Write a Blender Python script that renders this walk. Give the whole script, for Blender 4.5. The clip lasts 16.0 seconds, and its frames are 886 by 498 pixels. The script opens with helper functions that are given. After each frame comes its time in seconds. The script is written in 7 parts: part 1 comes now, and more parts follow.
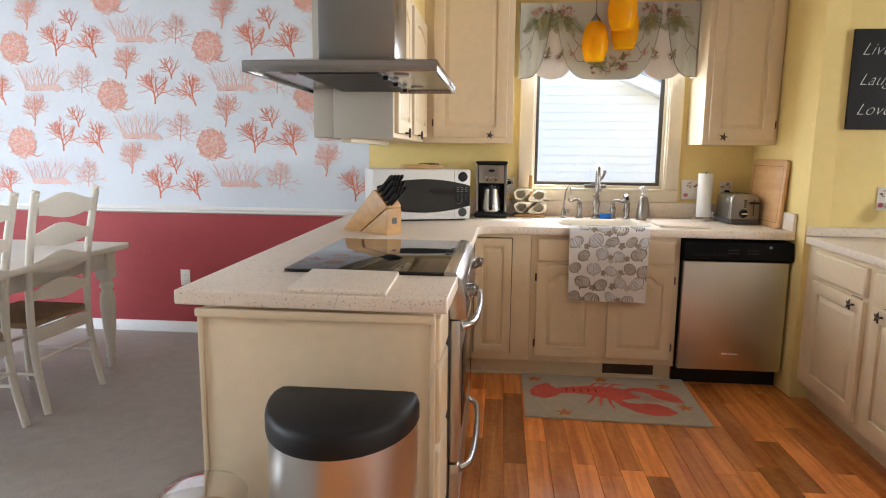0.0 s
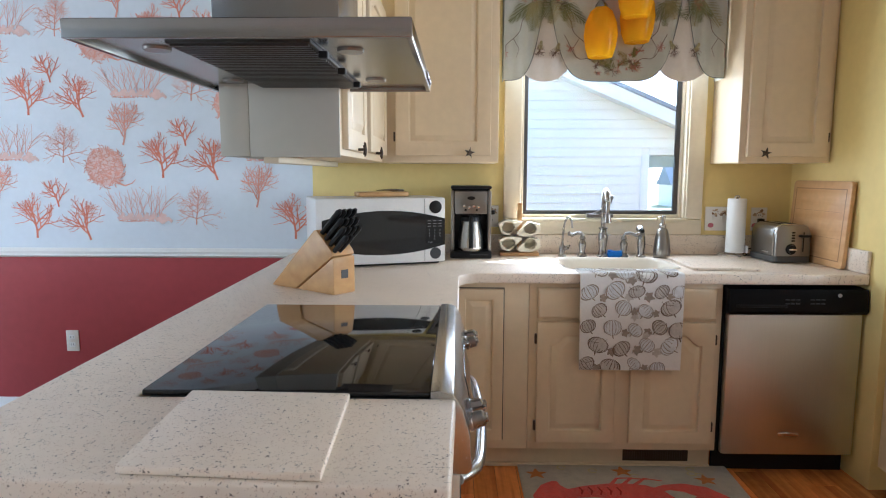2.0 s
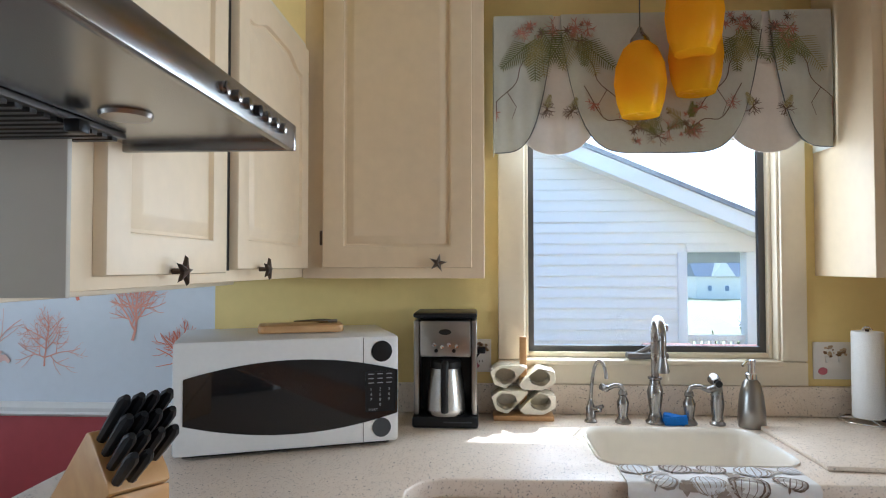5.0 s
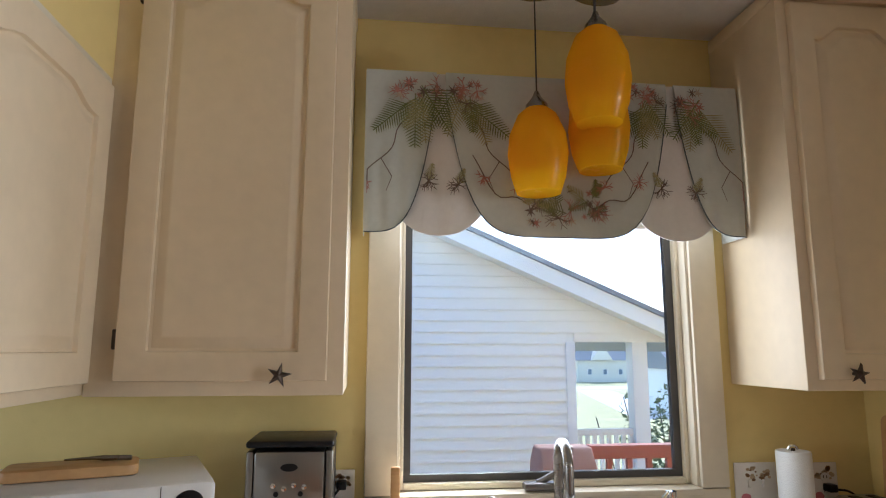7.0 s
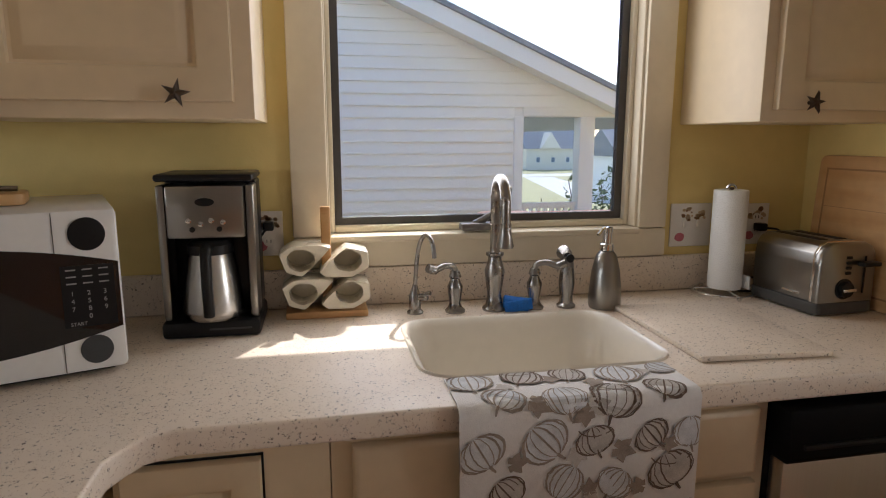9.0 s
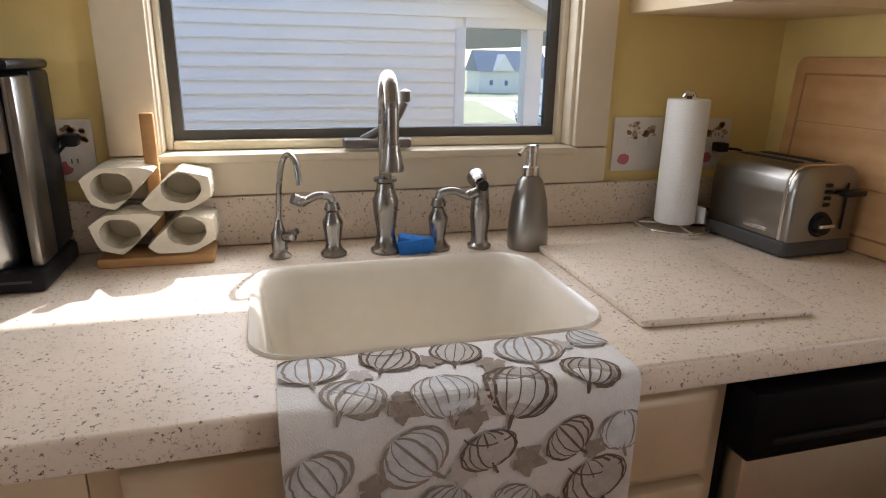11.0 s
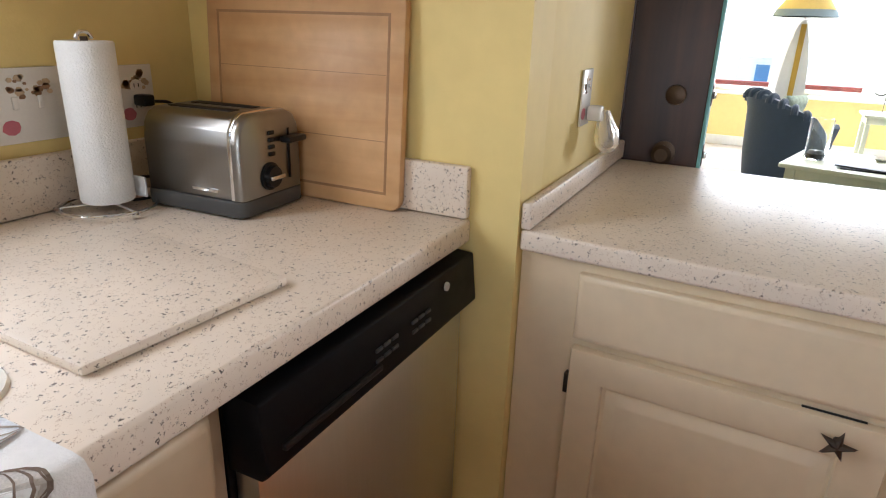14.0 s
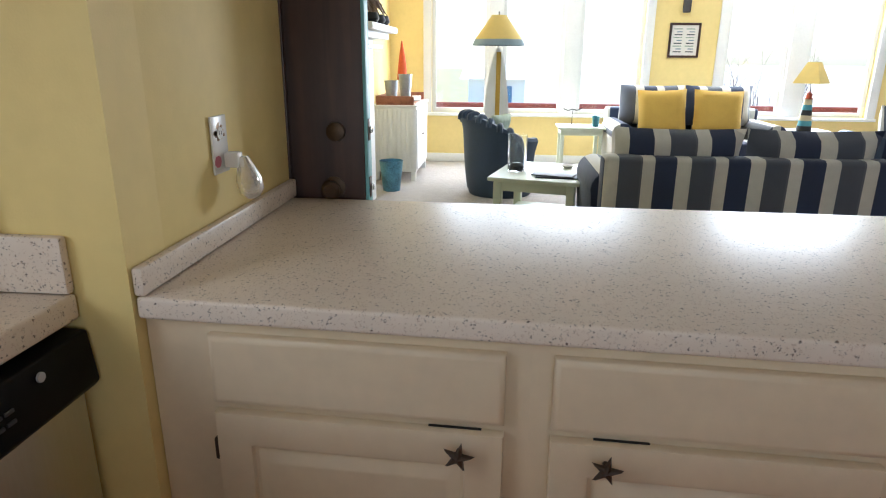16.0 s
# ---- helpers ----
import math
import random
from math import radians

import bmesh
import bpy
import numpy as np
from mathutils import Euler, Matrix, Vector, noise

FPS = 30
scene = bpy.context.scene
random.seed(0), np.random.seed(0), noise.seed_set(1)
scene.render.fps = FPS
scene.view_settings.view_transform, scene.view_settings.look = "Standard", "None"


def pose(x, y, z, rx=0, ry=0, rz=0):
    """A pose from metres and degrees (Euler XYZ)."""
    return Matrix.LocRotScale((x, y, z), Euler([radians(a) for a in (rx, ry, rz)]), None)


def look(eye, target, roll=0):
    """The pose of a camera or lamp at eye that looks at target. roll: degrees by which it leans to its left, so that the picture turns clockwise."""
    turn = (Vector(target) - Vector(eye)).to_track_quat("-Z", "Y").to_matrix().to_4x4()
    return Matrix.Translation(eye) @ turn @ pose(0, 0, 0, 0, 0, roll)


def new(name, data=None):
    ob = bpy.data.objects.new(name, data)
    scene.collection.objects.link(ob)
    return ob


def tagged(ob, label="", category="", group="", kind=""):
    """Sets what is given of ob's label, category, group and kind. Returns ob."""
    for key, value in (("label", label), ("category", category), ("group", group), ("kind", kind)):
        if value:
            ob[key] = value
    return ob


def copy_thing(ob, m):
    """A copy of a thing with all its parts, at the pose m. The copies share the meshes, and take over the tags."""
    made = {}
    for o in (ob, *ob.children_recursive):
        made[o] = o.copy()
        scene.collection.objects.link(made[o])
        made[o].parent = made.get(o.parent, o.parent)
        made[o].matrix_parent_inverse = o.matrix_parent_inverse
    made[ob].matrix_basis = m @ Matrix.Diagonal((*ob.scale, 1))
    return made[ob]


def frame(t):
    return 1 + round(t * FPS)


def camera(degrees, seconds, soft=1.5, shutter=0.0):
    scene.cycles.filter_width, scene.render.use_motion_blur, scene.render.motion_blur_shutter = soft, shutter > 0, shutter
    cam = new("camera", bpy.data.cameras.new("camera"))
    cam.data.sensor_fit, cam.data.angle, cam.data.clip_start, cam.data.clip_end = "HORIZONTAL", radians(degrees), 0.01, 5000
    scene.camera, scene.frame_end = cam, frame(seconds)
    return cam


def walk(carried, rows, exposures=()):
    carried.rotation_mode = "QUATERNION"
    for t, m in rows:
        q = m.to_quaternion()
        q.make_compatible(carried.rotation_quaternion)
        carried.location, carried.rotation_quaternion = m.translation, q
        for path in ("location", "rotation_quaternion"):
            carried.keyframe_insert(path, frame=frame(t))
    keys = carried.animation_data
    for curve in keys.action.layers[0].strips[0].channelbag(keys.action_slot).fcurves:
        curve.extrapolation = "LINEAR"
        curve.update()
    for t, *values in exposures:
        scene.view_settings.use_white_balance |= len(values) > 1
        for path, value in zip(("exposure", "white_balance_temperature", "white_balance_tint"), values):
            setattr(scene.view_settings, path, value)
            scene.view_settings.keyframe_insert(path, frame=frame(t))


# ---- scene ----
cam = camera(70.7, 16.0, 1.1)
PATH = [
    (0, (0.296, 0.383, 1.313), (0.114, 2.351, 1.012), 0.6),
    (0.5, (0.282, 0.641, 1.314), (0.173, 2.617, 1.028), 0.6),
    (1, (0.253, 0.844, 1.312), (0.243, 2.818, 0.992), 1.3),
    (1.5, (0.173, 1.089, 1.334), (0.196, 3.079, 1.134), 0.1),
    (2, (0.159, 1.298, 1.328), (0.115, 3.283, 1.09), 0.1),
    (2.5, (0.217, 1.538, 1.329), (0.062, 3.522, 1.132), 1.4),
    (3, (0.242, 1.724, 1.316), (0.12, 3.702, 1.045), 1.3),
    (3.5, (0.248, 1.941, 1.342), (0.189, 3.932, 1.162), 0.4),
    (3.7, (0.249, 2.019, 1.354), (0.21, 4.013, 1.199), -0.6),
    (5.8, (0.395, 2.659, 1.468), (0.259, 4.629, 1.785), 0.8),
    (6, (0.401, 2.717, 1.483), (0.318, 4.68, 1.858), 0.8),
    (6.5, (0.395, 2.796, 1.511), (0.487, 4.759, 1.887), 0.3),
    (7, (0.403, 2.851, 1.484), (0.641, 4.811, 1.801), 0.1),
    (7.5, (0.413, 2.895, 1.463), (0.733, 4.863, 1.618), 0.4),
    (8, (0.415, 2.925, 1.429), (0.787, 4.889, 1.483), 0.4),
    (8.5, (0.438, 2.949, 1.406), (0.798, 4.91, 1.252), 0.4),
    (8.7, (0.448, 2.962, 1.375), (0.821, 4.912, 1.135), 0.2),
    (10.8, (0.675, 3.291, 1.289), (1.139, 5.145, 0.701), 1.3),
    (11, (0.69, 3.318, 1.279), (1.214, 5.159, 0.7), 1.0),
    (11.5, (0.702, 3.415, 1.272), (1.433, 5.165, 0.635), 0.2),
    (12, (0.729, 3.492, 1.273), (1.65, 5.151, 0.641), 0.9),
    (12.5, (0.776, 3.515, 1.262), (1.986, 4.964, 0.602), 1.4),
    (13, (0.816, 3.522, 1.247), (2.248, 4.734, 0.555), 2.1),
    (13.5, (0.848, 3.518, 1.247), (2.428, 4.543, 0.572), 2.0),
    (14, (0.878, 3.49, 1.251), (2.564, 4.325, 0.572), 1.8),
    (14.5, (0.896, 3.463, 1.253), (2.658, 4.112, 0.563), 2.0),
    (15, (0.92, 3.399, 1.261), (2.754, 3.848, 0.602), 1.4),
    (15.5, (0.951, 3.334, 1.274), (2.828, 3.64, 0.655), 0.9),
    (16, (0.991, 3.243, 1.289), (2.895, 3.419, 0.701), 0.4),
]
EXPOSURES = [(0, 2.36, 5950, 9), (1, 2.31, 5600, 7), (2, 2.21, 5250, 6), (3.7, 2.06, 5300, 6), (5.8, 1.71, 5200, 6), (6.5, 1.66, 5200, 7), (7.5, 1.36, 6200, 12), (8.1, 1.16, 6700, 15), (8.7, 1.01, 6250, 14), (11, 1.36, 6000, 13), (12, 1.46, 5850, 12), (13, 1.91, 5700, 11), (14, 2.01, 5700, 11), (14.5, 1.91, 5650, 10), (15.2, 1.71, 5600, 9), (16, 1.46, 5500, 8)]
walk(cam, [(t, look(eye, target, roll)) for t, eye, target, roll in PATH], EXPOSURES)

# ---- world, sun, sky light and exposure ----
world = bpy.data.worlds.new("world")
scene.world = world
world.use_nodes = True
_wt = world.node_tree
_bg = _wt.nodes["Background"]
_sky = _wt.nodes.new("ShaderNodeTexSky")
_sky.sky_type, _sky.sun_disc = "NISHITA", False
SUN_ELEV, SUN_AZ = 44.0, 60.6  # degrees: height, and direction from +x towards +y
_sky.sun_elevation, _sky.sun_rotation = radians(SUN_ELEV), radians(90 - SUN_AZ)
_wt.links.new(_sky.outputs[0], _bg.inputs[0])
_bg.inputs[1].default_value = 0.15

sun = new("sun", bpy.data.lights.new("sun", "SUN"))
sun.data.energy, sun.data.angle, sun.data.color = 2.8, radians(0.6), (1.0, 0.94, 0.85)
_d = Vector((math.cos(radians(SUN_ELEV)) * math.cos(radians(SUN_AZ)), math.cos(radians(SUN_ELEV)) * math.sin(radians(SUN_AZ)), math.sin(radians(SUN_ELEV))))
sun.matrix_world = look(_d * 20, (0, 0, 0))


def opening_light(name, eye, target, w, h, power, color=(1.0, 0.98, 0.95)):
    """An area lamp at an opening, in place of daylight."""
    ob = new(name, bpy.data.lights.new(name, "AREA"))
    ob.data.shape, ob.data.size, ob.data.size_y, ob.data.energy, ob.data.color = "RECTANGLE", w, h, power, color
    ob.matrix_world = look(eye, target)
    return ob


opening_light("daylight_kitchen", (0.92, 4.665, 1.60), (0.92, 2.5, 1.60), 0.70, 0.80, 3.0)
opening_light("daylight_living_a", (8.93, 2.9, 1.45), (0, 2.9, 1.0), 2.3, 1.6, 44)
opening_light("daylight_living_b", (8.93, -0.2, 1.45), (0, -0.2, 1.0), 1.5, 1.6, 60)
# added fill from the dining side; no source is seen there
opening_light("daylight_dining", (-4.85, 1.75, 1.3), (0, 1.9, 1.0), 2.3, 1.9, 23)

# ---- materials ----
MATS = {}


def mat(name, base, rough=0.5, metal=0.0, var=0.06, scale=8.0, bump=0.0, bscale=120.0, spec=0.5, coat=0.0, rvar=0.08, stretch=(1, 1, 1), rand=0.0, trans=0.0, ior=1.45, emit=None, strength=0.0, sheen=0.0):
    """A surface with a broad and a fine variation of colour and gloss, and a fine relief."""
    if name in MATS:
        return MATS[name]
    m = bpy.data.materials.new(name)
    m.use_nodes = True
    nt = m.node_tree
    p = nt.nodes["Principled BSDF"]
    L = nt.links.new
    tc = nt.nodes.new("ShaderNodeTexCoord")
    mp = nt.nodes.new("ShaderNodeMapping")
    mp.inputs["Scale"].default_value = stretch
    L(tc.outputs["Object"], mp.inputs[0])
    n1 = nt.nodes.new("ShaderNodeTexNoise")
    n1.inputs["Scale"].default_value, n1.inputs["Detail"].default_value = scale, 5
    L(mp.outputs[0], n1.inputs["Vector"])
    n2 = nt.nodes.new("ShaderNodeTexNoise")
    n2.inputs["Scale"].default_value, n2.inputs["Detail"].default_value = scale * 9, 3
    L(mp.outputs[0], n2.inputs["Vector"])
    add = nt.nodes.new("ShaderNodeMath")
    add.operation = "ADD"
    L(n1.outputs["Fac"], add.inputs[0])
    L(n2.outputs["Fac"], add.inputs[1])
    last = add
    if rand:
        oi = nt.nodes.new("ShaderNodeObjectInfo")
        ma = nt.nodes.new("ShaderNodeMath")
        ma.operation = "MULTIPLY_ADD"
        L(oi.outputs["Random"], ma.inputs[0])
        ma.inputs[1].default_value = rand
        L(add.outputs[0], ma.inputs[2])
        last = ma
    mr = nt.nodes.new("ShaderNodeMapRange")
    mr.inputs["From Min"].default_value, mr.inputs["From Max"].default_value = 0.6, 1.4 + rand
    mr.inputs["To Min"].default_value, mr.inputs["To Max"].default_value = 1 - var, 1 + var
    L(last.outputs[0], mr.inputs["Value"])
    hs = nt.nodes.new("ShaderNodeHueSaturation")
    hs.inputs["Color"].default_value = (*base, 1)
    L(mr.outputs[0], hs.inputs["Value"])
    L(hs.outputs[0], p.inputs["Base Color"])
    rr = nt.nodes.new("ShaderNodeMapRange")
    rr.inputs["To Min"].default_value, rr.inputs["To Max"].default_value = max(rough - rvar, 0.02), min(rough + rvar, 1)
    L(n1.outputs["Fac"], rr.inputs["Value"])
    L(rr.outputs[0], p.inputs["Roughness"])
    p.inputs["Metallic"].default_value = metal
    p.inputs["Specular IOR Level"].default_value = spec
    p.inputs["Coat Weight"].default_value = coat
    p.inputs["IOR"].default_value = ior
    p.inputs["Transmission Weight"].default_value = trans
    p.inputs["Sheen Weight"].default_value = sheen
    if emit:
        p.inputs["Emission Color"].default_value, p.inputs["Emission Strength"].default_value = (*emit, 1), strength
    if bump:
        nb = nt.nodes.new("ShaderNodeTexNoise")
        nb.inputs["Scale"].default_value, nb.inputs["Detail"].default_value = bscale, 3
        L(mp.outputs[0], nb.inputs["Vector"])
        bp = nt.nodes.new("ShaderNodeBump")
        bp.inputs["Strength"].default_value, bp.inputs["Distance"].default_value = bump, 0.004
        L(nb.outputs["Fac"], bp.inputs["Height"])
        L(bp.outputs[0], p.inputs["Normal"])
    MATS[name] = m
    return m


def speckled(name, base, dark, warm, rough=0.36):
    """Solid-surface countertop: a pale ground with dark and brown chips."""
    m = mat(name, base, rough, var=0.05, scale=3, rvar=0.06)
    nt = m.node_tree
    p = nt.nodes["Principled BSDF"]
    L = nt.links.new
    tc = nt.nodes.new("ShaderNodeTexCoord")
    src = p.inputs["Base Color"].links[0].from_socket
    for scale, size, share, col in ((190, 0.33, 0.13, dark), (270, 0.34, 0.20, warm), (130, 0.27, 0.060, dark)):
        v = nt.nodes.new("ShaderNodeTexVoronoi")
        v.inputs["Scale"].default_value = scale
        wob = nt.nodes.new("ShaderNodeTexNoise")
        wob.inputs["Scale"].default_value = scale * 2.2
        L(tc.outputs["Object"], wob.inputs["Vector"])
        mixv = nt.nodes.new("ShaderNodeMix")
        mixv.data_type = "VECTOR"
        mixv.inputs["Factor"].default_value = 0.012
        L(tc.outputs["Object"], mixv.inputs[4])
        L(wob.outputs["Color"], mixv.inputs[5])
        L(mixv.outputs[1], v.inputs["Vector"])
        near = nt.nodes.new("ShaderNodeMath")
        near.operation = "LESS_THAN"
        near.inputs[1].default_value = size
        L(v.outputs["Distance"], near.inputs[0])
        sep = nt.nodes.new("ShaderNodeSeparateColor")
        L(v.outputs["Color"], sep.inputs[0])
        few = nt.nodes.new("ShaderNodeMath")
        few.operation = "LESS_THAN"
        few.inputs[1].default_value = share
        L(sep.outputs[0], few.inputs[0])
        both = nt.nodes.new("ShaderNodeMath")
        both.operation = "MULTIPLY"
        L(near.outputs[0], both.inputs[0])
        L(few.outputs[0], both.inputs[1])
        mx = nt.nodes.new("ShaderNodeMix")
        mx.data_type = "RGBA"
        L(both.outputs[0], mx.inputs[0])
        L(src, mx.inputs[6])
        mx.inputs[7].default_value = (*col, 1)
        src = mx.outputs[2]
    L(src, p.inputs["Base Color"])
    p.inputs["Specular IOR Level"].default_value = 0.40
    return m


def grained(name, light, dark, rough=0.4, axis="Y", scale=1.0, rand=0.0, coat=0.0, bump=0.08, var=0.12):
    """Wood: long grain along one axis, with broad figure and a tone of its own for each piece."""
    m = mat(name, light, rough, var=var, scale=3, rand=rand, coat=coat)
    nt = m.node_tree
    p = nt.nodes["Principled BSDF"]
    L = nt.links.new
    tc = nt.nodes.new("ShaderNodeTexCoord")
    mp = nt.nodes.new("ShaderNodeMapping")
    s = {"X": (0.07, 1, 1), "Y": (1, 0.07, 1), "Z": (1, 1, 0.07)}[axis]
    mp.inputs["Scale"].default_value = [v * 26 * scale for v in s]
    oi = nt.nodes.new("ShaderNodeObjectInfo")
    sh = nt.nodes.new("ShaderNodeVectorMath")
    sh.operation = "ADD"
    cb = nt.nodes.new("ShaderNodeMath")
    cb.operation = "MULTIPLY"
    cb.inputs[1].default_value = 40
    L(oi.outputs["Random"], cb.inputs[0])
    L(tc.outputs["Object"], sh.inputs[0])
    L(cb.outputs[0], sh.inputs[1])
    L(sh.outputs[0], mp.inputs[0])
    n = nt.nodes.new("ShaderNodeTexNoise")
    n.inputs["Scale"].default_value, n.inputs["Detail"].default_value, n.inputs["Distortion"].default_value = 1.0, 6, 0.6
    L(mp.outputs[0], n.inputs["Vector"])
    cr = nt.nodes.new("ShaderNodeValToRGB")
    cr.color_ramp.elements[0].position, cr.color_ramp.elements[0].color = 0.32, (*dark, 1)
    cr.color_ramp.elements[1].position, cr.color_ramp.elements[1].color = 0.66, (*light, 1)
    L(n.outputs["Fac"], cr.inputs[0])
    hs = [k for k in nt.nodes if k.bl_idname == "ShaderNodeHueSaturation"][0]
    L(cr.outputs[0], hs.inputs["Color"])
    bp = nt.nodes.new("ShaderNodeBump")
    bp.inputs["Strength"].default_value, bp.inputs["Distance"].default_value = bump, 0.003
    L(n.outputs["Fac"], bp.inputs["Height"])
    L(bp.outputs[0], p.inputs["Normal"])
    return m


def brushed(name, base, rough, axis="Z", amount=0.035):
    """Brushed metal: fine streaks along one axis."""
    s = {"X": (1, 60, 60), "Y": (60, 1, 60), "Z": (60, 60, 1)}[axis]
    return mat(name, base, rough, 1.0, var=amount, scale=4, rvar=0.035, stretch=s)


CREAM = mat("cream_cabinet_paint", (0.79, 0.65, 0.45), 0.42, var=0.05, scale=3, bump=0.05, bscale=60)
TRIM = mat("cream_trim_paint", (0.78, 0.69, 0.53), 0.40, var=0.04, scale=4, bump=0.04, bscale=60)
YELLOW = mat("yellow_wall_paint", (0.83, 0.66, 0.27), 0.62, var=0.04, scale=2.5, bump=0.10, bscale=220)
PAPER = mat("white_wallpaper", (0.72, 0.77, 0.84), 0.7, var=0.03, scale=3, bump=0.06, bscale=300)
RED = mat("brick_red_wall_paint", (0.36, 0.045, 0.05), 0.55, var=0.08, scale=2.5, bump=0.10, bscale=220)
GREIGE = mat("greige_panel", (0.50, 0.47, 0.40), 0.45, var=0.03, scale=3, bump=0.03, bscale=60)
BEIGE = mat("beige_wall_paint", (0.50, 0.45, 0.37), 0.65, var=0.05, scale=2.5, bump=0.1, bscale=220)
WHITE = mat("white_paint", (0.82, 0.82, 0.80), 0.45, var=0.04, scale=5)
CEIL = mat("white_ceiling_paint", (0.80, 0.79, 0.76), 0.85, var=0.04, scale=4, bump=0.35, bscale=160)
CARPET = mat("beige_carpet", (0.42, 0.37, 0.32), 0.95, var=0.18, scale=14, bump=0.9, bscale=420, sheen=0.3)
GROUT = mat("dark_floor_gap", (0.07, 0.03, 0.015), 0.7)
FLOORWOOD = grained("cherry_floor_board", (0.80, 0.30, 0.070), (0.50, 0.145, 0.034), 0.20, "Y", 1.0, rand=2.6, coat=0.4, var=0.74)
COUNTER = speckled("speckled_countertop", (0.82, 0.71, 0.59), (0.10, 0.072, 0.055), (0.44, 0.30, 0.20), 0.41)
SINKMAT = mat("cream_sink", (0.80, 0.74, 0.64), 0.22, var=0.03, scale=4, coat=0.2)
STEEL = brushed("brushed_steel", (0.60, 0.59, 0.57), 0.30, "Z")
STEELH = brushed("brushed_steel_cross", (0.50, 0.49, 0.475), 0.26, "Y")
HOODSTEEL = brushed("hood_steel", (0.34, 0.335, 0.33), 0.24, "Y")
DARKSTEEL = brushed("dark_brushed_steel", (0.30, 0.285, 0.265), 0.30, "Z")
NICKEL = mat("satin_nickel", (0.30, 0.285, 0.27), 0.27, 1.0, var=0.06, scale=20)
CHROME = mat("chrome", (0.75, 0.75, 0.75), 0.10, 1.0, var=0.03, scale=20)
BLACK = mat("black_plastic", (0.012, 0.012, 0.013), 0.34, spec=0.3, var=0.1, scale=30)
BLACKMATT = mat("black_matt_plastic", (0.014, 0.014, 0.015), 0.5, spec=0.3, var=0.1, scale=30, bump=0.1, bscale=300)
GLASSBLACK = mat("black_ceramic_glass", (0.008, 0.008, 0.009), 0.05, var=0.05, scale=6, spec=0.6, rvar=0.02)
BRONZE = mat("dark_bronze", (0.10, 0.075, 0.06), 0.45, 0.9, var=0.2, scale=60, bump=0.3, bscale=200)
OAK = grained("light_beech", (0.62, 0.38, 0.17), (0.48, 0.26, 0.10), 0.42, "X", 0.8)
BOARDWOOD = grained("maple_cutting_board", (0.66, 0.41, 0.20), (0.55, 0.30, 0.12), 0.40, "Y", 0.7)
DARKWOOD = grained("dark_stained_door", (0.070, 0.030, 0.018), (0.030, 0.013, 0.009), 0.42, "Z", 0.8)
GLASS = mat("window_glass", (1, 1, 1), 0.0, trans=1.0, var=0.0, rvar=0.0, ior=1.45)
PLATE = mat("white_ceramic_plate", (0.80, 0.76, 0.70), 0.25, var=0.03, scale=20)

# ---- building blocks ----


def finish(bm, name, material, parent=None, label="", smooth=40):
    """Links a bmesh as one mesh object; with a parent its places are taken from the parent's origin."""
    if parent is not None:
        off = Vector((0, 0, 0))
        k = parent
        while k is not None:
            off += k.location
            k = k.parent
        bmesh.ops.translate(bm, verts=bm.verts, vec=-off)
    me = bpy.data.meshes.new(name)
    bm.to_mesh(me)
    bm.free()
    if smooth:
        for f in me.polygons:
            f.use_smooth = True
        me.set_sharp_from_angle(angle=radians(smooth))
    me.materials.append(material)
    ob = new(name, me)
    if parent is not None:
        ob.parent = parent
    if label:
        tagged(ob, label)
    return ob


def part(name, bm, material, parent, label="", smooth=40):
    return finish(bm, name, material, parent, label, smooth)


def thing(name, place, label, category, group="", kind=""):
    ob = new(name)
    ob.empty_display_size = 0.05
    ob.location = place
    return tagged(ob, label, category, group, kind)


def structure(name, bm, material, label="", smooth=40, category=""):
    return tagged(finish(bm, name, material, None, "", smooth), label, category or name.rstrip("_0123456789").replace("_", " "), "", "structure")


def box(x0, x1, y0, y1, z0, z1, bevel=0.0, seg=2, bm=None):
    """A box, its edges rounded."""
    own = bmesh.new()
    bmesh.ops.create_cube(own, size=1.0)
    for v in own.verts:
        v.co = Vector(((x0 + x1) / 2 + v.co.x * (x1 - x0), (y0 + y1) / 2 + v.co.y * (y1 - y0), (z0 + z1) / 2 + v.co.z * (z1 - z0)))
    if bevel:
        bmesh.ops.bevel(own, geom=own.edges[:], offset=bevel, segments=seg, affect="EDGES", profile=0.5)
    return join(bm, own) if bm is not None else own


def join(bm, other):
    """Adds the faces of other to bm."""
    vs = [bm.verts.new(v.co) for v in other.verts]
    other.verts.index_update()
    for f in other.faces:
        try:
            bm.faces.new([vs[v.index] for v in f.verts])
        except ValueError:
            pass
    other.free()
    return bm


def moved(bm, m):
    bmesh.ops.transform(bm, matrix=m, verts=bm.verts)
    return bm


def lathe(profile, seg=24, at=(0, 0, 0), bm=None):
    """Turns a profile of (radius, height) about the upright axis."""
    bm = bmesh.new() if bm is None else bm
    rings = []
    for r, z in profile:
        if r < 1e-5:
            rings.append([bm.verts.new((at[0], at[1], at[2] + z))])
        else:
            rings.append([bm.verts.new((at[0] + r * math.cos(2 * math.pi * k / seg), at[1] + r * math.sin(2 * math.pi * k / seg), at[2] + z)) for k in range(seg)])
    for a, b in zip(rings, rings[1:]):
        for k in range(seg):
            q = [a[k % len(a)], a[(k + 1) % len(a)], b[(k + 1) % len(b)], b[k % len(b)]]
            q = [v for i, v in enumerate(q) if v not in q[:i]]
            if len(q) > 2:
                bm.faces.new(q)
    for ring, flip in ((rings[0], True), (rings[-1], False)):
        if len(ring) > 2:
            bm.faces.new(ring[::-1] if flip else ring)
    return bm


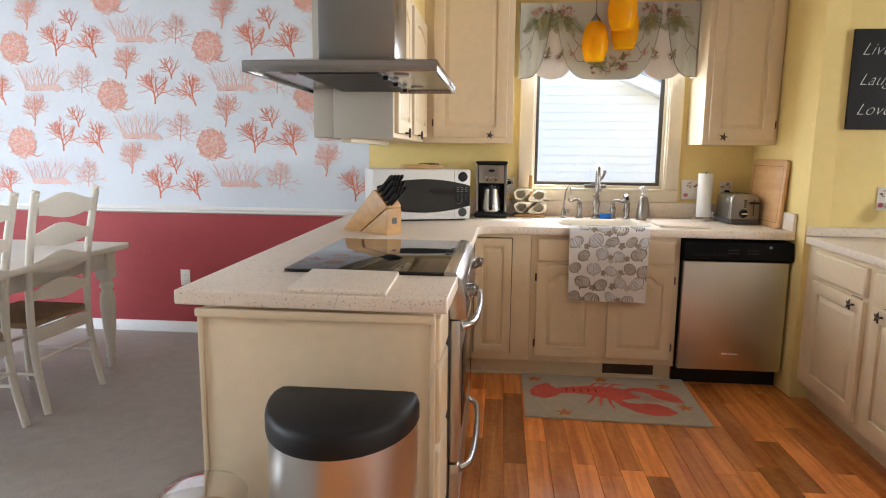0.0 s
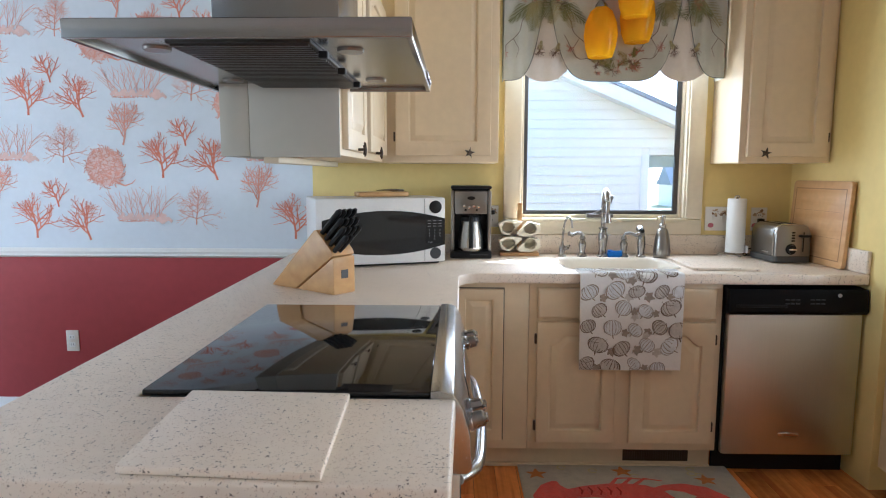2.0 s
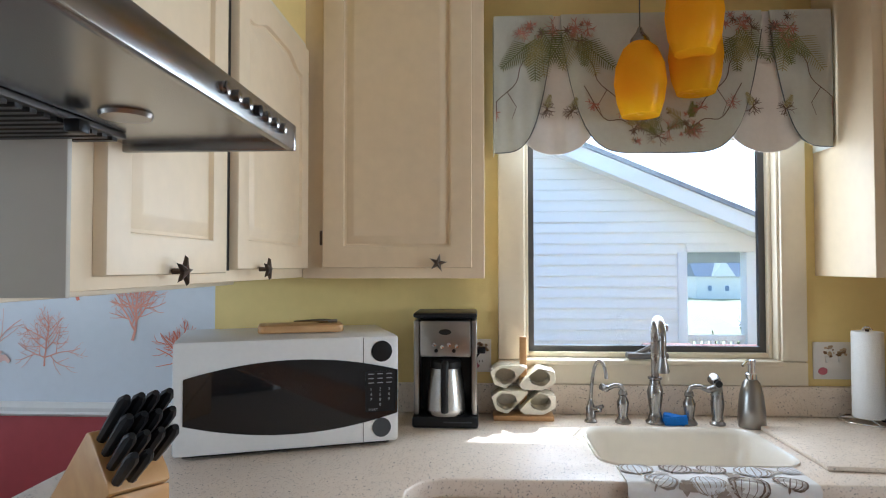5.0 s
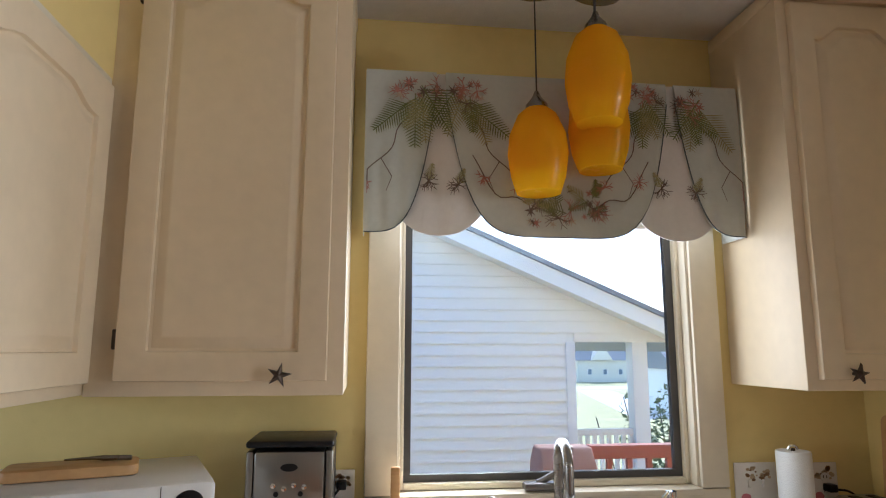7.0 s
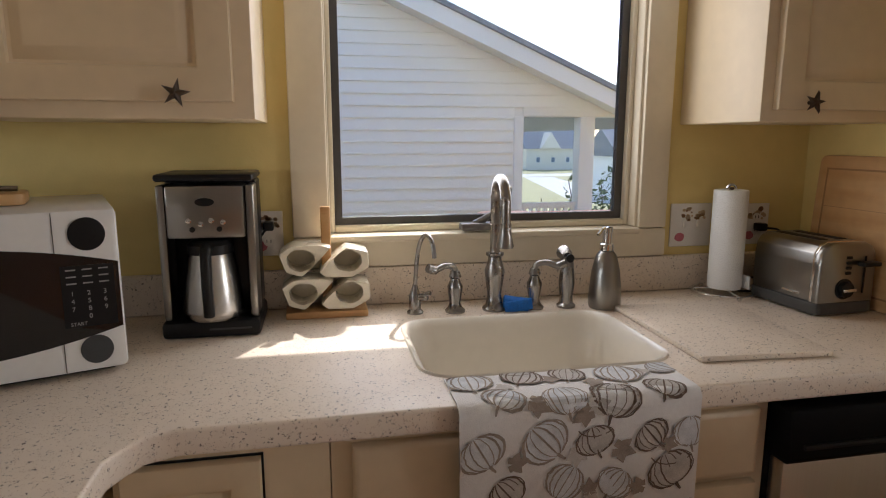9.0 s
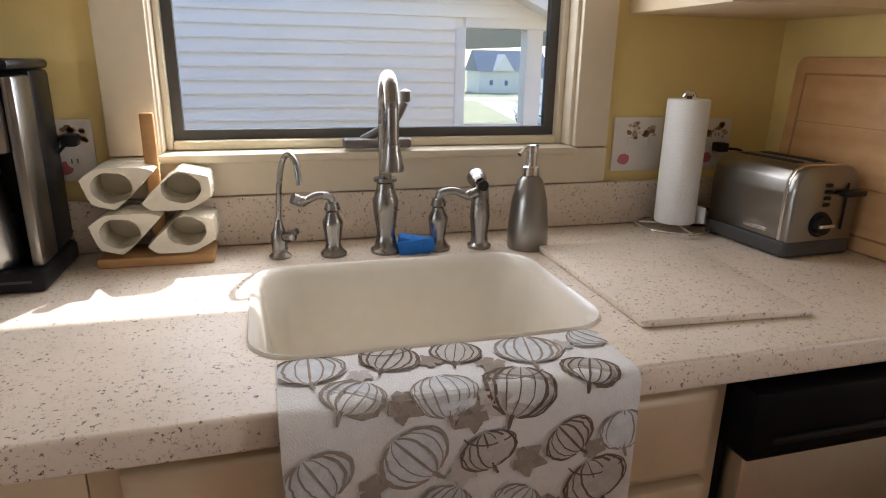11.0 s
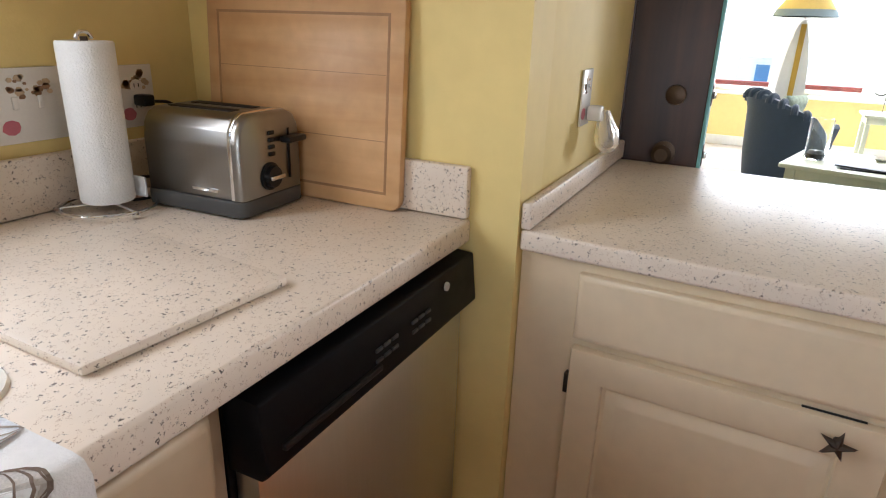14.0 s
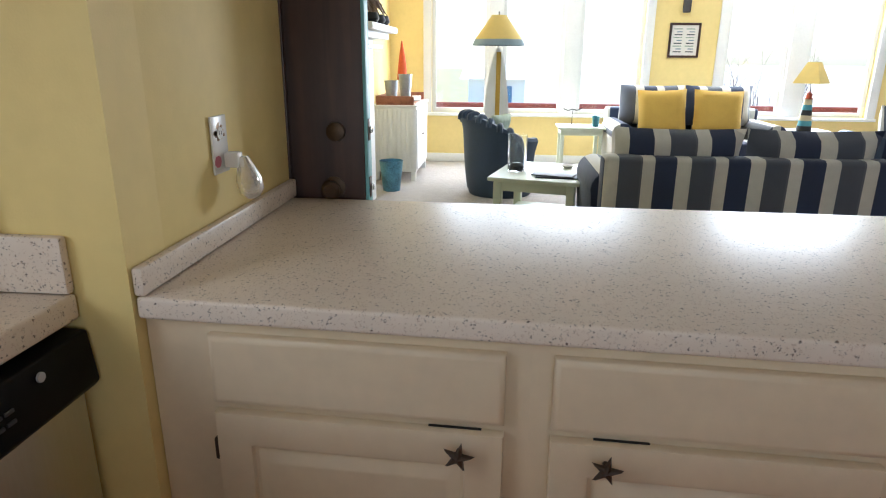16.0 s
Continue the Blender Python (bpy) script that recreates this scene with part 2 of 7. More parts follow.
def tube(points, radius, seg=10, bm=None, caps=True):
    """A round bar along points; radius is one number or one for each point."""
    bm = bmesh.new() if bm is None else bm
    pts = [Vector(p) for p in points]
    rad = radius if isinstance(radius, (list, tuple)) else [radius] * len(pts)
    rings, side = [], None
    for i, p in enumerate(pts):
        d = (pts[min(i + 1, len(pts) - 1)] - pts[max(i - 1, 0)]).normalized()
        if side is None:
            side = d.cross(Vector((0, 0, 1)) if abs(d.z) < 0.9 else Vector((1, 0, 0))).normalized()
        side = (side - d * side.dot(d)).normalized()
        up = d.cross(side)
        rings.append([bm.verts.new(p + rad[i] * (side * math.cos(2 * math.pi * k / seg) + up * math.sin(2 * math.pi * k / seg))) for k in range(seg)])
    for a, b in zip(rings, rings[1:]):
        for k in range(seg):
            bm.faces.new((a[k], a[(k + 1) % seg], b[(k + 1) % seg], b[k]))
    if caps:
        bm.faces.new(rings[0][::-1])
        bm.faces.new(rings[-1])
    bmesh.ops.recalc_face_normals(bm, faces=bm.faces[:])
    return bm


def curve_through(points, n=8):
    """A smooth run of points through the given ones."""
    p = [Vector(q) for q in points]
    p = [2 * p[0] - p[1], *p, 2 * p[-1] - p[-2]]
    out = []
    for i in range(1, len(p) - 2):
        for k in range(n):
            t = k / n
            out.append(0.5 * (2 * p[i] + (p[i + 1] - p[i - 1]) * t + (2 * p[i - 1] - 5 * p[i] + 4 * p[i + 1] - p[i + 2]) * t * t + (3 * p[i] - p[i - 1] - 3 * p[i + 1] + p[i + 2]) * t ** 3))
    return out + [p[-2]]


def prism(outline, low, high, axis="z", bevel=0.0, seg=2, bm=None):
    """An outline in the plane across the axis, drawn out from low to high."""
    own = bmesh.new()

    def at(u, v, w):
        return {"z": (u, v, w), "y": (u, w, v), "x": (w, u, v)}[axis]

    a = [own.verts.new(at(u, v, low)) for u, v in outline]
    b = [own.verts.new(at(u, v, high)) for u, v in outline]
    n = len(outline)
    own.faces.new(a[::-1])
    own.faces.new(b)
    for k in range(n):
        own.faces.new((a[k], a[(k + 1) % n], b[(k + 1) % n], b[k]))
    bmesh.ops.recalc_face_normals(own, faces=own.faces[:])
    if bevel:
        bmesh.ops.bevel(own, geom=own.edges[:], offset=bevel, segments=seg, affect="EDGES", profile=0.5)
    return join(bm, own) if bm is not None else own


def loft(loops, close_ends=True, bm=None):
    """Skins closed loops of equal length, one after another."""
    bm = bmesh.new() if bm is None else bm
    rows = [[bm.verts.new(p) for p in loop] for loop in loops]
    n = len(rows[0])
    for a, b in zip(rows, rows[1:]):
        for k in range(n):
            bm.faces.new((a[k], a[(k + 1) % n], b[(k + 1) % n], b[k]))
    if close_ends:
        bm.faces.new(rows[0][::-1])
        bm.faces.new(rows[-1])
    bmesh.ops.recalc_face_normals(bm, faces=bm.faces[:])
    return bm


def round_rect(x0, x1, y0, y1, r, n=6):
    """A rectangle with round corners, as points in a plane."""
    out = []
    for cx, cy, a in ((x1 - r, y0 + r, -90), (x1 - r, y1 - r, 0), (x0 + r, y1 - r, 90), (x0 + r, y0 + r, 180)):
        out += [(cx + r * math.cos(radians(a + 90 * k / n)), cy + r * math.sin(radians(a + 90 * k / n))) for k in range(n + 1)]
    return out


def sheet(name, f, nu, nv, material, parent=None, label="", thick=0.002):
    """A cloth-like sheet: f(u, v) gives places; a second skin lies behind it."""
    bm = bmesh.new()
    p = [[Vector(f(i / nu, j / nv)) for j in range(nv + 1)] for i in range(nu + 1)]
    skins = []
    for side in (0, 1):
        g = []
        for i in range(nu + 1):
            row = []
            for j in range(nv + 1):
                du = p[min(i + 1, nu)][j] - p[max(i - 1, 0)][j]
                dv = p[i][min(j + 1, nv)] - p[i][max(j - 1, 0)]
                row.append(bm.verts.new(p[i][j] + du.cross(dv).normalized() * thick * side))
            g.append(row)
        skins.append(g)
        for i in range(nu):
            for j in range(nv):
                bm.faces.new((g[i][j], g[i + 1][j], g[i + 1][j + 1], g[i][j + 1]))
    a, b = skins
    rim = [(i, 0) for i in range(nu)] + [(nu, j) for j in range(nv)] + [(i, nv) for i in range(nu, 0, -1)] + [(0, j) for j in range(nv, 0, -1)]
    for (i, j), (k, m) in zip(rim, rim[1:] + rim[:1]):
        bm.faces.new((a[i][j], a[k][m], b[k][m], b[i][j]))
    bmesh.ops.recalc_face_normals(bm, faces=bm.faces[:])
    return finish(bm, name, material, parent, label, 60)


def wall_with_holes(axis, face, back, u0, u1, z0, z1, holes):
    """A wall across an axis ('x' or 'y') with openings (u0, u1, z0, z1) right through it, cut into upright strips."""
    bm = bmesh.new()
    us = sorted({u0, u1, *[h[0] for h in holes], *[h[1] for h in holes]})
    lo, hi = min(face, back), max(face, back)
    for a, b in zip(us, us[1:]):
        spans, z = [], z0
        for h in sorted((h for h in holes if h[0] <= a and h[1] >= b), key=lambda h: h[2]):
            spans.append((z, h[2]))
            z = h[3]
        spans.append((z, z1))
        for s, e in spans:
            if e - s > 1e-4:
                if axis == "y":
                    box(a, b, lo, hi, s, e, bm=bm)
                else:
                    box(lo, hi, a, b, s, e, bm=bm)
    bmesh.ops.remove_doubles(bm, verts=bm.verts, dist=1e-5)
    return bm


# ---- the house: walls, floors, ceiling ----
H = 2.475
BACK = 4.63    # kitchen face of the window wall
SIDE = 1.91    # short return wall beside the dishwasher
STUB = 3.85    # wall with the sign
XL, XR, YB = -4.9, 9.0, -3.9

structure("wall_kitchen_north", wall_with_holes("y", BACK, BACK + 0.15, -0.61, SIDE + 0.1, 0, H, [(0.49, 1.362, 1.095, 2.12)]), YELLOW, "yellow painted kitchen wall with a window over the sink")
bm = wall_with_holes("y", BACK, BACK + 0.15, XL, -0.61, 0.90, H, [])
wall_paper = structure("wall_dining_paper", bm, PAPER, "dining wall papered with coral sprigs on white")
structure("wall_dining_dado", wall_with_holes("y", BACK, BACK + 0.15, XL, -0.61, 0, 0.90, []), RED, "brick red painted dado below the chair rail")
structure("wall_return", box(SIDE, SIDE + 0.12, STUB, BACK, 0, H), YELLOW, "short yellow return wall beside the dishwasher")
structure("wall_stub", box(SIDE + 0.001, 2.73, STUB + 0.001, STUB + 0.12, 0, H, 0.004), YELLOW, "yellow wall end beside the breakfast counter")
# the opening is made up, to go with the dining fill lamp
structure("wall_west", wall_with_holes("x", XL, XL - 0.15, YB, BACK + 0.15, 0, H, [(0.55, 2.95, 0.25, 2.3)]), PAPER, "white papered dining wall with an unseen opening added for light")
structure("wall_south", wall_with_holes("y", YB, YB - 0.15, XL, XR, 0, H, []), BEIGE, "plain beige wall behind the dining room")
LIVN = 4.66
structure("wall_living_north", box(3.9, XR + 0.15, LIVN, LIVN + 0.15, 0, H), YELLOW, "yellow living room wall")
structure("wall_entry", box(SIDE + 0.12, 3.9, LIVN + 0.35, LIVN + 0.5, 0, H), YELLOW, "plain yellow wall behind the open door")
structure("wall_living_east", wall_with_holes("x", XR, XR + 0.15, YB, LIVN, 0, H, [(1.60, 4.14, 0.62, 2.3), (-1.05, 0.66, 0.62, 2.3)]), YELLOW, "yellow living room wall with two wide windows")
structure("ceiling", box(XL, XR + 0.15, YB - 0.15, 5.4, H, H + 0.1), CEIL, "white textured ceiling")
structure("floor_carpet_dining", box(XL, -0.45, YB, BACK + 0.1, -0.1, 0.004), CARPET, "beige cut-pile carpet in the dining room")
structure("floor_carpet_living", box(2.72, XR, YB, 5.4, -0.1, 0.004), CARPET, "pale carpet in the living room")
kitchen_floor = structure("floor_kitchen", box(-0.45, 2.72, YB, 5.3, -0.1, -0.008), GROUT, "warm cherry board floor in the kitchen", category="floor")

# chair rail and baseboard of the dining wall
rail_profile = [(0, 0), (-0.012, 0.002), (-0.022, 0.012), (-0.016, 0.020), (-0.020, 0.034), (-0.012, 0.046), (-0.008, 0.052), (0, 0.052)]
structure("trim_chair_rail", prism([(BACK + a, 0.875 + b) for a, b in rail_profile], XL, -0.62, "x"), WHITE, "white moulded chair rail")
structure("baseboard_dining", prism([(BACK, 0.004), (BACK - 0.014, 0.004), (BACK - 0.014, 0.066), (BACK - 0.006, 0.082), (BACK, 0.082)], XL, -0.62, "x"), WHITE, "white baseboard above the carpet")
structure("baseboard_living", box(XR - 0.015, XR, YB, LIVN, 0.004, 0.11, 0.004), WHITE, "white baseboard under the living room windows")
structure("ceiling_soffit", box(-0.56, -0.192, 3.22, BACK, 2.095, H - 0.002), YELLOW, "yellow soffit above the wall cabinets")

# ---- kitchen window ----
win = thing("window_1", (0.92, BACK, 1.0), "cream-framed kitchen casement window over the sink", "window", kind="structure")
bm = box(0.405, 0.495, BACK - 0.022, BACK, 1.095, 2.2, 0.004)
part("casing", bm, TRIM, win)
bm = box(1.362, 1.446, BACK - 0.022, BACK, 1.095, 2.2, 0.004)
part("casing", bm, TRIM, win)
part("apron", box(0.405, 1.446, BACK - 0.024, BACK, 1.013, 1.093, 0.005), TRIM, win)
part("casing", box(0.405, 1.446, BACK - 0.022, BACK, 2.202, 2.27, 0.004), TRIM, win)
part("window_sill", box(0.49, 1.362, BACK - 0.034, BACK + 0.1, 1.080, 1.097, 0.005), TRIM, win)
for x0, x1 in ((0.49, 0.4995), (1.3525, 1.362)):
    part("jamb", box(x0, x1, BACK - 0.01, BACK + 0.12, 1.098, 2.12, 0.003), TRIM, win)
sash = box(0.500, 0.5125, BACK + 0.025, BACK + 0.075, 1.098, 2.12, 0.004)
box(1.338, 1.352, BACK + 0.025, BACK + 0.075, 1.098, 2.12, 0.004, bm=sash)
box(0.5125, 1.338, BACK + 0.025, BACK + 0.075, 1.098, 1.116, 0.004, bm=sash)
part("sash", sash, TRIM, win)
gk = box(0.5128, 0.533, BACK + 0.045, BACK + 0.068, 1.1163, 2.12)
box(1.316, 1.3377, BACK + 0.045, BACK + 0.068, 1.1163, 2.12, bm=gk)
box(0.533, 1.316, BACK + 0.045, BACK + 0.068, 1.1163, 1.136, bm=gk)
part("gasket", gk, mat("grey_gasket", (0.10, 0.095, 0.09), 0.5), win, "dark grey screen frame")
pane = part("pane", box(0.533, 1.316, BACK + 0.054, BACK + 0.060, 1.136, 2.12), GLASS, win)
pane.visible_shadow = False
SCREEN = mat("insect_screen_mesh", (0.50, 0.54, 0.58), 0.8, var=0.05, scale=60)
_nt = SCREEN.node_tree
_tl, _tp, _m1, _m2 = [_nt.nodes.new(k) for k in ("ShaderNodeBsdfTranslucent", "ShaderNodeBsdfTransparent", "ShaderNodeMixShader", "ShaderNodeMixShader")]
_tl.inputs["Color"].default_value = (0.50, 0.55, 0.60, 1)
_tp.inputs["Color"].default_value = (0.91, 0.94, 0.97, 1)
_m1.inputs[0].default_value, _m2.inputs[0].default_value = 0.2, 0.975
_nt.links.new(_nt.nodes["Principled BSDF"].outputs[0], _m1.inputs[1])
_nt.links.new(_tl.outputs[0], _m1.inputs[2])
_nt.links.new(_m1.outputs[0], _m2.inputs[1])
_nt.links.new(_tp.outputs[0], _m2.inputs[2])
_nt.links.new(_m2.outputs[0], _nt.nodes["Material Output"].inputs["Surface"])
screen = part("insect_screen", box(0.533, 1.316, BACK + 0.0485, BACK + 0.0493, 1.136, 2.12), SCREEN, win, "fine grey insect screen")
screen.visible_shadow = False
crank = part("crank_base", box(0.79, 0.93, BACK - 0.036, BACK + 0.004, 1.102, 1.122, 0.006), mat("pewter_crank", (0.20, 0.18, 0.16), 0.4, 0.6), win, "pewter crank for the casement")
arm = tube(curve_through([(0.83, BACK - 0.01, 1.118), (0.86, BACK - 0.02, 1.135), (0.895, BACK - 0.028, 1.16), (0.915, BACK - 0.03, 1.195)]), 0.009, 8)
lathe([(0, -0.012), (0.011, -0.008), (0.012, 0.012), (0, 0.018)], 10, (0.917, BACK - 0.03, 1.205), arm)
part("crank_handle", arm, MATS["pewter_crank"], crank)
crank.location.x += 0.052

# unseen roof overhang, placed so that it shades the inner part of the counter
structure("roof_eave", box(-2.0, 4.0, BACK + 0.15, 5.335, 2.10, 2.24, 0.005), WHITE, "white roof overhang above the kitchen window", category="roof")

# unseen beam, added to block the sun from the sink's right part
structure("roof_gutter", box(1.27, 4.0, 5.36, 5.50, 2.02, 2.099, 0.01), WHITE, "unseen white beam added to keep the sun off the sink", category="roof")

# ---- cabinets ----


def turned(face, x, y, z):
    """The pose of a cabinet front: local x along the front, local -y out of it."""
    return pose(x, y, z, 0, 0, {"-y": 0, "+x": 90, "-x": -90, "+y": 180}[face])


def arch_top(u, h, rise):
    """The edge of a door's panel: level at the ends, risen in the middle."""
    if rise == 0:
        return h
    k = max(0.0, min(1.0, (1 - abs(2 * u - 1) - 0.12) / 0.5))
    return h - rise + rise * (3 * k * k - 2 * k ** 3)


def door_mesh(w, h, rise=0.0, stile=0.062, thick=0.020):
    """A raised-panel door; its hidden face lies in the plane y = 0, its corner at the origin."""
    n, t = 14, thick

    def outer(d, y):
        return [(d, y, d), (w - d, y, d)] + [(d + (w - 2 * d) * k / n, y, h - d) for k in range(n, -1, -1)]

    def inside(d, y):
        a, b = stile + d, w - stile - d
        return [(a, y, stile + d), (b, y, stile + d)] + [(a + (b - a) * k / n, y, arch_top(k / n, h - stile - d, rise)) for k in range(n, -1, -1)]

    return loft([outer(0, 0), outer(0, -t + 0.005), outer(0.002, -t + 0.001), outer(0.006, -t), inside(-0.004, -t), inside(0.002, -t + 0.002), inside(0.004, -t + 0.011), inside(0.010, -t + 0.0125), inside(0.030, -t + 0.002), inside(0.034, -t + 0.001), inside(0.036, -t + 0.001)])


def drawer_mesh(w, h, thick=0.02):
    return loft([[(d, y, d), (w - d, y, d), (w - d, y, h - d), (d, y, h - d)] for d, y in ((0.0, 0), (0.0, -thick * 0.6), (0.003, -thick * 0.85), (0.010, -thick), (0.012, -thick))])


def star_mesh(r=0.028):
    """A starfish pull, standing off its door on a short stem; outward is -y."""
    bm = bmesh.new()
    rim, mid = [], []
    for k in range(10):
        a = radians(90 + 36 * k)
        q = r if k % 2 == 0 else r * 0.36
        rim.append(bm.verts.new((q * math.cos(a), -0.020, q * math.sin(a))))
        mid.append(bm.verts.new((q * 0.80 * math.cos(a), -0.0265, q * 0.80 * math.sin(a))))
    c = bm.verts.new((0, -0.031, 0))
    b = bm.verts.new((0, -0.019, 0))
    for k in range(10):
        j = (k + 1) % 10
        bm.faces.new((rim[k], rim[j], mid[j], mid[k]))
        bm.faces.new((mid[k], mid[j], c))
        bm.faces.new((rim[j], rim[k], b))
    bmesh.ops.recalc_face_normals(bm, faces=bm.faces[:])
    tube([(0, -0.001, 0), (0, -0.021, 0)], 0.005, 8, bm)
    return bm


def put(parent_thing, name, bm, m, material, label="", smooth=40):
    return part(name, moved(bm, m), material, parent_thing, label, smooth)


def add_door(unit, face, x, y, z, w, h, rise=0.0, knob=None, hinges=None, stile=0.062):
    """A door on a unit's front; knob and hinges in the door's own width and height."""
    m = turned(face, x, y, z)
    d = put(unit, "door", door_mesh(w, h, rise, stile), m, CREAM)
    if knob:
        put(d, "knob", star_mesh(), m @ pose(knob[0], -0.020, knob[1], 0, 12, 0), BRONZE, "dark bronze starfish knob")
    for hx, hz in hinges or ():
        put(d, "hinge", box(hx - 0.006, hx + 0.006, -0.012, 0.004, hz - 0.022, hz + 0.022, 0.003), m, BRONZE, "dark bronze hinge")
    return d


def add_drawer(unit, face, x, y, z, w, h):
    return put(unit, "drawer_front", drawer_mesh(w, h), turned(face, x, y, z), CREAM)


# wall cabinet left of the window
unit = thing("wall_cabinet", (0.08, 4.46, 1.385), "cream-painted tall wall cabinet with one arched raised-panel door", "cabinet")
part("body", box(-0.198, 0.354, 4.300, BACK, 1.382, 2.45, 0.003), CREAM, unit)
part("crown", box(-0.198, 0.358, 4.285, BACK, 2.424, 2.468, 0.008), CREAM, unit)
add_door(unit, "-y", -0.133, 4.299, 1.414, 0.450, 0.996, 0.038, (0.350, 0.014), ((-0.004, 0.09), (-0.004, 0.90)))

# wall cabinet right of the window
unit = thing("wall_cabinet", (1.68, 4.46, 1.372), "cream-painted tall wall cabinet against the yellow side wall", "cabinet")
part("body", box(1.483, SIDE - 0.002, 4.300, BACK, 1.384, 2.45, 0.003), CREAM, unit)
part("crown", box(1.479, SIDE - 0.002, 4.285, BACK, 2.424, 2.468, 0.008), CREAM, unit)
add_door(unit, "-y", 1.513, 4.299, 1.411, 0.372, 0.998, 0.038, (0.078, 0.016), ((0.376, 0.09), (0.376, 0.90)))

# wall cabinets hung over the peninsula
unit = thing("wall_cabinet", (-0.37, 3.8, 1.385), "cream-painted two-door cabinet hung over the peninsula", "cabinet")
part("body", box(-0.465, -0.200, 3.215, BACK, 1.385, 2.09, 0.003), CREAM, unit)
# end and back panels greyer and darker than the cream doors
part("side_panel", box(-0.470, -0.196, 3.205, 3.2145, 1.378, 2.09, 0.002), GREIGE, unit, "flat greige end panel")
part("back_panel", box(-0.560, -0.4712, 3.2062, BACK, 1.381, 2.09, 0.002), GREIGE, unit, "flat greige back panel")
part("light_rail", box(-0.46, -0.41, 3.3, 4.3, 1.362, 1.384, 0.004), TRIM, unit)
part("cornice", box(-0.21, -0.186, 3.215, 4.284, 2.075, 2.0945, 0.003), TRIM, unit)
add_door(unit, "+x", -0.199, 3.265, 1.405, 0.418, 0.66, 0.03, (0.185, 0.006), ((0.422, 0.10), (0.422, 0.56)))
# black bar standing for the shade between the two doors
part("gap", box(-0.1995, -0.188, 3.692, 3.714, 1.41, 2.06), BLACK, unit, "black strip for the shade beside the warped door")
add_door(unit, "+x", -0.190, 3.718, 1.412, 0.545, 0.655, 0.03, (0.125, 0.0), ((0.549, 0.10), (0.549, 0.56)))

# base cabinets of the sink run
FY = 3.985
unit = thing("corner_cabinet", (0.25, 4.3, 0), "cream base cabinet with an inset corner panel door", "cabinet")
part("body", box(0.135, 0.475, FY, 4.6, 0.105, 0.863, 0.002), CREAM, unit)
m = turned("-y", 0.150, FY - 0.001, 0.150)
# black sheet behind the door; its rim draws the shaded joint
part("reveal", box(0.1462, 0.3678, FY - 0.003, FY, 0.1462, 0.8378), BLACK, unit, "black sheet for the shade round the inset door")
d = put(unit, "door", door_mesh(0.214, 0.684, 0, 0.045), m, CREAM)
unit = thing("sink_cabinet", (0.9, 4.3, 0), "cream sink base cabinet with two arched doors", "cabinet")
part("body", box(0.4765, 1.312, FY + 0.020, 4.6, 0.105, 0.62, 0.002), CREAM, unit)
part("face_frame", box(0.4765, 1.312, FY, FY + 0.0195, 0.105, 0.862, 0.002), CREAM, unit)
for x in (0.4765, 1.297):
    part("side_panel", box(x, x + 0.015, FY + 0.020, 4.6, 0.6205, 0.862, 0.001), CREAM, unit)
add_drawer(unit, "-y", 0.512, FY - 0.001, 0.705, 0.772, 0.135)
add_door(unit, "-y", 0.512, FY - 0.001, 0.142, 0.345, 0.548, 0.045, None, ((-0.004, 0.075), (-0.004, 0.47)), 0.055)
add_door(unit, "-y", 0.922, FY - 0.001, 0.142, 0.362, 0.548, 0.045, None, ((0.366, 0.075), (0.366, 0.47)), 0.055)
unit = thing("toe_kick", (0.7, FY + 0.06, 0), "cream toe kick board under the sink cabinets", "trim")
part("board", box(0.135, 1.312, FY + 0.055, FY + 0.075, 0.0, 0.104, 0.002), CREAM, unit)
part("shoe", box(0.135, 1.312, FY + 0.038, FY + 0.0545, 0.0, 0.018, 0.005), CREAM, unit)
unit = thing("floor_vent", (1.06, FY + 0.05, 0.055), "dark brown slotted vent in the toe kick", "vent")
part("frame", box(0.92, 1.215, FY + 0.049, FY + 0.0545, 0.030, 0.098, 0.002), BRONZE, unit)
for k in range(26):
    part("slat", box(0.930 + 0.0107 * k, 0.936 + 0.0107 * k, FY + 0.045, FY + 0.0488, 0.038, 0.090), BRONZE, unit, smooth=0)

# dishwasher
unit = thing("dishwasher", (1.62, 4.2, 0), "stainless steel dishwasher with a black control panel", "dishwasher")
part("body", box(1.320, SIDE - 0.010, 3.99, 4.58, 0.10, 0.848, 0.002), BLACKMATT, unit)
part("door", box(1.326, SIDE - 0.016, 3.948, 3.989, 0.105, 0.735, 0.008), STEEL, unit, "brushed stainless door")
cp = prism([(3.9885, 0.738), (3.935, 0.738), (3.922, 0.752), (3.932, 0.845), (3.9885, 0.848)], 1.318, SIDE - 0.008, "x", 0.004)
panel = part("control_panel", cp, mat("black_control_plastic", (0.006, 0.006, 0.007), 0.42, spec=0.12, var=0.1, scale=30), unit, "black plastic control panel")
part("handle_slot", box(1.345, 1.56, 3.918, 3.927, 0.770, 0.781, 0.003), BLACKMATT, panel)
for x in (1.55, 1.572, 1.594, 1.655, 1.677, 1.699):
    part("button", box(x, x + 0.017, 3.9225, 3.9262, 0.783, 0.789, 0.001), mat("grey_print", (0.055, 0.057, 0.06), 0.5), panel)
    part("button", box(x, x + 0.017, 3.9232, 3.9268, 0.800, 0.806, 0.001), MATS["grey_print"], panel)
part("dial", moved(lathe([(0, 0), (0.008, 0), (0.008, 0.004), (0, 0.005)], 14), pose(1.776, 3.927, 0.822, 90, 0, 0)), mat("pale_button", (0.5, 0.5, 0.5), 0.4), panel)
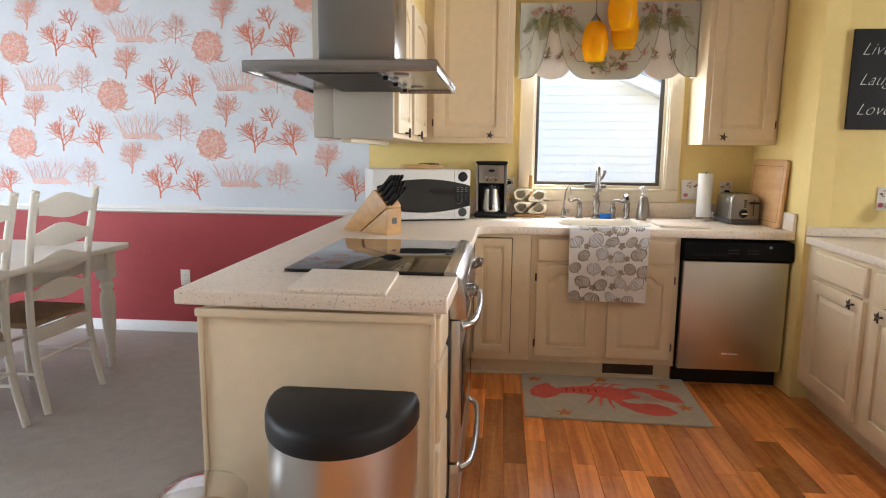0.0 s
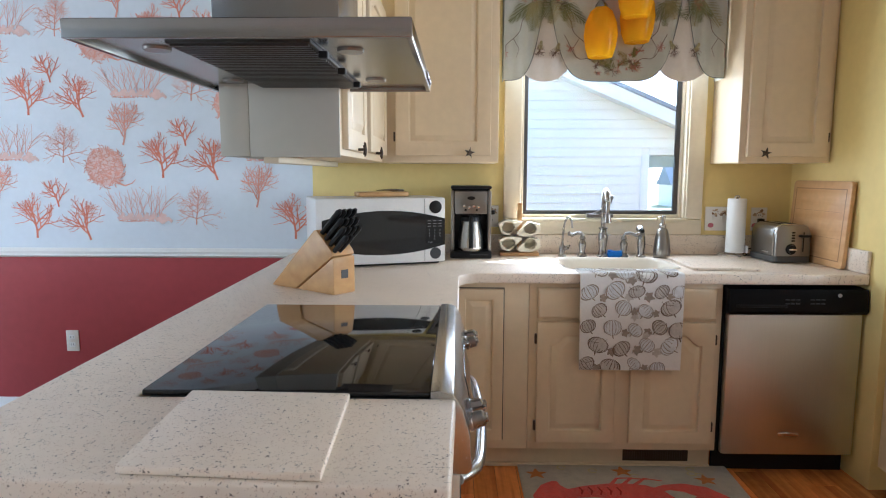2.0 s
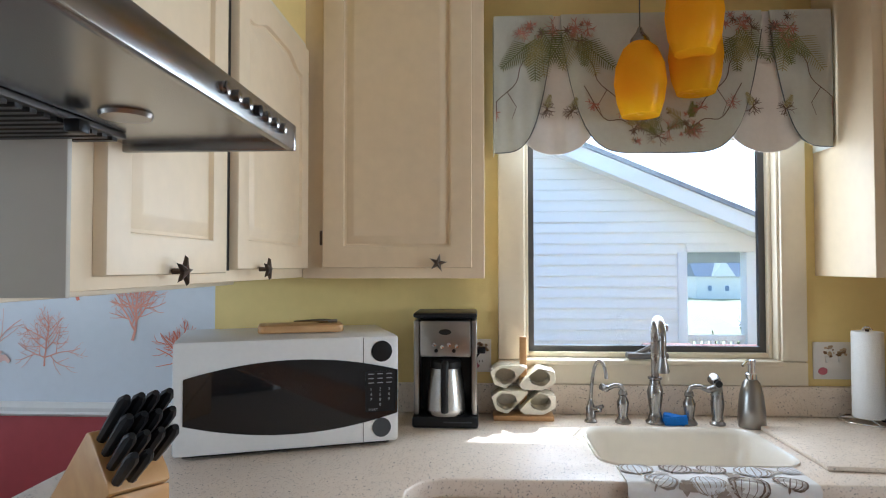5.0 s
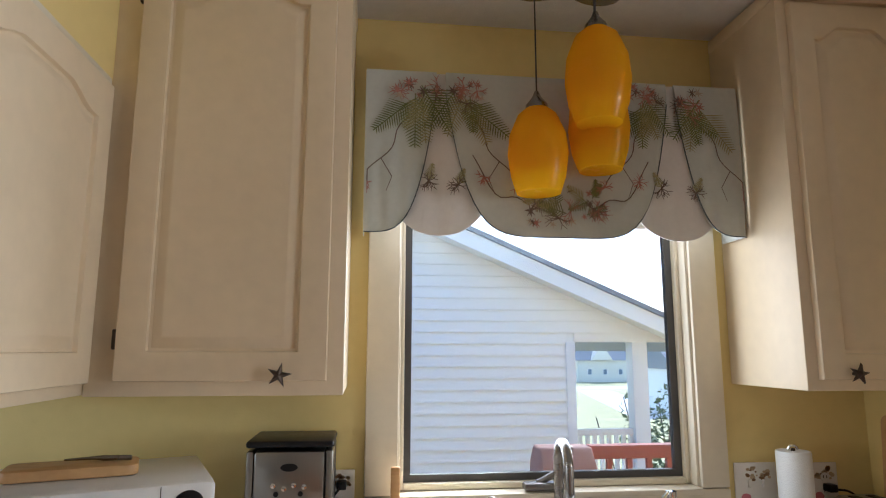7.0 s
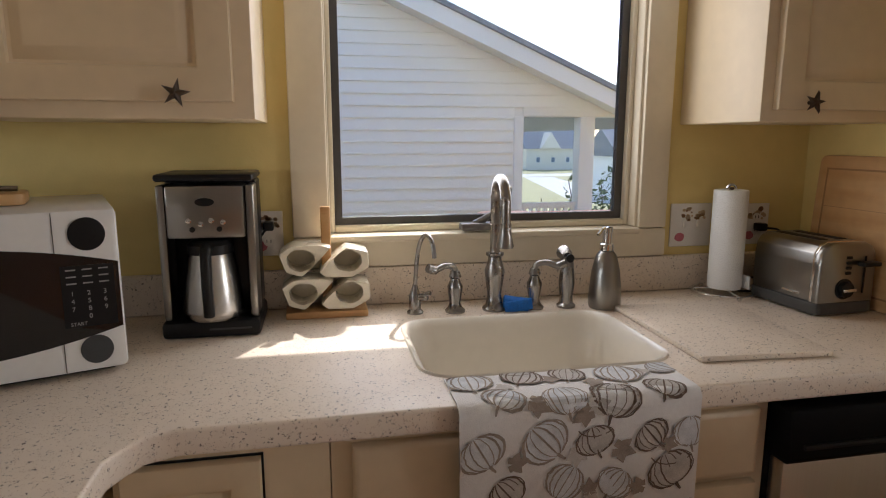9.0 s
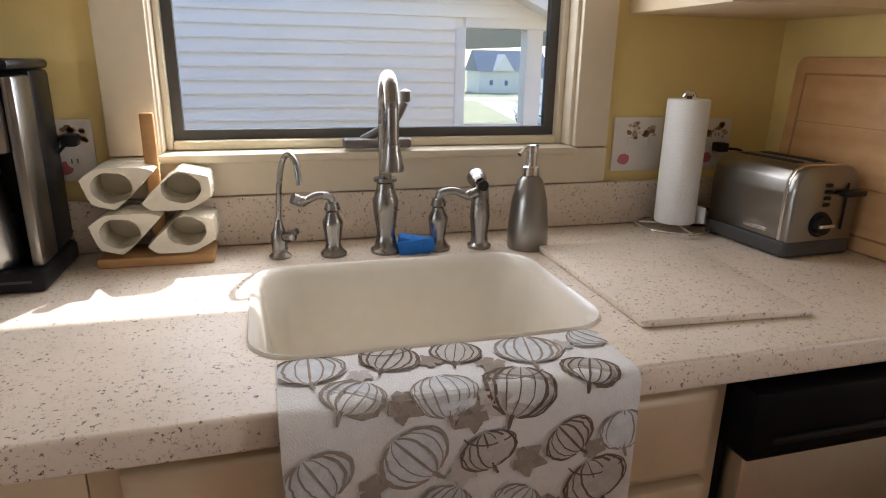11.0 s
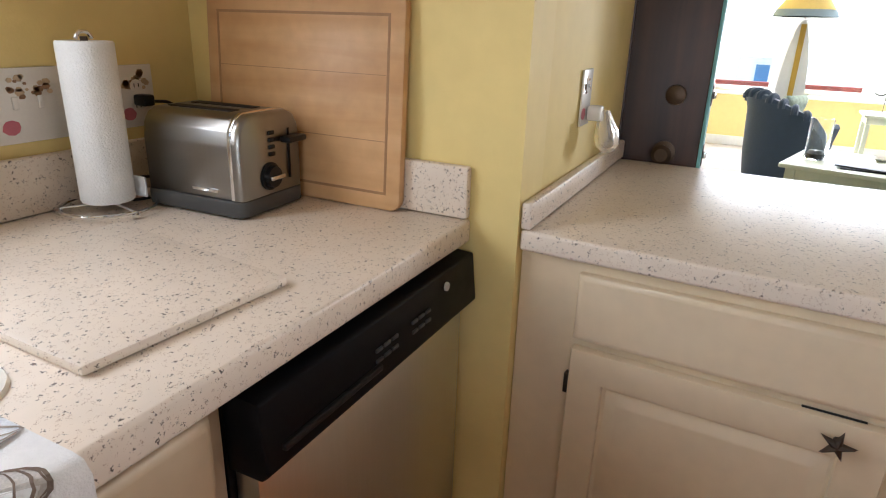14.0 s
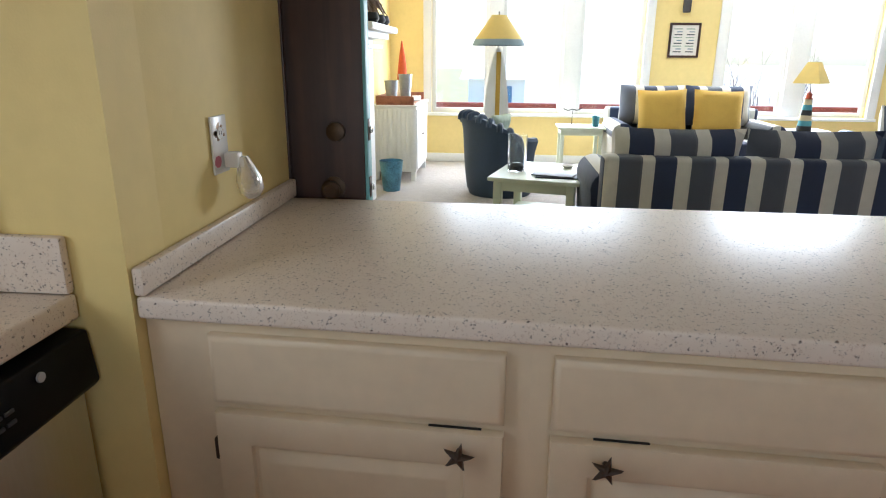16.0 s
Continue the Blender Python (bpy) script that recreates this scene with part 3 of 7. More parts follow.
part("nameplate", box(1.565, 1.655, 3.9445, 3.9478, 0.195, 0.207, 0.001), CHROME, unit)
part("toe_grille", box(1.320, SIDE - 0.010, 4.03, 4.05, 0.0, 0.099), BLACKMATT, unit)

# ---- counters ----


def slab_mesh(outline, hole, z0, z1, bevel):
    """A slab of any outline with an opening, its upper edges rounded."""
    bm = bmesh.new()
    edges = []
    for pts in (outline, hole or []):
        vs = [bm.verts.new((x, y, z1)) for x, y in pts]
        edges += [bm.edges.new((vs[k], vs[(k + 1) % len(vs)])) for k in range(len(vs))]
    bmesh.ops.triangle_fill(bm, edges=edges, use_beauty=True, normal=(0, 0, 1))
    top = bm.faces[:]
    rim = [e for e in bm.edges if len(e.link_faces) == 1]
    got = bmesh.ops.extrude_face_region(bm, geom=top)
    low = [v for v in got["geom"] if isinstance(v, bmesh.types.BMVert)]
    bmesh.ops.translate(bm, verts=low, vec=(0, 0, z0 - z1))
    bmesh.ops.recalc_face_normals(bm, faces=bm.faces[:])
    sharp = [e for e in bm.edges if len(e.link_faces) == 2 and e.calc_face_angle(0) > 1.2]
    bmesh.ops.bevel(bm, geom=sharp, offset=bevel, segments=3, affect="EDGES", profile=0.5)
    return bm


CT = 0.908
SINK = round_rect(0.650, 1.172, 4.068, 4.442, 0.07, 6)
outline = [(-0.664, 2.108), (0.152, 2.094), (0.158, 2.433), (-0.447, 2.433), (-0.447, 3.234), (0.166, 3.234), (0.170, 3.86)]
outline += [(0.186, 3.895), (0.205, 3.925), (0.245, 3.942), (1.905, 3.942), (1.905, 4.626), (-0.72, 4.626)]
ct = thing("countertop", (0.2, 4.2, 0.855), "speckled cream solid-surface countertop of the sink run and peninsula", "countertop")
part("slab", slab_mesh(outline, SINK, 0.863, CT, 0.006), COUNTER, ct)
part("backsplash", box(-0.61, 1.890, BACK - 0.022, BACK - 0.001, CT + 0.001, 1.011, 0.005), COUNTER, ct)
part("backsplash", box(1.889, SIDE - 0.001, 3.945, 4.605, CT + 0.001, 1.008, 0.006), COUNTER, ct)

sink = thing("sink", (0.88, 4.22, 0.65), "cream integral sink basin moulded into the counter", "sink")
loops = []
for d, z, r in ((-0.004, CT - 0.003, 0.074), (0.002, CT - 0.006, 0.07), (0.008, CT - 0.016, 0.07), (0.014, 0.84, 0.075), (0.022, 0.78, 0.082), (0.036, 0.735, 0.088), (0.056, 0.704, 0.085), (0.085, 0.680, 0.075), (0.120, 0.666, 0.055), (0.155, 0.661, 0.025)):
    loops.append([(x, y, z) for x, y in round_rect(0.650 + d, 1.172 - d, 4.068 + d, 4.442 - d, r, 6)])
bm = loft(loops, False)
bm.faces.new([bm.verts[k] for k in range(len(bm.verts) - len(loops[-1]), len(bm.verts))]) if bm.verts.ensure_lookup_table() is None else None
bmesh.ops.solidify(bm, geom=bm.faces[:], thickness=0.008)
part("basin", bm, SINKMAT, sink)
part("drain", lathe([(0.045, 0), (0.045, 0.004), (0.03, 0.005), (0.028, 0.001), (0, 0.001)], 20, (0.91, 4.27, 0.659)), NICKEL, sink)

# breakfast counter towards the living room
PX, PZ = 1.940, 0.900
pc = thing("breakfast_counter", (2.3, 3.0, 0.86), "speckled cream countertop open to the living room", "countertop")
part("slab", slab_mesh([(1.916, 3.848), (1.790, 1.2), (2.66, 1.2), (2.708, 3.848)], None, 0.860, PZ, 0.007), COUNTER, pc)
part("backsplash", box(1.915, 2.72, STUB - 0.022, STUB - 0.001, PZ + 0.001, 0.952, 0.006), COUNTER, pc)
y1 = STUB - 0.002
for k in range(3):
    y0 = 3.182 - 0.584 * k
    unit = thing("base_cabinet", (2.25, (y0 + y1) / 2, 0.0), "cream-painted base cabinet with a drawer over a raised-panel door", "cabinet", "breakfast counter cabinets")
    part("body", box(PX, 2.55, y0, y1, 0.105, 0.859), CREAM, unit)
    part("toe_kick", box(PX + 0.06, 2.53, y0, y1 - 0.001, 0.0, 0.1045, 0.002), CREAM, unit)
    yd = 3.730 - 0.584 * k
    add_drawer(unit, "-x", PX - 0.001, yd, 0.707, 0.508, 0.130)
    knob = (0.435, 0.525) if k % 2 == 0 else (0.09, 0.525)
    add_door(unit, "-x", PX - 0.001, yd, 0.134, 0.508, 0.556, 0, knob, ((-0.004 if k % 2 == 0 else 0.512, 0.475), (-0.004 if k % 2 == 0 else 0.512, 0.08)))
    # thin black strip that draws the shadow line over the door's knob side
    gx = 0.38 if k % 2 == 0 else 0.07
    put(unit, "gap", box(gx, gx + 0.09, -0.0055, -0.0005, 0.5563, 0.5580), turned("-x", PX - 0.001, yd, 0.134), BLACK, "black strip for the shadow line above the door", 0)
    y1 = y0
    unit.matrix_world = pose(PX, STUB, 0) @ pose(0, 0, 0, 0, 0, -2.75) @ pose(-PX, -STUB - 0.0, 0) @ unit.matrix_basis

# peninsula base with the range
unit = thing("peninsula_cabinet", (-0.2, 2.2, 0), "cream-painted peninsula end with three drawers", "cabinet")
part("body", box(-0.590, 0.108, 2.150, 2.431, 0.0, 0.862, 0.002), CREAM, unit)
part("end_panel", box(-0.590, 0.100, 2.135, 2.149, 0.0, 0.845, 0.002), CREAM, unit)
part("corner_strip", box(-0.606, -0.591, 2.128, 2.43, 0.0, 0.845, 0.003), CREAM, unit)
part("corner_strip", box(0.1005, 0.114, 2.128, 2.149, 0.0, 0.845, 0.003), CREAM, unit)
part("moulding", box(-0.606, 0.117, 2.112, 2.134, 0.826, 0.853, 0.006), CREAM, unit)
for z, h in ((0.70, 0.13), (0.44, 0.235), (0.13, 0.285)):
    add_drawer(unit, "+x", 0.109, 2.165, z, 0.255, h)
unit = thing("peninsula_cabinet", (-0.2, 3.6, 0), "cream-painted cabinet between the range and the corner", "cabinet")
part("body", box(-0.590, 0.120, 3.236, 4.6, 0.0, 0.862, 0.002), CREAM, unit)

rg = thing("kitchen_range", (-0.15, 2.8, 0), "slide-in stainless steel range with a black glass cooktop", "stove")
part("body", box(-0.425, 0.150, 2.413, 3.197, 0.02, 0.895, 0.003), mat("range_side_enamel", (0.10, 0.10, 0.10), 0.4, 0.3), rg)
part("cooktop", box(-0.425, 0.128, 2.410, 3.200, 0.906, 0.918, 0.003), GLASSBLACK, rg, "glossy black ceramic glass cooktop")
prof = [(0.128, 0.921), (0.150, 0.923), (0.172, 0.916), (0.190, 0.888), (0.204, 0.835), (0.208, 0.765), (0.198, 0.757), (0.151, 0.757), (0.129, 0.890)]
front = part("control_panel", prism(prof, 2.404, 3.206, "y", 0.003), STEELH, rg, "curved stainless control panel")
tilt = pose(0, 0, 0, 0, 75, 0)
for y in (2.475, 2.545, 3.06, 3.13):
    k = lathe([(0, 0), (0.021, 0), (0.021, 0.006), (0.018, 0.008), (0.017, 0.030), (0.012, 0.034), (0, 0.034)], 20)
    box(-0.004, 0.004, -0.018, 0.018, 0.030, 0.040, 0.002, bm=k)
    part("knob", moved(k, pose(0.203, y, 0.835) @ tilt), NICKEL, front, "satin steel burner knob")
disp = prism([(2.63, -0.03), (2.98, -0.03), (2.945, 0.035), (2.665, 0.035)], 0.0, 0.003, "x")
part("display", moved(disp, pose(0.204, 0, 0.83, 0, -13, 0)), GLASSBLACK, front, "black oven display")
odoor = part("oven_door", box(0.151, 0.186, 2.415, 3.195, 0.235, 0.752, 0.006), STEEL, rg)
part("window", box(0.184, 0.189, 2.52, 3.09, 0.32, 0.62, 0.002), GLASSBLACK, odoor, "dark oven window")


def bow(z, out):
    pts = curve_through([(0.184, 2.47, z), (0.184 + out * 0.75, 2.53, z), (0.184 + out, 2.66, z), (0.184 + out * 1.05, 2.805, z), (0.184 + out, 2.95, z), (0.184 + out * 0.75, 3.08, z), (0.184, 3.14, z)], 5)
    return tube(pts, 0.0125, 10)


part("handle", bow(0.715, 0.052), STEELH, odoor, "bowed steel handle")
dr = part("drawer", box(0.151, 0.186, 2.415, 3.195, 0.06, 0.228, 0.006), STEEL, rg)
part("handle", bow(0.185, 0.048), STEELH, dr, "bowed steel handle")

rg.location += Vector((-0.018, 0.029, 0))

# island hood
hd = thing("range_hood", (-0.24, 2.83, 1.585), "stainless steel island hood hung over the cooktop", "range hood")
hx0, hx1, hy0, hy1, hz = -0.586, 0.087, 2.455, 3.252, 1.585
skin = bmesh.new()
box(hx0, hx1, hy0, hy0 + 0.012, hz, hz + 0.037, 0.002, bm=skin)
box(hx0, hx1, hy1 - 0.012, hy1, hz, hz + 0.037, 0.002, bm=skin)
box(hx0, hx0 + 0.012, hy0 + 0.012, hy1 - 0.012, hz, hz + 0.037, 0.002, bm=skin)
box(hx1 - 0.012, hx1, hy0 + 0.012, hy1 - 0.012, hz, hz + 0.037, 0.002, bm=skin)
part("canopy_band", skin, HOODSTEEL, hd)


def rect(x0, x1, y0, y1, z):
    return [(x0, y0, z), (x1, y0, z), (x1, y1, z), (x0, y1, z)]


part("canopy_top", loft([rect(hx0 + 0.003, hx1 - 0.003, hy0 + 0.003, hy1 - 0.003, hz + 0.038), rect(-0.395, -0.090, 2.69, 2.99, hz + 0.078)]), HOODSTEEL, hd)
part("chimney", box(-0.388, -0.097, 2.697, 2.985, hz + 0.0785, H - 0.001, 0.004), HOODSTEEL, hd)
under = part("underside", box(hx0 + 0.0125, hx1 - 0.0125, hy0 + 0.0125, hy1 - 0.0125, hz + 0.012, hz + 0.018), HOODSTEEL, hd)
grille = part("filter", box(-0.416, -0.121, 2.52, 3.175, hz + 0.004, hz + 0.0115, 0.001), mat("dark_filter_steel", (0.09, 0.085, 0.08), 0.4, 0.8), hd, "dark baffle filters")
for k in range(30):
    y = 2.53 + 0.0215 * k
    part("baffle", box(-0.41, -0.128, y, y + 0.011, hz - 0.001, hz + 0.0045, 0.0), MATS["dark_filter_steel"], grille, smooth=0)
for y in (2.60, 2.815, 3.05):
    part("latch", box(-0.124, -0.104, y, y + 0.022, hz - 0.012, hz + 0.004, 0.003), BLACK, grille)
for x, y in ((-0.476, 2.615), (-0.476, 3.076), (-0.061, 2.64), (-0.061, 3.07)):
    lp = lathe([(0.028, 0), (0.030, 0.005), (0.022, 0.006), (0.020, 0.003), (0, 0.003)], 20, (x, y, hz + 0.007))
    part("lamp", lp, DARKSTEEL, hd, "round halogen lamp in a chrome ring")
for k in range(7):
    b = lathe([(0, 0), (0.007, 0), (0.007, 0.006), (0, 0.008)], 12)
    part("button", moved(b, pose(hx1 - 0.001, 2.995 + 0.032 * k, hz + 0.019, 0, 90, 0)), NICKEL if k != 3 else BLACK, hd)

hd.location += Vector((-0.014, 0.060, 0))

# ---- flat prints and drawn lines ----


def flat_print(name, strokes, material, place, parent, label="", out=1.0):
    """Printed shapes: each stroke is a run of (x, y, width), laid just over the one before; place(x, y) sets it on its surface."""
    bm = bmesh.new()
    for layer, s in enumerate(strokes):
        o = Vector(place(s[0][0], s[0][1]))
        up = (Vector(place(s[0][0] + 0.002, s[0][1])) - o).cross(Vector(place(s[0][0], s[0][1] + 0.002)) - o)
        up = up.normalized() * out * 0.000005 * layer if up.length > 1e-12 else up * 0
        rows = []
        for i, (x, y, w) in enumerate(s):
            x0, y0, _ = s[max(i - 1, 0)]
            x1, y1, _ = s[min(i + 1, len(s) - 1)]
            dx, dy = x1 - x0, y1 - y0
            n = math.hypot(dx, dy) or 1.0
            rows.append((bm.verts.new(Vector(place(x - dy / n * w / 2, y + dx / n * w / 2)) + up), bm.verts.new(Vector(place(x + dy / n * w / 2, y - dx / n * w / 2)) + up)))
        for a, b in zip(rows, rows[1:]):
            bm.faces.new((a[0], a[1], b[1], b[0]))
    return finish(bm, name, material, parent, label, 0)


def coral_tree(rng, size, lean=0.0, spread=50, levels=3, thick=0.026, n=6):
    """A branching coral that grows upwards from (0, 0): a leaning stem, limbs that curve up, and short pointed twigs."""
    out = []

    def limb(x, y, a, length, w, level):
        pts, angles, steps = [(x, y, w)], [a], 6
        for k in range(steps):
            a += rng.uniform(-12, 12) - 0.05 * (a - lean * 0.4)
            x += length / steps * math.sin(radians(a))
            y += length / steps * math.cos(radians(a))
            pts.append((x, y, w * (1 - 0.55 * (k + 1) / steps)))
            angles.append(a)
        out.append(pts)
        if level:
            count = n if level == levels else 3
            side = rng.choice((-1, 1))
            for k in range(count):
                t = 0.24 + 0.68 * k / count
                q = int(t * steps)
                px, py, pw = pts[q]
                reach = length * (0.92 - 0.62 * t) * rng.uniform(0.75, 1.1)
                limb(px, py, angles[q] + side * (spread * (1.05 - 0.35 * t) + rng.uniform(-10, 10)), reach, max(pw * 0.80, w * 0.34), level - 1)
                side = -side

    limb(0, 0, lean, size * 0.92, size * thick * 1.75, levels)
    return out


def coral_blob(rng, size):
    out = []
    for k in range(330):
        a, r = rng.uniform(0, 6.283), size * 0.46 * math.sqrt(rng.random())
        x, y, d = r * math.cos(a), size * 0.5 + r * math.sin(a), rng.uniform(0, 6.283)
        out.append([(x + size * 0.05 * j * math.cos(d + 0.5 * j), y + size * 0.05 * j * math.sin(d + 0.5 * j), size * 0.017) for j in range(3)])
    out.append([(size * 0.25, size * 0.16, size * 0.05), (size * 0.45, size * 0.08, size * 0.035), (size * 0.62, size * 0.14, size * 0.02), (size * 0.70, size * 0.22, size * 0.01)])
    return out


def coral_bush(rng, size):
    out = []
    for k in range(9):
        t = k / 8 * 2 - 1
        out += [[(x + t * size * 0.30, y, w) for x, y, w in s] for s in coral_tree(rng, size * rng.uniform(0.5, 0.8), t * 42, 30, 1, 0.011, 4)]
    for k in range(14):
        x = rng.uniform(-0.40, 0.32) * size
        out.append([(x, rng.uniform(0.0, 0.03) * size, size * 0.012), (x + 0.09 * size, rng.uniform(0.0, 0.03) * size, size * 0.008)])
    return out


INK = [mat("coral_ink", (0.74, 0.25, 0.17), 0.7, var=0.15, scale=30), mat("salmon_ink", (0.77, 0.38, 0.30), 0.7, var=0.15, scale=30), mat("pale_rose_ink", (0.78, 0.56, 0.52), 0.7, var=0.12, scale=30)]
rng = random.Random(4)
# kind, ink, offset in the repeat, strokes
MOTIFS = [
    (0, (0.0, 0.0), coral_tree(rng, 0.235, 8, 52, 3, 0.030, 6)),
    (0, (0.295, -0.01), coral_tree(rng, 0.225, -14, 50, 3, 0.030, 6)),
    (1, (0.17, -0.25), coral_tree(rng, 0.205, 8, 62, 3, 0.018, 9)),
    (1, (0.57, 0.09), coral_bush(rng, 0.30)),
    (1, (0.50, -0.155), coral_tree(rng, 0.245, 22, 54, 3, 0.024, 7)),
    (0, (0.13, 0.17), coral_tree(rng, 0.16, -16, 52, 2, 0.034, 6)),
    (1, (-0.31, -0.06), coral_blob(rng, 0.23)),
    (2, (-0.312, -0.058), [[(0.105 * math.sin(a), 0.115 - 0.105 * math.cos(a), 0.004 + 0.0 * a) for a in (0.0, 0.1)]] + [[(-0.1 * math.sqrt(max(0, 1 - q * q)) + 0.004 * math.sin(9 * q), 0.115 + 0.1 * q, 0.012), (0.1 * math.sqrt(max(0, 1 - q * q)), 0.115 + 0.1 * q + 0.004, 0.012)] for q in [-0.95 + 0.1 * k for k in range(20)]]),
    (2, (0.57, 0.092), [[(-0.12 + 0.012 * k, 0.012 + 0.006 * math.sin(k * 2.1), 0.018), (-0.10 + 0.012 * k, 0.030 + 0.016 * math.sin(k * 1.7), 0.016)] for k in range(22)] + [[(0.10 + 0.01 * k, 0.01 - 0.012 * math.sin(k), 0.016), (0.125 + 0.01 * k, 0.0 - 0.010 * math.cos(k), 0.014)] for k in range(6)]),
]
meshes = []
for ink, off, strokes in MOTIFS:
    ob = flat_print("coral_print", strokes, INK[ink], lambda x, y: (x, 0, y), None)
    meshes.append(ob.data)
    bpy.data.objects.remove(ob)
for col in range(-4, 6):
    for row in range(-5, 6):
        bx, bz = -2.12 + 0.706 * col, 1.735 + 0.325 * (col % 2) + 0.655 * row
        for k, (ink, off, strokes) in enumerate(MOTIFS):
            x, z = bx + off[0], bz + off[1] - 0.10
            if XL + 0.1 < x < -0.66 and 0.93 < z < H - 0.2 and not (z < 0.99 and k in (3, 6)):
                ob = new("coral_print", meshes[k])
                ob.parent = wall_paper
                ob.location = (x, BACK - 0.0015 - 0.0002 * k, z)

# ---- things on the counters ----
mw = thing("microwave", (-0.2, 4.42, CT), "white microwave oven with a dark oval door window", "microwave")
MWWHITE = mat("white_enamel", (0.78, 0.77, 0.75), 0.32, var=0.03, scale=10)
mm = pose(-0.182, 4.134, CT, 0, 0, 20)
put(mw, "body", box(-0.302, 0.302, 0.012, 0.335, 0.012, 0.312, 0.008), mm, MWWHITE)
put(mw, "front", box(-0.302, 0.302, -0.012, 0.0115, 0.010, 0.312, 0.010), mm, MWWHITE)
oval = []
for k in range(25):
    u = -1 + 2 * k / 24
    oval.append((-0.275 + 0.573 * (u + 1) / 2, 0.214 + 0.040 * (1 - u * u)))
for k in range(25):
    u = 1 - 2 * k / 24
    oval.append((-0.275 + 0.573 * (u + 1) / 2, 0.092 - 0.040 * (1 - u * u)))
put(mw, "window", prism(oval, -0.0150, -0.0122, "y"), mm, GLASSBLACK, "dark oval glass")
keys = put(mw, "keypad", box(0.205, 0.290, -0.0156, -0.0151, 0.098, 0.212), mm, BLACK, "black keypad")
KEYINK = mat("pale_key_print", (0.34, 0.34, 0.34), 0.6)


def lettering(parent, text, size, m, material, name="lettering"):
    """A word in raised print; it reads along the pose's x, upright along its z."""
    fd = bpy.data.curves.new(name, "FONT")
    fd.body, fd.size, fd.extrude, fd.align_x = text, size, 0.0002, "CENTER"
    tmp = bpy.data.objects.new(name, fd)
    scene.collection.objects.link(tmp)
    me = bpy.data.meshes.new_from_object(tmp.evaluated_get(bpy.context.evaluated_depsgraph_get()))
    bpy.data.objects.remove(tmp)
    bt = bmesh.new()
    bt.from_mesh(me)
    return part(name, moved(bt, m @ pose(0, 0, 0, 90, 0, 0)), material, parent, "", 0)


for k, digit in enumerate("1234567890"):
    c, row = (k % 3, k // 3) if k < 9 else (1, 3)
    lettering(keys, digit, 0.012, mm @ pose(0.221 + 0.026 * c, -0.0160, 0.157 - 0.0145 * row), KEYINK, "key")
for row in range(3):
    for c in range(3):
        put(keys, "key", box(0.213 + 0.026 * c, 0.229 + 0.026 * c, -0.0160, -0.0157, 0.178 + 0.0125 * row, 0.1805 + 0.0125 * row), mm, KEYINK, smooth=0)
lettering(keys, "START", 0.009, mm @ pose(0.227, -0.0160, 0.101), KEYINK, "key")
put(mw, "seam", box(0.199, 0.2005, -0.0135, -0.0122, 0.014, 0.308), mm, MATS["grey_gasket"])
put(mw, "clock", moved(lathe([(0, 0), (0.030, 0), (0.030, 0.003), (0.026, 0.004), (0, 0.004)], 28), pose(0.252, -0.012, 0.268, 90, 0, 0)), mm, BLACK, "round dark display")
ring = moved(lathe([(0.026, 0), (0.027, 0), (0.027, 0.002), (0.026, 0.002)], 28), pose(0.252, -0.012, 0.052, 90, 0, 0))
put(mw, "open_button", ring, mm, MATS["grey_print"])
put(mw, "feet", box(-0.28, 0.28, 0.02, 0.3, 0.0, 0.0118, 0.002), mm, BLACKMATT)

sb = thing("serving_board", (-0.205, 4.31, CT + 0.313), "small wooden board with a cheese knife lying on the microwave", "board")
mm = pose(-0.205, 4.31, CT + 0.3135, 0, 0, 18)
put(sb, "board", prism(round_rect(-0.125, 0.125, -0.06, 0.06, 0.02, 4), 0, 0.022, "z", 0.004), mm, OAK)
put(sb, "knife", tube([(-0.02, 0.02, 0.028), (0.04, 0.01, 0.030), (0.055, 0.008, 0.029), (0.11, 0.0, 0.028)], [0.002, 0.004, 0.006, 0.005], 8), mm, NICKEL, "silver cheese knife")

cm = thing("coffee_maker", (0.225, 4.45, CT), "brushed steel and black drip coffee maker with a thermal carafe", "coffee maker")
cx, cy = 0.230, 4.405
part("base", box(cx - 0.105, cx + 0.105, cy - 0.005, 4.60, CT, CT + 0.038, 0.010), BLACK, cm)
part("tower", box(cx - 0.100, cx + 0.100, 4.50, 4.60, CT + 0.0385, CT + 0.345, 0.008), BLACK, cm)
part("head", box(cx - 0.082, cx + 0.082, cy + 0.004, 4.4995, CT + 0.222, CT + 0.338, 0.008), DARKSTEEL, cm, "brushed steel brew head")
for s in (-1, 1):
    part("column", box(cx + s * 0.092 - 0.009, cx + s * 0.092 + 0.009, cy + 0.012, 4.4995, CT + 0.0385, CT + 0.338, 0.006), DARKSTEEL, cm, "steel side column")
part("lid", box(cx - 0.102, cx + 0.102, cy + 0.002, 4.60, CT + 0.346, CT + 0.362, 0.007), BLACK, cm)
part("badge", moved(prism([(0.020 * math.cos(k * 0.314), 0.009 * math.sin(k * 0.314)) for k in range(20)], 0, 0.003), pose(cx, cy + 0.004, CT + 0.302, 90, 0, 0)), BLACK, cm)
for x, z in ((-0.035, 0.262), (-0.010, 0.255), (0.012, 0.262), (0.036, 0.258), (-0.028, 0.243), (0.028, 0.243)):
    part("button", moved(lathe([(0, 0), (0.006, 0), (0.006, 0.004), (0, 0.005)], 12), pose(cx + x, cy + 0.004, CT + z, 90, 0, 0)), CHROME if z > 0.25 else BLACK, cm)
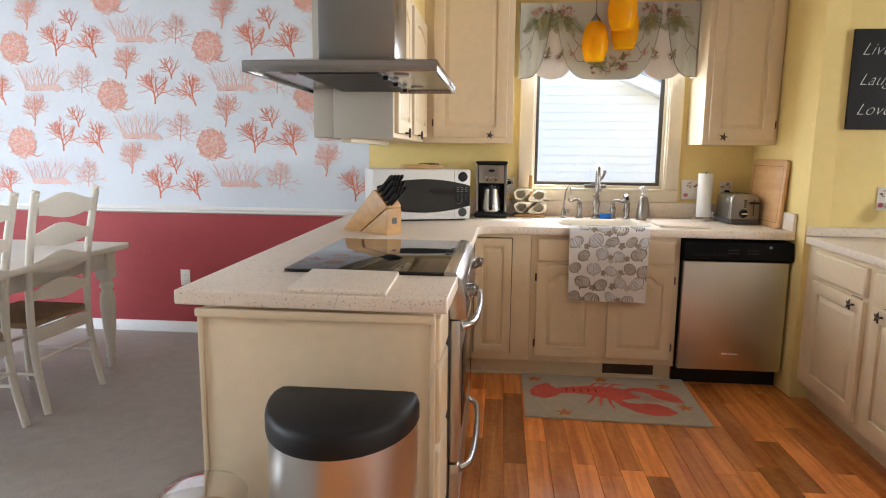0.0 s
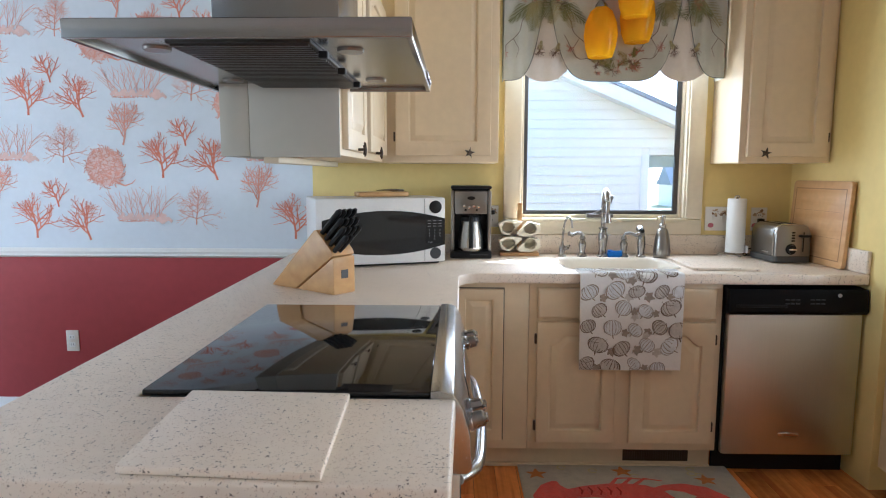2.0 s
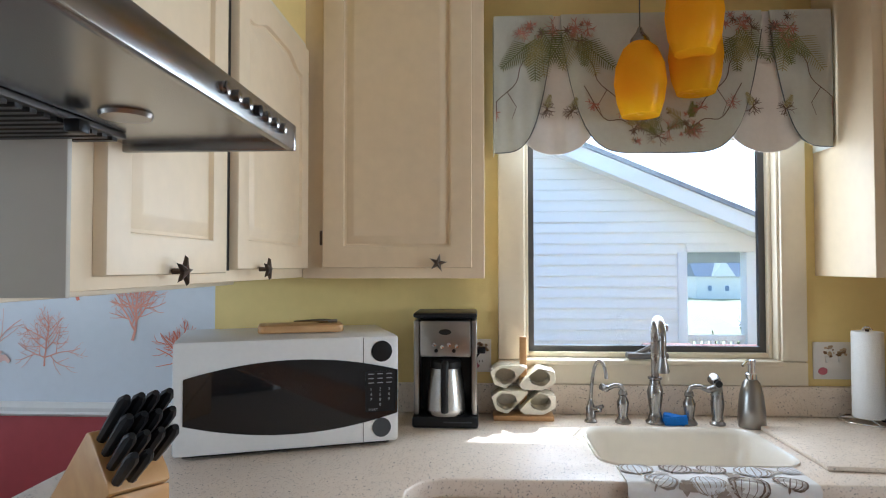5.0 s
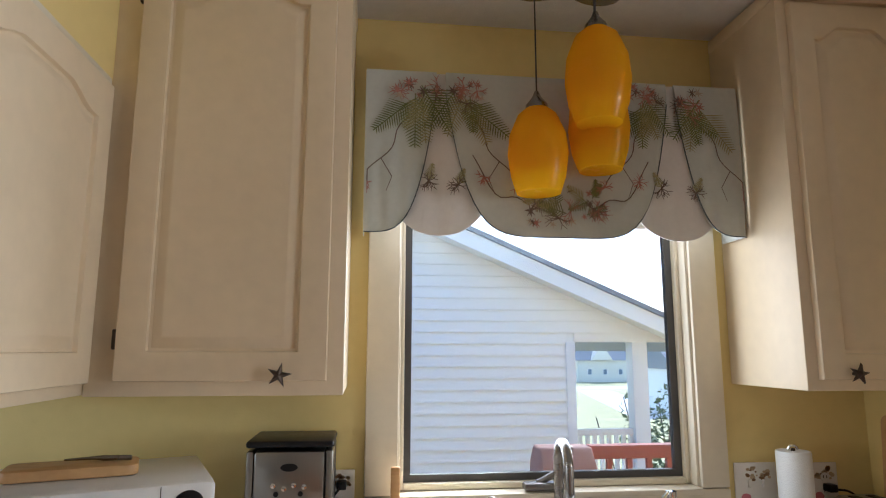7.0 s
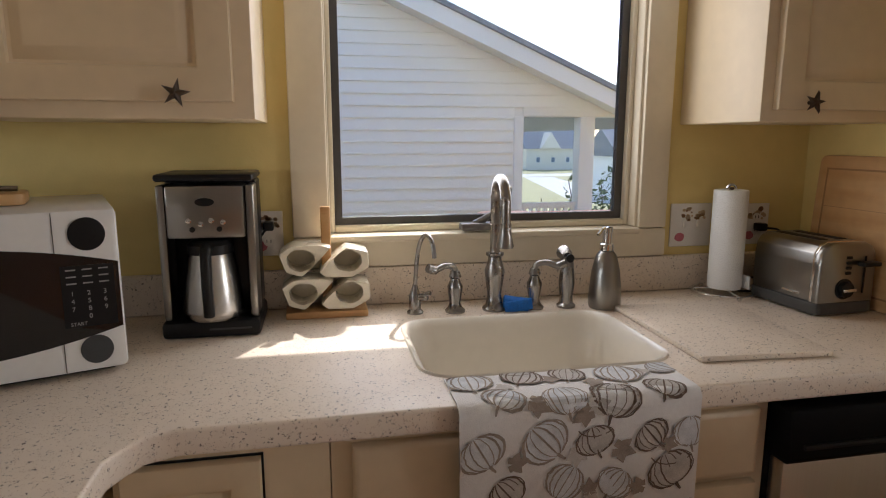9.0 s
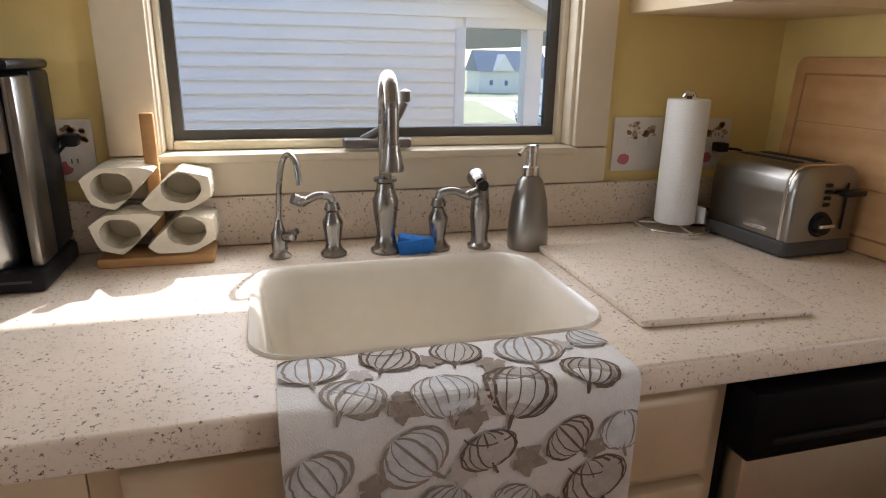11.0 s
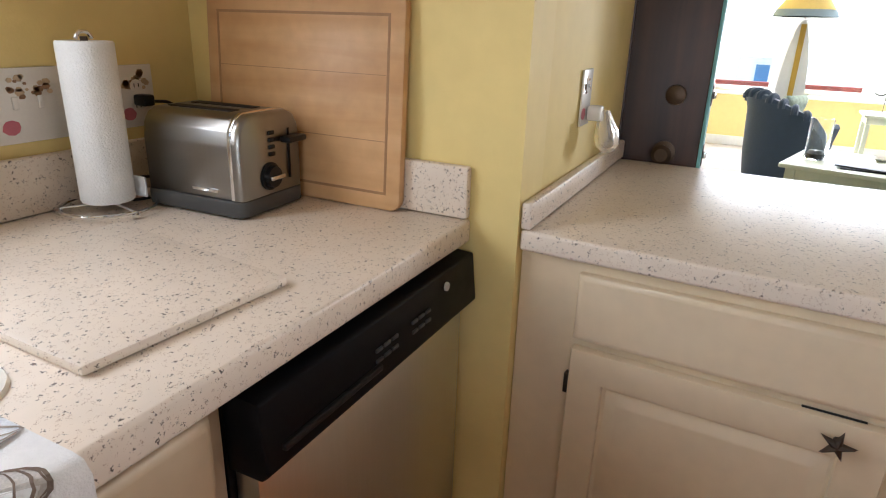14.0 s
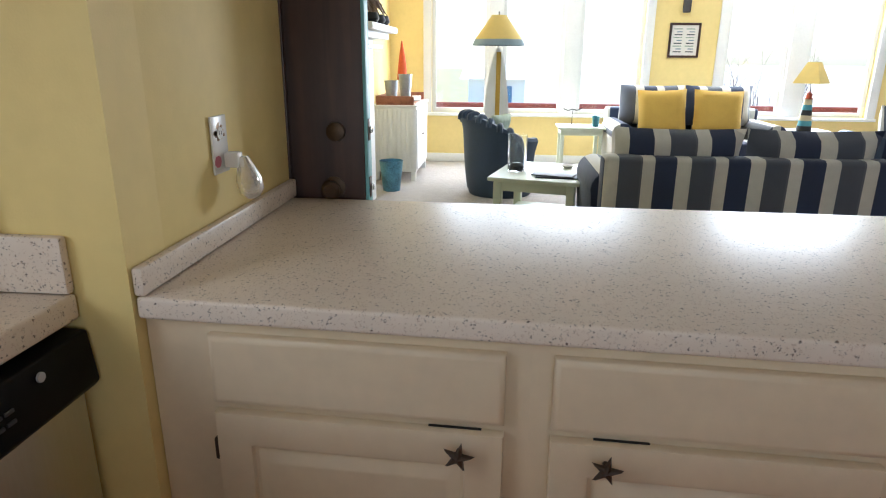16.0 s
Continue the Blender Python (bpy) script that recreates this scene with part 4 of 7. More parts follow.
car = part("carafe", lathe([(0, 0), (0.062, 0), (0.066, 0.006), (0.066, 0.020), (0.061, 0.075), (0.051, 0.138), (0.049, 0.146), (0, 0.146)], 32, (cx, cy + 0.046, CT + 0.039)), STEELH, cm, "steel thermal carafe")
part("carafe_lid", lathe([(0, 0), (0.050, 0), (0.050, 0.020), (0.040, 0.030), (0, 0.032)], 24, (cx, cy + 0.046, CT + 0.1853)), BLACK, car)
part("handle", tube(curve_through([(cx, cy + 0.000, CT + 0.205), (cx, cy - 0.026, CT + 0.190), (cx, cy - 0.030, CT + 0.12), (cx, cy - 0.024, CT + 0.055)]), 0.012, 10), BLACK, car)
part("lettering_bar", box(cx - 0.005, cx + 0.085, cy - 0.0062, cy - 0.0052, CT + 0.018, CT + 0.022), MATS["grey_print"], cm)

# rolled napkins in ceramic holders on a wooden stand
nh = thing("ceramic_roll_holder", (0.452, 4.50, CT), "four cream ceramic cups stacked on a wooden stand", "holder")
CERAMIC = mat("cream_ceramic", (0.80, 0.74, 0.60), 0.28, var=0.05, scale=12, coat=0.3)
part("stand", box(0.384, 0.584, 4.506, 4.603, CT, CT + 0.018, 0.004), OAK, nh, "wooden stand")
part("post", box(0.474, 0.498, 4.552, 4.566, CT + 0.0185, CT + 0.272, 0.004), OAK, nh, "wooden post")
for k, (x, z, flip) in enumerate(((0.436, 0.060, 1), (0.531, 0.058, -1), (0.432, 0.143, 1), (0.529, 0.138, -1))):
    shape = [(-0.060, 0.020), (-0.030, 0.040), (0.040, 0.040), (0.066, 0.034), (0.022, -0.012), (-0.006, -0.037), (-0.044, -0.026)]
    if flip < 0:
        shape = [(0.058, 0.026), (0.060, -0.014), (0.018, -0.037), (-0.046, -0.036), (-0.062, -0.022), (-0.030, 0.010), (0.004, 0.038)]
    outer = []
    n = len(shape)
    for i in range(n):
        p0, p1, p2 = shape[i - 1], shape[i], shape[(i + 1) % n]
        outer += [(p1[0] * 0.75 + p0[0] * 0.25, p1[1] * 0.75 + p0[1] * 0.25), (p1[0] * 0.94 + (p0[0] + p2[0]) * 0.03, p1[1] * 0.94 + (p0[1] + p2[1]) * 0.03), (p1[0] * 0.75 + p2[0] * 0.25, p1[1] * 0.75 + p2[1] * 0.25)]

    def cup(scale, y):
        return [(x + a * scale, y, CT + z + b * scale) for a, b in outer]

    bore = [(x - 0.008 * flip + 0.034 * math.cos(math.atan2(b, a)), 4.510, CT + z + 0.004 + 0.028 * math.sin(math.atan2(b, a))) for a, b in outer]
    deep = [(a, 4.590, c) for a, b, c in bore]
    part("cup", loft([cup(0.96, 4.603), cup(1.0, 4.598), cup(1.0, 4.513), cup(0.97, 4.508), bore, deep]), CERAMIC, nh)

# taps along the back of the sink
fc = thing("kitchen_faucet", (0.873, 4.468, CT), "satin nickel gooseneck kitchen faucet", "faucet")
part("base", lathe([(0, 0), (0.030, 0), (0.031, 0.006), (0.022, 0.014), (0.018, 0.040), (0.024, 0.085), (0.026, 0.105), (0.018, 0.128), (0.017, 0.140), (0.023, 0.144), (0.023, 0.150), (0, 0.152)], 24, (0.873, 4.468, CT)), NICKEL, fc)
gp = [(0.873, 4.468, CT + 0.150), (0.873, 4.468, CT + 0.29)]
gp += [(0.873 - 0.004 * (1 - math.cos(radians(a))), 4.468 - 0.056 * (1 - math.cos(radians(a))), CT + 0.285 + 0.056 * math.sin(radians(a))) for a in range(15, 181, 15)]
gp += [(0.865, 4.356, CT + 0.25), (0.865, 4.356, CT + 0.215)]
part("spout", tube(gp, 0.0125, 14), NICKEL, fc)
part("nozzle", lathe([(0.014, 0.03), (0.0145, 0.02), (0.021, -0.012), (0.020, -0.018), (0, -0.018)], 20, (0.865, 4.356, CT + 0.200)), NICKEL, fc)


fc.location += Vector((0.036, 0.039, 0))


def lever_tap(x, y, way):
    t = thing("tap_handle", (x, y, CT), "satin nickel lever handle beside the faucet", "tap", "sink fittings")
    part("body", lathe([(0, 0), (0.025, 0), (0.026, 0.005), (0.019, 0.012), (0.014, 0.024), (0.019, 0.056), (0.020, 0.068), (0.013, 0.082), (0.012, 0.088), (0.016, 0.092), (0.012, 0.106), (0, 0.110)], 20, (x, y, CT)), NICKEL, t)
    pts = curve_through([(x, y, CT + 0.104), (x + way * 0.006, y - 0.003, CT + 0.118), (x + way * 0.030, y - 0.010, CT + 0.122), (x + way * 0.055, y - 0.018, CT + 0.114), (x + way * 0.075, y - 0.024, CT + 0.122)], 5)
    n = len(pts)
    part("lever", tube(pts, [0.008 + (0.003 if k > n * 0.7 else 0) for k in range(n)], 10), NICKEL, t)


lever_tap(0.805, 4.506, -1)
lever_tap(1.015, 4.500, 1)
sp = thing("side_sprayer", (1.069, 4.468, CT), "satin nickel side sprayer in its holder", "tap", "sink fittings")
part("body", lathe([(0, 0), (0.024, 0), (0.025, 0.006), (0.018, 0.012), (0.017, 0.03), (0.021, 0.065), (0.017, 0.11), (0.015, 0.128), (0, 0.13)], 20, (1.069, 4.468, CT)), NICKEL, sp)
hd2 = lathe([(0, 0.012), (0.012, 0.012), (0.017, 0), (0.019, -0.022), (0.016, -0.026), (0.012, -0.024), (0, -0.022)], 20)
part("head", moved(hd2, pose(1.062, 4.460, CT + 0.140, -78, 0, 0) @ pose(0, 0, 0, 180, 0, 0)), NICKEL, sp)
part("nozzle", moved(lathe([(0, 0), (0.011, 0), (0.011, 0.002), (0, 0.003)], 16), pose(1.062, 4.434, CT + 0.136, 90, 0, 0)), BLACK, sp)
sp.location += Vector((0.034, 0.029, 0))
ft = thing("filter_tap", (0.667, 4.456, CT), "slim satin nickel filtered water tap", "tap", "sink fittings")
part("base", lathe([(0, 0), (0.021, 0), (0.021, 0.004), (0.015, 0.010), (0.016, 0.045), (0.009, 0.062), (0.006, 0.075), (0, 0.076)], 18, (0.667, 4.456, CT)), NICKEL, ft)
gp = curve_through([(0.667, 4.456, CT + 0.07), (0.672, 4.452, CT + 0.14), (0.680, 4.446, CT + 0.185), (0.692, 4.430, CT + 0.203), (0.702, 4.412, CT + 0.190), (0.706, 4.404, CT + 0.165), (0.707, 4.402, CT + 0.150)], 6)
part("spout", tube(gp, 0.0055, 10), NICKEL, ft)
part("valve", moved(lathe([(0, -0.016), (0.009, -0.016), (0.010, 0.012), (0, 0.016)], 14), pose(0.684, 4.438, CT + 0.045, 80, 0, 40)), NICKEL, ft)
part("valve_lever", tube([(0.684, 4.438, CT + 0.050), (0.700, 4.424, CT + 0.058)], 0.006, 8), NICKEL, ft)

ft.location += Vector((0.036, 0.058, 0))

so = thing("soap_dispenser", (1.201, 4.475, CT), "brushed steel soap pump bottle", "soap dispenser")
part("bottle", lathe([(0, 0), (0.040, 0), (0.042, 0.006), (0.041, 0.05), (0.036, 0.10), (0.026, 0.140), (0.018, 0.150), (0, 0.152)], 28, (1.201, 4.475, CT)), DARKSTEEL, so)
part("collar", lathe([(0, 0), (0.018, 0), (0.018, 0.016), (0.012, 0.019), (0.012, 0.046), (0.014, 0.048), (0.014, 0.060), (0, 0.062)], 20, (1.201, 4.475, CT + 0.152)), CHROME, so)
part("spout", tube(curve_through([(1.201, 4.475, CT + 0.208), (1.185, 4.467, CT + 0.208), (1.167, 4.457, CT + 0.196)], 4), 0.0048, 8), CHROME, so)

spg = thing("sponge", (0.928, 4.455, CT), "bright blue crumpled cleaning sponge", "sponge")
BLUE = mat("blue_sponge", (0.02, 0.16, 0.55), 0.8, var=0.25, scale=60, bump=0.6, bscale=300)
part("foam", moved(box(-0.034, 0.034, -0.016, 0.016, 0, 0.030, 0.005), pose(0.927, 4.462, CT + 0.001, 6, 8, -14)), BLUE, spg)
part("cloth", moved(box(-0.036, 0.036, -0.004, 0.004, 0, 0.032, 0.003), pose(0.931, 4.440, CT + 0.001, 12, -10, -10)), BLUE, spg)

spg.location += Vector((0.036, 0.035, 0))

sl = thing("sink_cover_board", (1.33, 4.22, CT), "speckled solid-surface board laid on the counter beside the sink", "cutting board")
part("board", prism([(1.202, 4.046), (1.487, 4.026), (1.532, 4.425), (1.211, 4.440)], CT + 0.0005, CT + 0.0135, "z", 0.004), COUNTER, sl)
sl = thing("counter_board", (-0.17, 2.2, CT), "speckled solid-surface board laid on the peninsula end", "cutting board")
part("board", prism([(-0.320, 2.120), (-0.025, 2.104), (-0.039, 2.420), (-0.341, 2.430)], CT + 0.0005, CT + 0.0145, "z", 0.004), COUNTER, sl)

pt = thing("paper_towel_holder", (1.592, 4.530, CT), "white paper towel roll on a chrome wire holder", "paper towel")
PAPERW = mat("white_paper_towel", (0.86, 0.86, 0.85), 0.9, var=0.03, scale=30, bump=0.5, bscale=260)
part("roll", lathe([(0.012, 0), (0.0435, 0), (0.0455, 0.004), (0.0455, 0.272), (0.0435, 0.276), (0.012, 0.276)], 32, (1.592, 4.530, CT + 0.022)), PAPERW, pt)
part("loose_end", box(1.636, 1.6415, 4.485, 4.532, CT + 0.022, CT + 0.06, 0.002), PAPERW, pt)
wire = tube([(1.592 + 0.082 * math.cos(k * 0.2618), 4.530 + 0.082 * math.sin(k * 0.2618), CT + 0.012) for k in range(25)], 0.0028, 8)
for a in (0.4, 2.5, 4.6):
    tube([(1.592, 4.530, CT + 0.018), (1.592 + 0.082 * math.cos(a), 4.530 + 0.082 * math.sin(a), CT + 0.012)], 0.0025, 6, wire)
    lathe([(0, 0), (0.007, 0.004), (0.007, 0.009), (0, 0.013)], 10, (1.592 + 0.082 * math.cos(a), 4.530 + 0.082 * math.sin(a), CT), wire)
part("base", wire, CHROME, pt)
part("rod", tube([(1.592, 4.530, CT + 0.015), (1.592, 4.530, CT + 0.305)], 0.006, 8), BRONZE, pt)
part("finial", tube(curve_through([(1.577, 4.530, CT + 0.302), (1.585, 4.530, CT + 0.312), (1.599, 4.530, CT + 0.312), (1.607, 4.530, CT + 0.302)], 4), 0.0035, 8), CHROME, pt)

to = thing("toaster", (1.74, 4.40, CT), "brushed steel two-slice toaster with a dark base", "toaster")
tm = pose(1.757, 4.282, CT, 0, 0, 2.5)
DGREY = mat("dark_grey_plastic", (0.07, 0.068, 0.065), 0.5)
put(to, "base", prism(round_rect(-0.090, 0.090, -0.002, 0.235, 0.020, 4), 0.004, 0.034, "z", 0.004), tm, DGREY)
arc = []
for d, z in ((0.086, 0.0345), (0.086, 0.130), (0.082, 0.158), (0.070, 0.176), (0.052, 0.184)):
    arc.append((d, z))
shell = [(-a, b) for a, b in arc] + [(a, b) for a, b in arc[::-1]]
put(to, "shell", prism(shell, 0.026, 0.225, "y", 0.003), tm, DARKSTEEL)
endcap = loft([[(a * s, y, 0.034 + (b - 0.034) * q) for a, b in shell] for y, s, q in ((0.0255, 1.0, 1.0), (0.012, 1.0, 1.0), (0.004, 0.97, 0.985), (0.001, 0.92, 0.96))])
face = put(to, "end_panel", endcap, tm, DARKSTEEL, "polished end panel")
put(to, "trim_band", prism([(a * 1.012, 0.034 + (b - 0.034) * 1.012) for a, b in shell], 0.018, 0.026, "y", 0.001), tm, CHROME)
for s in (-0.028, 0.028):
    put(to, "slot", box(s - 0.013, s + 0.013, 0.055, 0.205, 0.1835, 0.1860, 0.002), tm, BLACKMATT)
put(to, "lever_track", box(0.046, 0.050, -0.0012, 0.002, 0.055, 0.150), tm, BLACK)
put(to, "lever", box(0.020, 0.072, -0.026, -0.001, 0.126, 0.138, 0.004), tm, BLACK)
dial = lathe([(0, 0), (0.026, 0), (0.026, 0.003), (0.020, 0.004), (0.019, 0.014), (0, 0.015)], 24)
put(to, "dial", moved(dial, pose(-0.010, 0.001, 0.068, 90, 0, 0)), tm, BLACK)
put(to, "dial_pointer", box(-0.028, 0.010, -0.020, -0.0135, 0.064, 0.072, 0.002), tm, CHROME)
for k in range(4):
    put(to, "button", box(-0.010, 0.006, -0.003, 0.002, 0.104 + 0.013 * k, 0.112 + 0.013 * k, 0.002), tm, BLACK)
put(to, "nameplate", box(-0.0880, -0.0862, 0.055, 0.115, 0.046, 0.051), tm, CHROME)

cb = thing("cutting_board", (1.875, 4.3, CT), "large maple cutting board leaning against the side wall", "cutting board")
bmm = Matrix.Translation((1.862, 4.074, CT + 0.001)) @ pose(0, 0, 0, 0, 3.4, 0)
bd = prism([(y, z) for y, z in round_rect(0, 0.475, 0, 0.392, 0.022, 4)], 0, 0.020, "x", 0.004)
put(cb, "board", bd, bmm, BOARDWOOD)
gr = bmesh.new()
GROOVE = mat("cut_groove", (0.36, 0.20, 0.09), 0.6)
for a0, a1, b0, b1 in ((0.030, 0.445, 0.352, 0.357), (0.030, 0.035, 0.035, 0.352), (0.030, 0.445, 0.030, 0.035), (0.440, 0.445, 0.035, 0.352)):
    box(-0.0008, 0.0, a0, a1, b0, b1, bm=gr)
put(cb, "groove", gr, bmm, GROOVE, "juice groove", 0)
for z in (0.13, 0.25):
    put(cb, "glue_line", box(-0.0005, 0.0, 0.036, 0.439, z, z + 0.0012), bmm, GROOVE, smooth=0)

# wall plates with printed shells
SHELL = [mat("rose_print", (0.55, 0.16, 0.20), 0.5), mat("brown_print", (0.30, 0.17, 0.09), 0.5), mat("tan_print", (0.55, 0.40, 0.25), 0.5)]


def wall_plate(m, w, h, switches, sockets, group, dots):
    t = thing("wall_plate", m.translation, "white ceramic plate printed with brown and rose sea shells", "wall plate", group)
    t.matrix_basis = m
    loc = Matrix.Translation(m.translation)
    put(t, "plate", box(-w / 2, w / 2, -0.005, 0, -h / 2, h / 2, 0.002), loc, PLATE)
    r2 = random.Random(int(dots))
    for k in range(22):
        a, q = r2.uniform(0.3, 2.8), r2.uniform(0.2, 0.95)
        x, z = w * 0.42 * q * math.cos(a), h * 0.06 + h * 0.36 * q * math.sin(a)
        r = r2.uniform(0.003, 0.009)
        put(t, "print", prism([(x + r * math.cos(j), z + r * math.sin(j) * 0.8) for j in (0, 1.05, 2.1, 3.14, 4.2, 5.24)], -0.0058, -0.0051, "y"), loc, SHELL[1 + k % 2], smooth=0)
    put(t, "print", prism([(-w * 0.26 + 0.015 * math.cos(j * 0.7) * (1 + 0.15 * (j % 2)), -h * 0.28 + 0.013 * math.sin(j * 0.7)) for j in range(9)], -0.0058, -0.0051, "y"), loc, SHELL[0], "rose shell print", 0)
    for x in switches:
        put(t, "switch", box(x - 0.005, x + 0.005, -0.010, -0.0052, -0.006, 0.016, 0.002), loc, PLATE)
    for z in sockets:
        put(t, "socket", prism([(0.014 * math.cos(j * 0.5236), z + 0.013 * math.sin(j * 0.5236)) for j in range(12)], -0.0066, -0.0051, "y"), loc, PLATE)
        for x in (-0.005, 0.005):
            put(t, "slot", box(x - 0.001, x + 0.001, -0.0070, -0.0067, z - 0.003, z + 0.005), loc, BLACK, smooth=0)
    return t


wall_plate(pose(1.535, BACK - 0.001, 1.097), 0.130, 0.126, (-0.022, 0.022), (), "shell wall plates", 1)
wall_plate(pose(1.752, BACK - 0.001, 1.095), 0.082, 0.122, (), (0.020, -0.020), "shell wall plates", 2)
wall_plate(pose(0.344, BACK - 0.001, 1.106), 0.072, 0.115, (), (0.020, -0.020), "shell wall plates", 3)
wall_plate(pose(2.288, STUB - 0.001, 1.106), 0.074, 0.122, (), (0.024,), "shell wall plates", 4)


def plug(x, z, pts):
    t = thing("power_plug", (x, BACK - 0.02, z), "black power plug and cord in the wall socket", "plug")
    part("plug", box(x - 0.013, x + 0.013, BACK - 0.040, BACK - 0.0072, z - 0.011, z + 0.011, 0.004), BLACK, t)
    part("cord", tube(curve_through(pts, 6), 0.0032, 8), BLACK, t)
    return t


p1 = plug(0.303, 1.128, [(0.298, BACK - 0.040, 1.122), (0.280, BACK - 0.050, 1.10), (0.262, BACK - 0.05, 1.075), (0.245, BACK - 0.035, 1.05), (0.235, BACK - 0.03, 0.98), (0.232, BACK - 0.026, 0.914)])
p2 = plug(1.728, 1.088, [(1.738, BACK - 0.040, 1.086), (1.765, BACK - 0.050, 1.082), (1.79, BACK - 0.05, 1.06), (1.80, BACK - 0.05, 1.0), (1.75, BACK - 0.055, 0.94), (1.66, BACK - 0.06, 0.945), (1.62, BACK - 0.08, 0.916), (1.66, 4.53, 0.914), (1.72, 4.52, 0.916)])

p1.location.x += 0.043
p2.location.x += 0.026

nl = thing("night_light", (2.31, STUB - 0.03, 1.03), "clear glass shell night light plugged into the wall", "night light")
part("socket", box(2.292, 2.322, STUB - 0.040, STUB - 0.0075, 1.055, 1.088, 0.005), PLATE, nl)
FROST = mat("frosted_bulb_glass", (0.90, 0.86, 0.80), 0.18, var=0.05, scale=40, trans=0.75, bump=0.5, bscale=90)
part("bulb", moved(lathe([(0, 0.030), (0.012, 0.028), (0.016, 0.016), (0.028, -0.022), (0.027, -0.048), (0.014, -0.064), (0, -0.068)], 16), pose(2.312, STUB - 0.048, 1.050, -12, 0, 0)), FROST, nl)

# knife block
kb = thing("knife_block", (-0.36, 3.53, CT), "slanted beech knife block full of black-handled knives", "knife block")
km = pose(-0.284, 3.503, CT, 0, 0, -37)
BEECH = grained("knife_block_beech", (0.60, 0.36, 0.15), (0.50, 0.27, 0.10), 0.42, "X", 0.6)
put(kb, "block", prism([(-0.290, 0.0), (-0.150, 0.0), (0.058, 0.138), (0.048, 0.156), (-0.026, 0.224), (-0.040, 0.222)], -0.052, 0.052, "y", 0.004), km, BEECH)
put(kb, "foot", prism([(-0.142, 0.0), (0.060, 0.0), (0.060, 0.118), (0.058, 0.1335)], -0.050, 0.050, "y", 0.004), km, BEECH)
put(kb, "emblem", box(0.0602, 0.0612, -0.016, 0.016, 0.055, 0.085), km, DGREY, smooth=0)
for r in range(4):
    for c in range(4):
        if r == 3 and c > 1:
            continue
        x, z, y = -0.014 + 0.021 * r, 0.212 - 0.020 * r, -0.036 + 0.024 * c
        length = 0.142 - 0.014 * r
        d = Vector((math.cos(radians(41)), 0, math.sin(radians(41))))
        p0 = Vector((x, y, z)) - d * 0.012
        k = tube([p0, p0 + d * 0.02, p0 + d * 0.05, p0 + d * (length - 0.012), p0 + d * length], [0.0085, 0.0085, 0.0100, 0.0112, 0.006], 8)
        kn = put(kb, "knife_handle", k, km, BLACK)
        put(kn, "bolster", tube([p0 + d * 0.006, p0 + d * 0.014], 0.0092, 8), km, CHROME)

# ---- dish towel over the sink front ----
TOWEL = mat("white_cotton_towel", (0.84, 0.82, 0.80), 0.92, var=0.05, scale=12, bump=0.3, bscale=400)
TX0, TX1 = 0.684, 1.124


def towel_at(u, v):
    """u across, v from the sink's rim over the counter's edge and down: metres from the top edge."""
    s = v
    x = TX0 + (TX1 - TX0) * u
    sag = 0.0035 * math.sin(u * 9 + 1) * min(1, s / 0.3)
    if s < 0.115:
        return (x, 4.053 - s, CT + 0.004)
    if s < 0.115 + 0.019:
        a = (s - 0.115) / 0.012
        return (x, 3.938 - 0.012 * math.sin(min(a, 1.57)), CT + 0.004 - 0.012 * (1 - math.cos(min(a, 1.57))))
    d = s - 0.134
    return (x + 0.006 * (0.5 - u) * d / 0.4, 3.926 - 0.002 - abs(sag) - 0.004 * math.sin(u * 6.3) * d, CT - 0.008 - d)


tw = thing("dish_towel", (0.9, 3.93, 0.7), "white cotton dish towel printed with grey pumpkins", "towel")
sheet("cloth", lambda u, v: towel_at(u, v * 0.542), 24, 40, TOWEL, tw, "", 0.003)


def pumpkin(cx, cy, r, squash, turn, rr):
    """Line drawing of a pumpkin: ribs, outline and a stem."""
    out = []
    ca, sa = math.cos(turn), math.sin(turn)

    def rot(x, y, w):
        return (cx + ca * x - sa * y, cy + sa * x + ca * y, w)

    for k in range(9):
        f = math.sin(1.5708 * (-1 + 2 * k / 8))
        bold = rr.uniform(0.5, 1.3)
        out.append([rot(r * f * math.sqrt(max(0, 1 - (t / 1.0) ** 2)) * (0.92 + 0.08 * rr.random()), r * squash * t, bold * r * (0.034 + 0.075 * (1 - abs(t)) * (0.4 + abs(t)))) for t in [(-1 + 2 * j / 10) * 0.97 for j in range(11)]])
    out.append([rot(0, r * squash * 0.9, r * 0.14), rot(r * 0.03, r * squash * 1.15, r * 0.12), rot(r * 0.08, r * squash * 1.4, r * 0.08)])
    return out


def pumpkin_body(cx, cy, r, squash, turn):
    ca, sa = math.cos(turn), math.sin(turn)
    pts = []
    for j in range(13):
        t = -1 + 2 * j / 12
        w = 2 * r * math.sqrt(max(0.02, 1 - t * t))
        pts.append((cx - sa * r * squash * t, cy + ca * r * squash * t, w))
    return [pts]


def towel_print(lift):
    def place(x, y):
        u = max(0.004, min(0.996, x / (TX1 - TX0)))
        v = max(0.001, min(0.540, y))
        p, q = Vector(towel_at(u, v)), Vector(towel_at(u, min(v + 0.004, 0.542)))
        n = (q - p).cross(Vector((1, 0, 0))).normalized()
        if n.y > 0.2 or n.z < -0.2:
            n = -n
        return p + n * lift
    return place


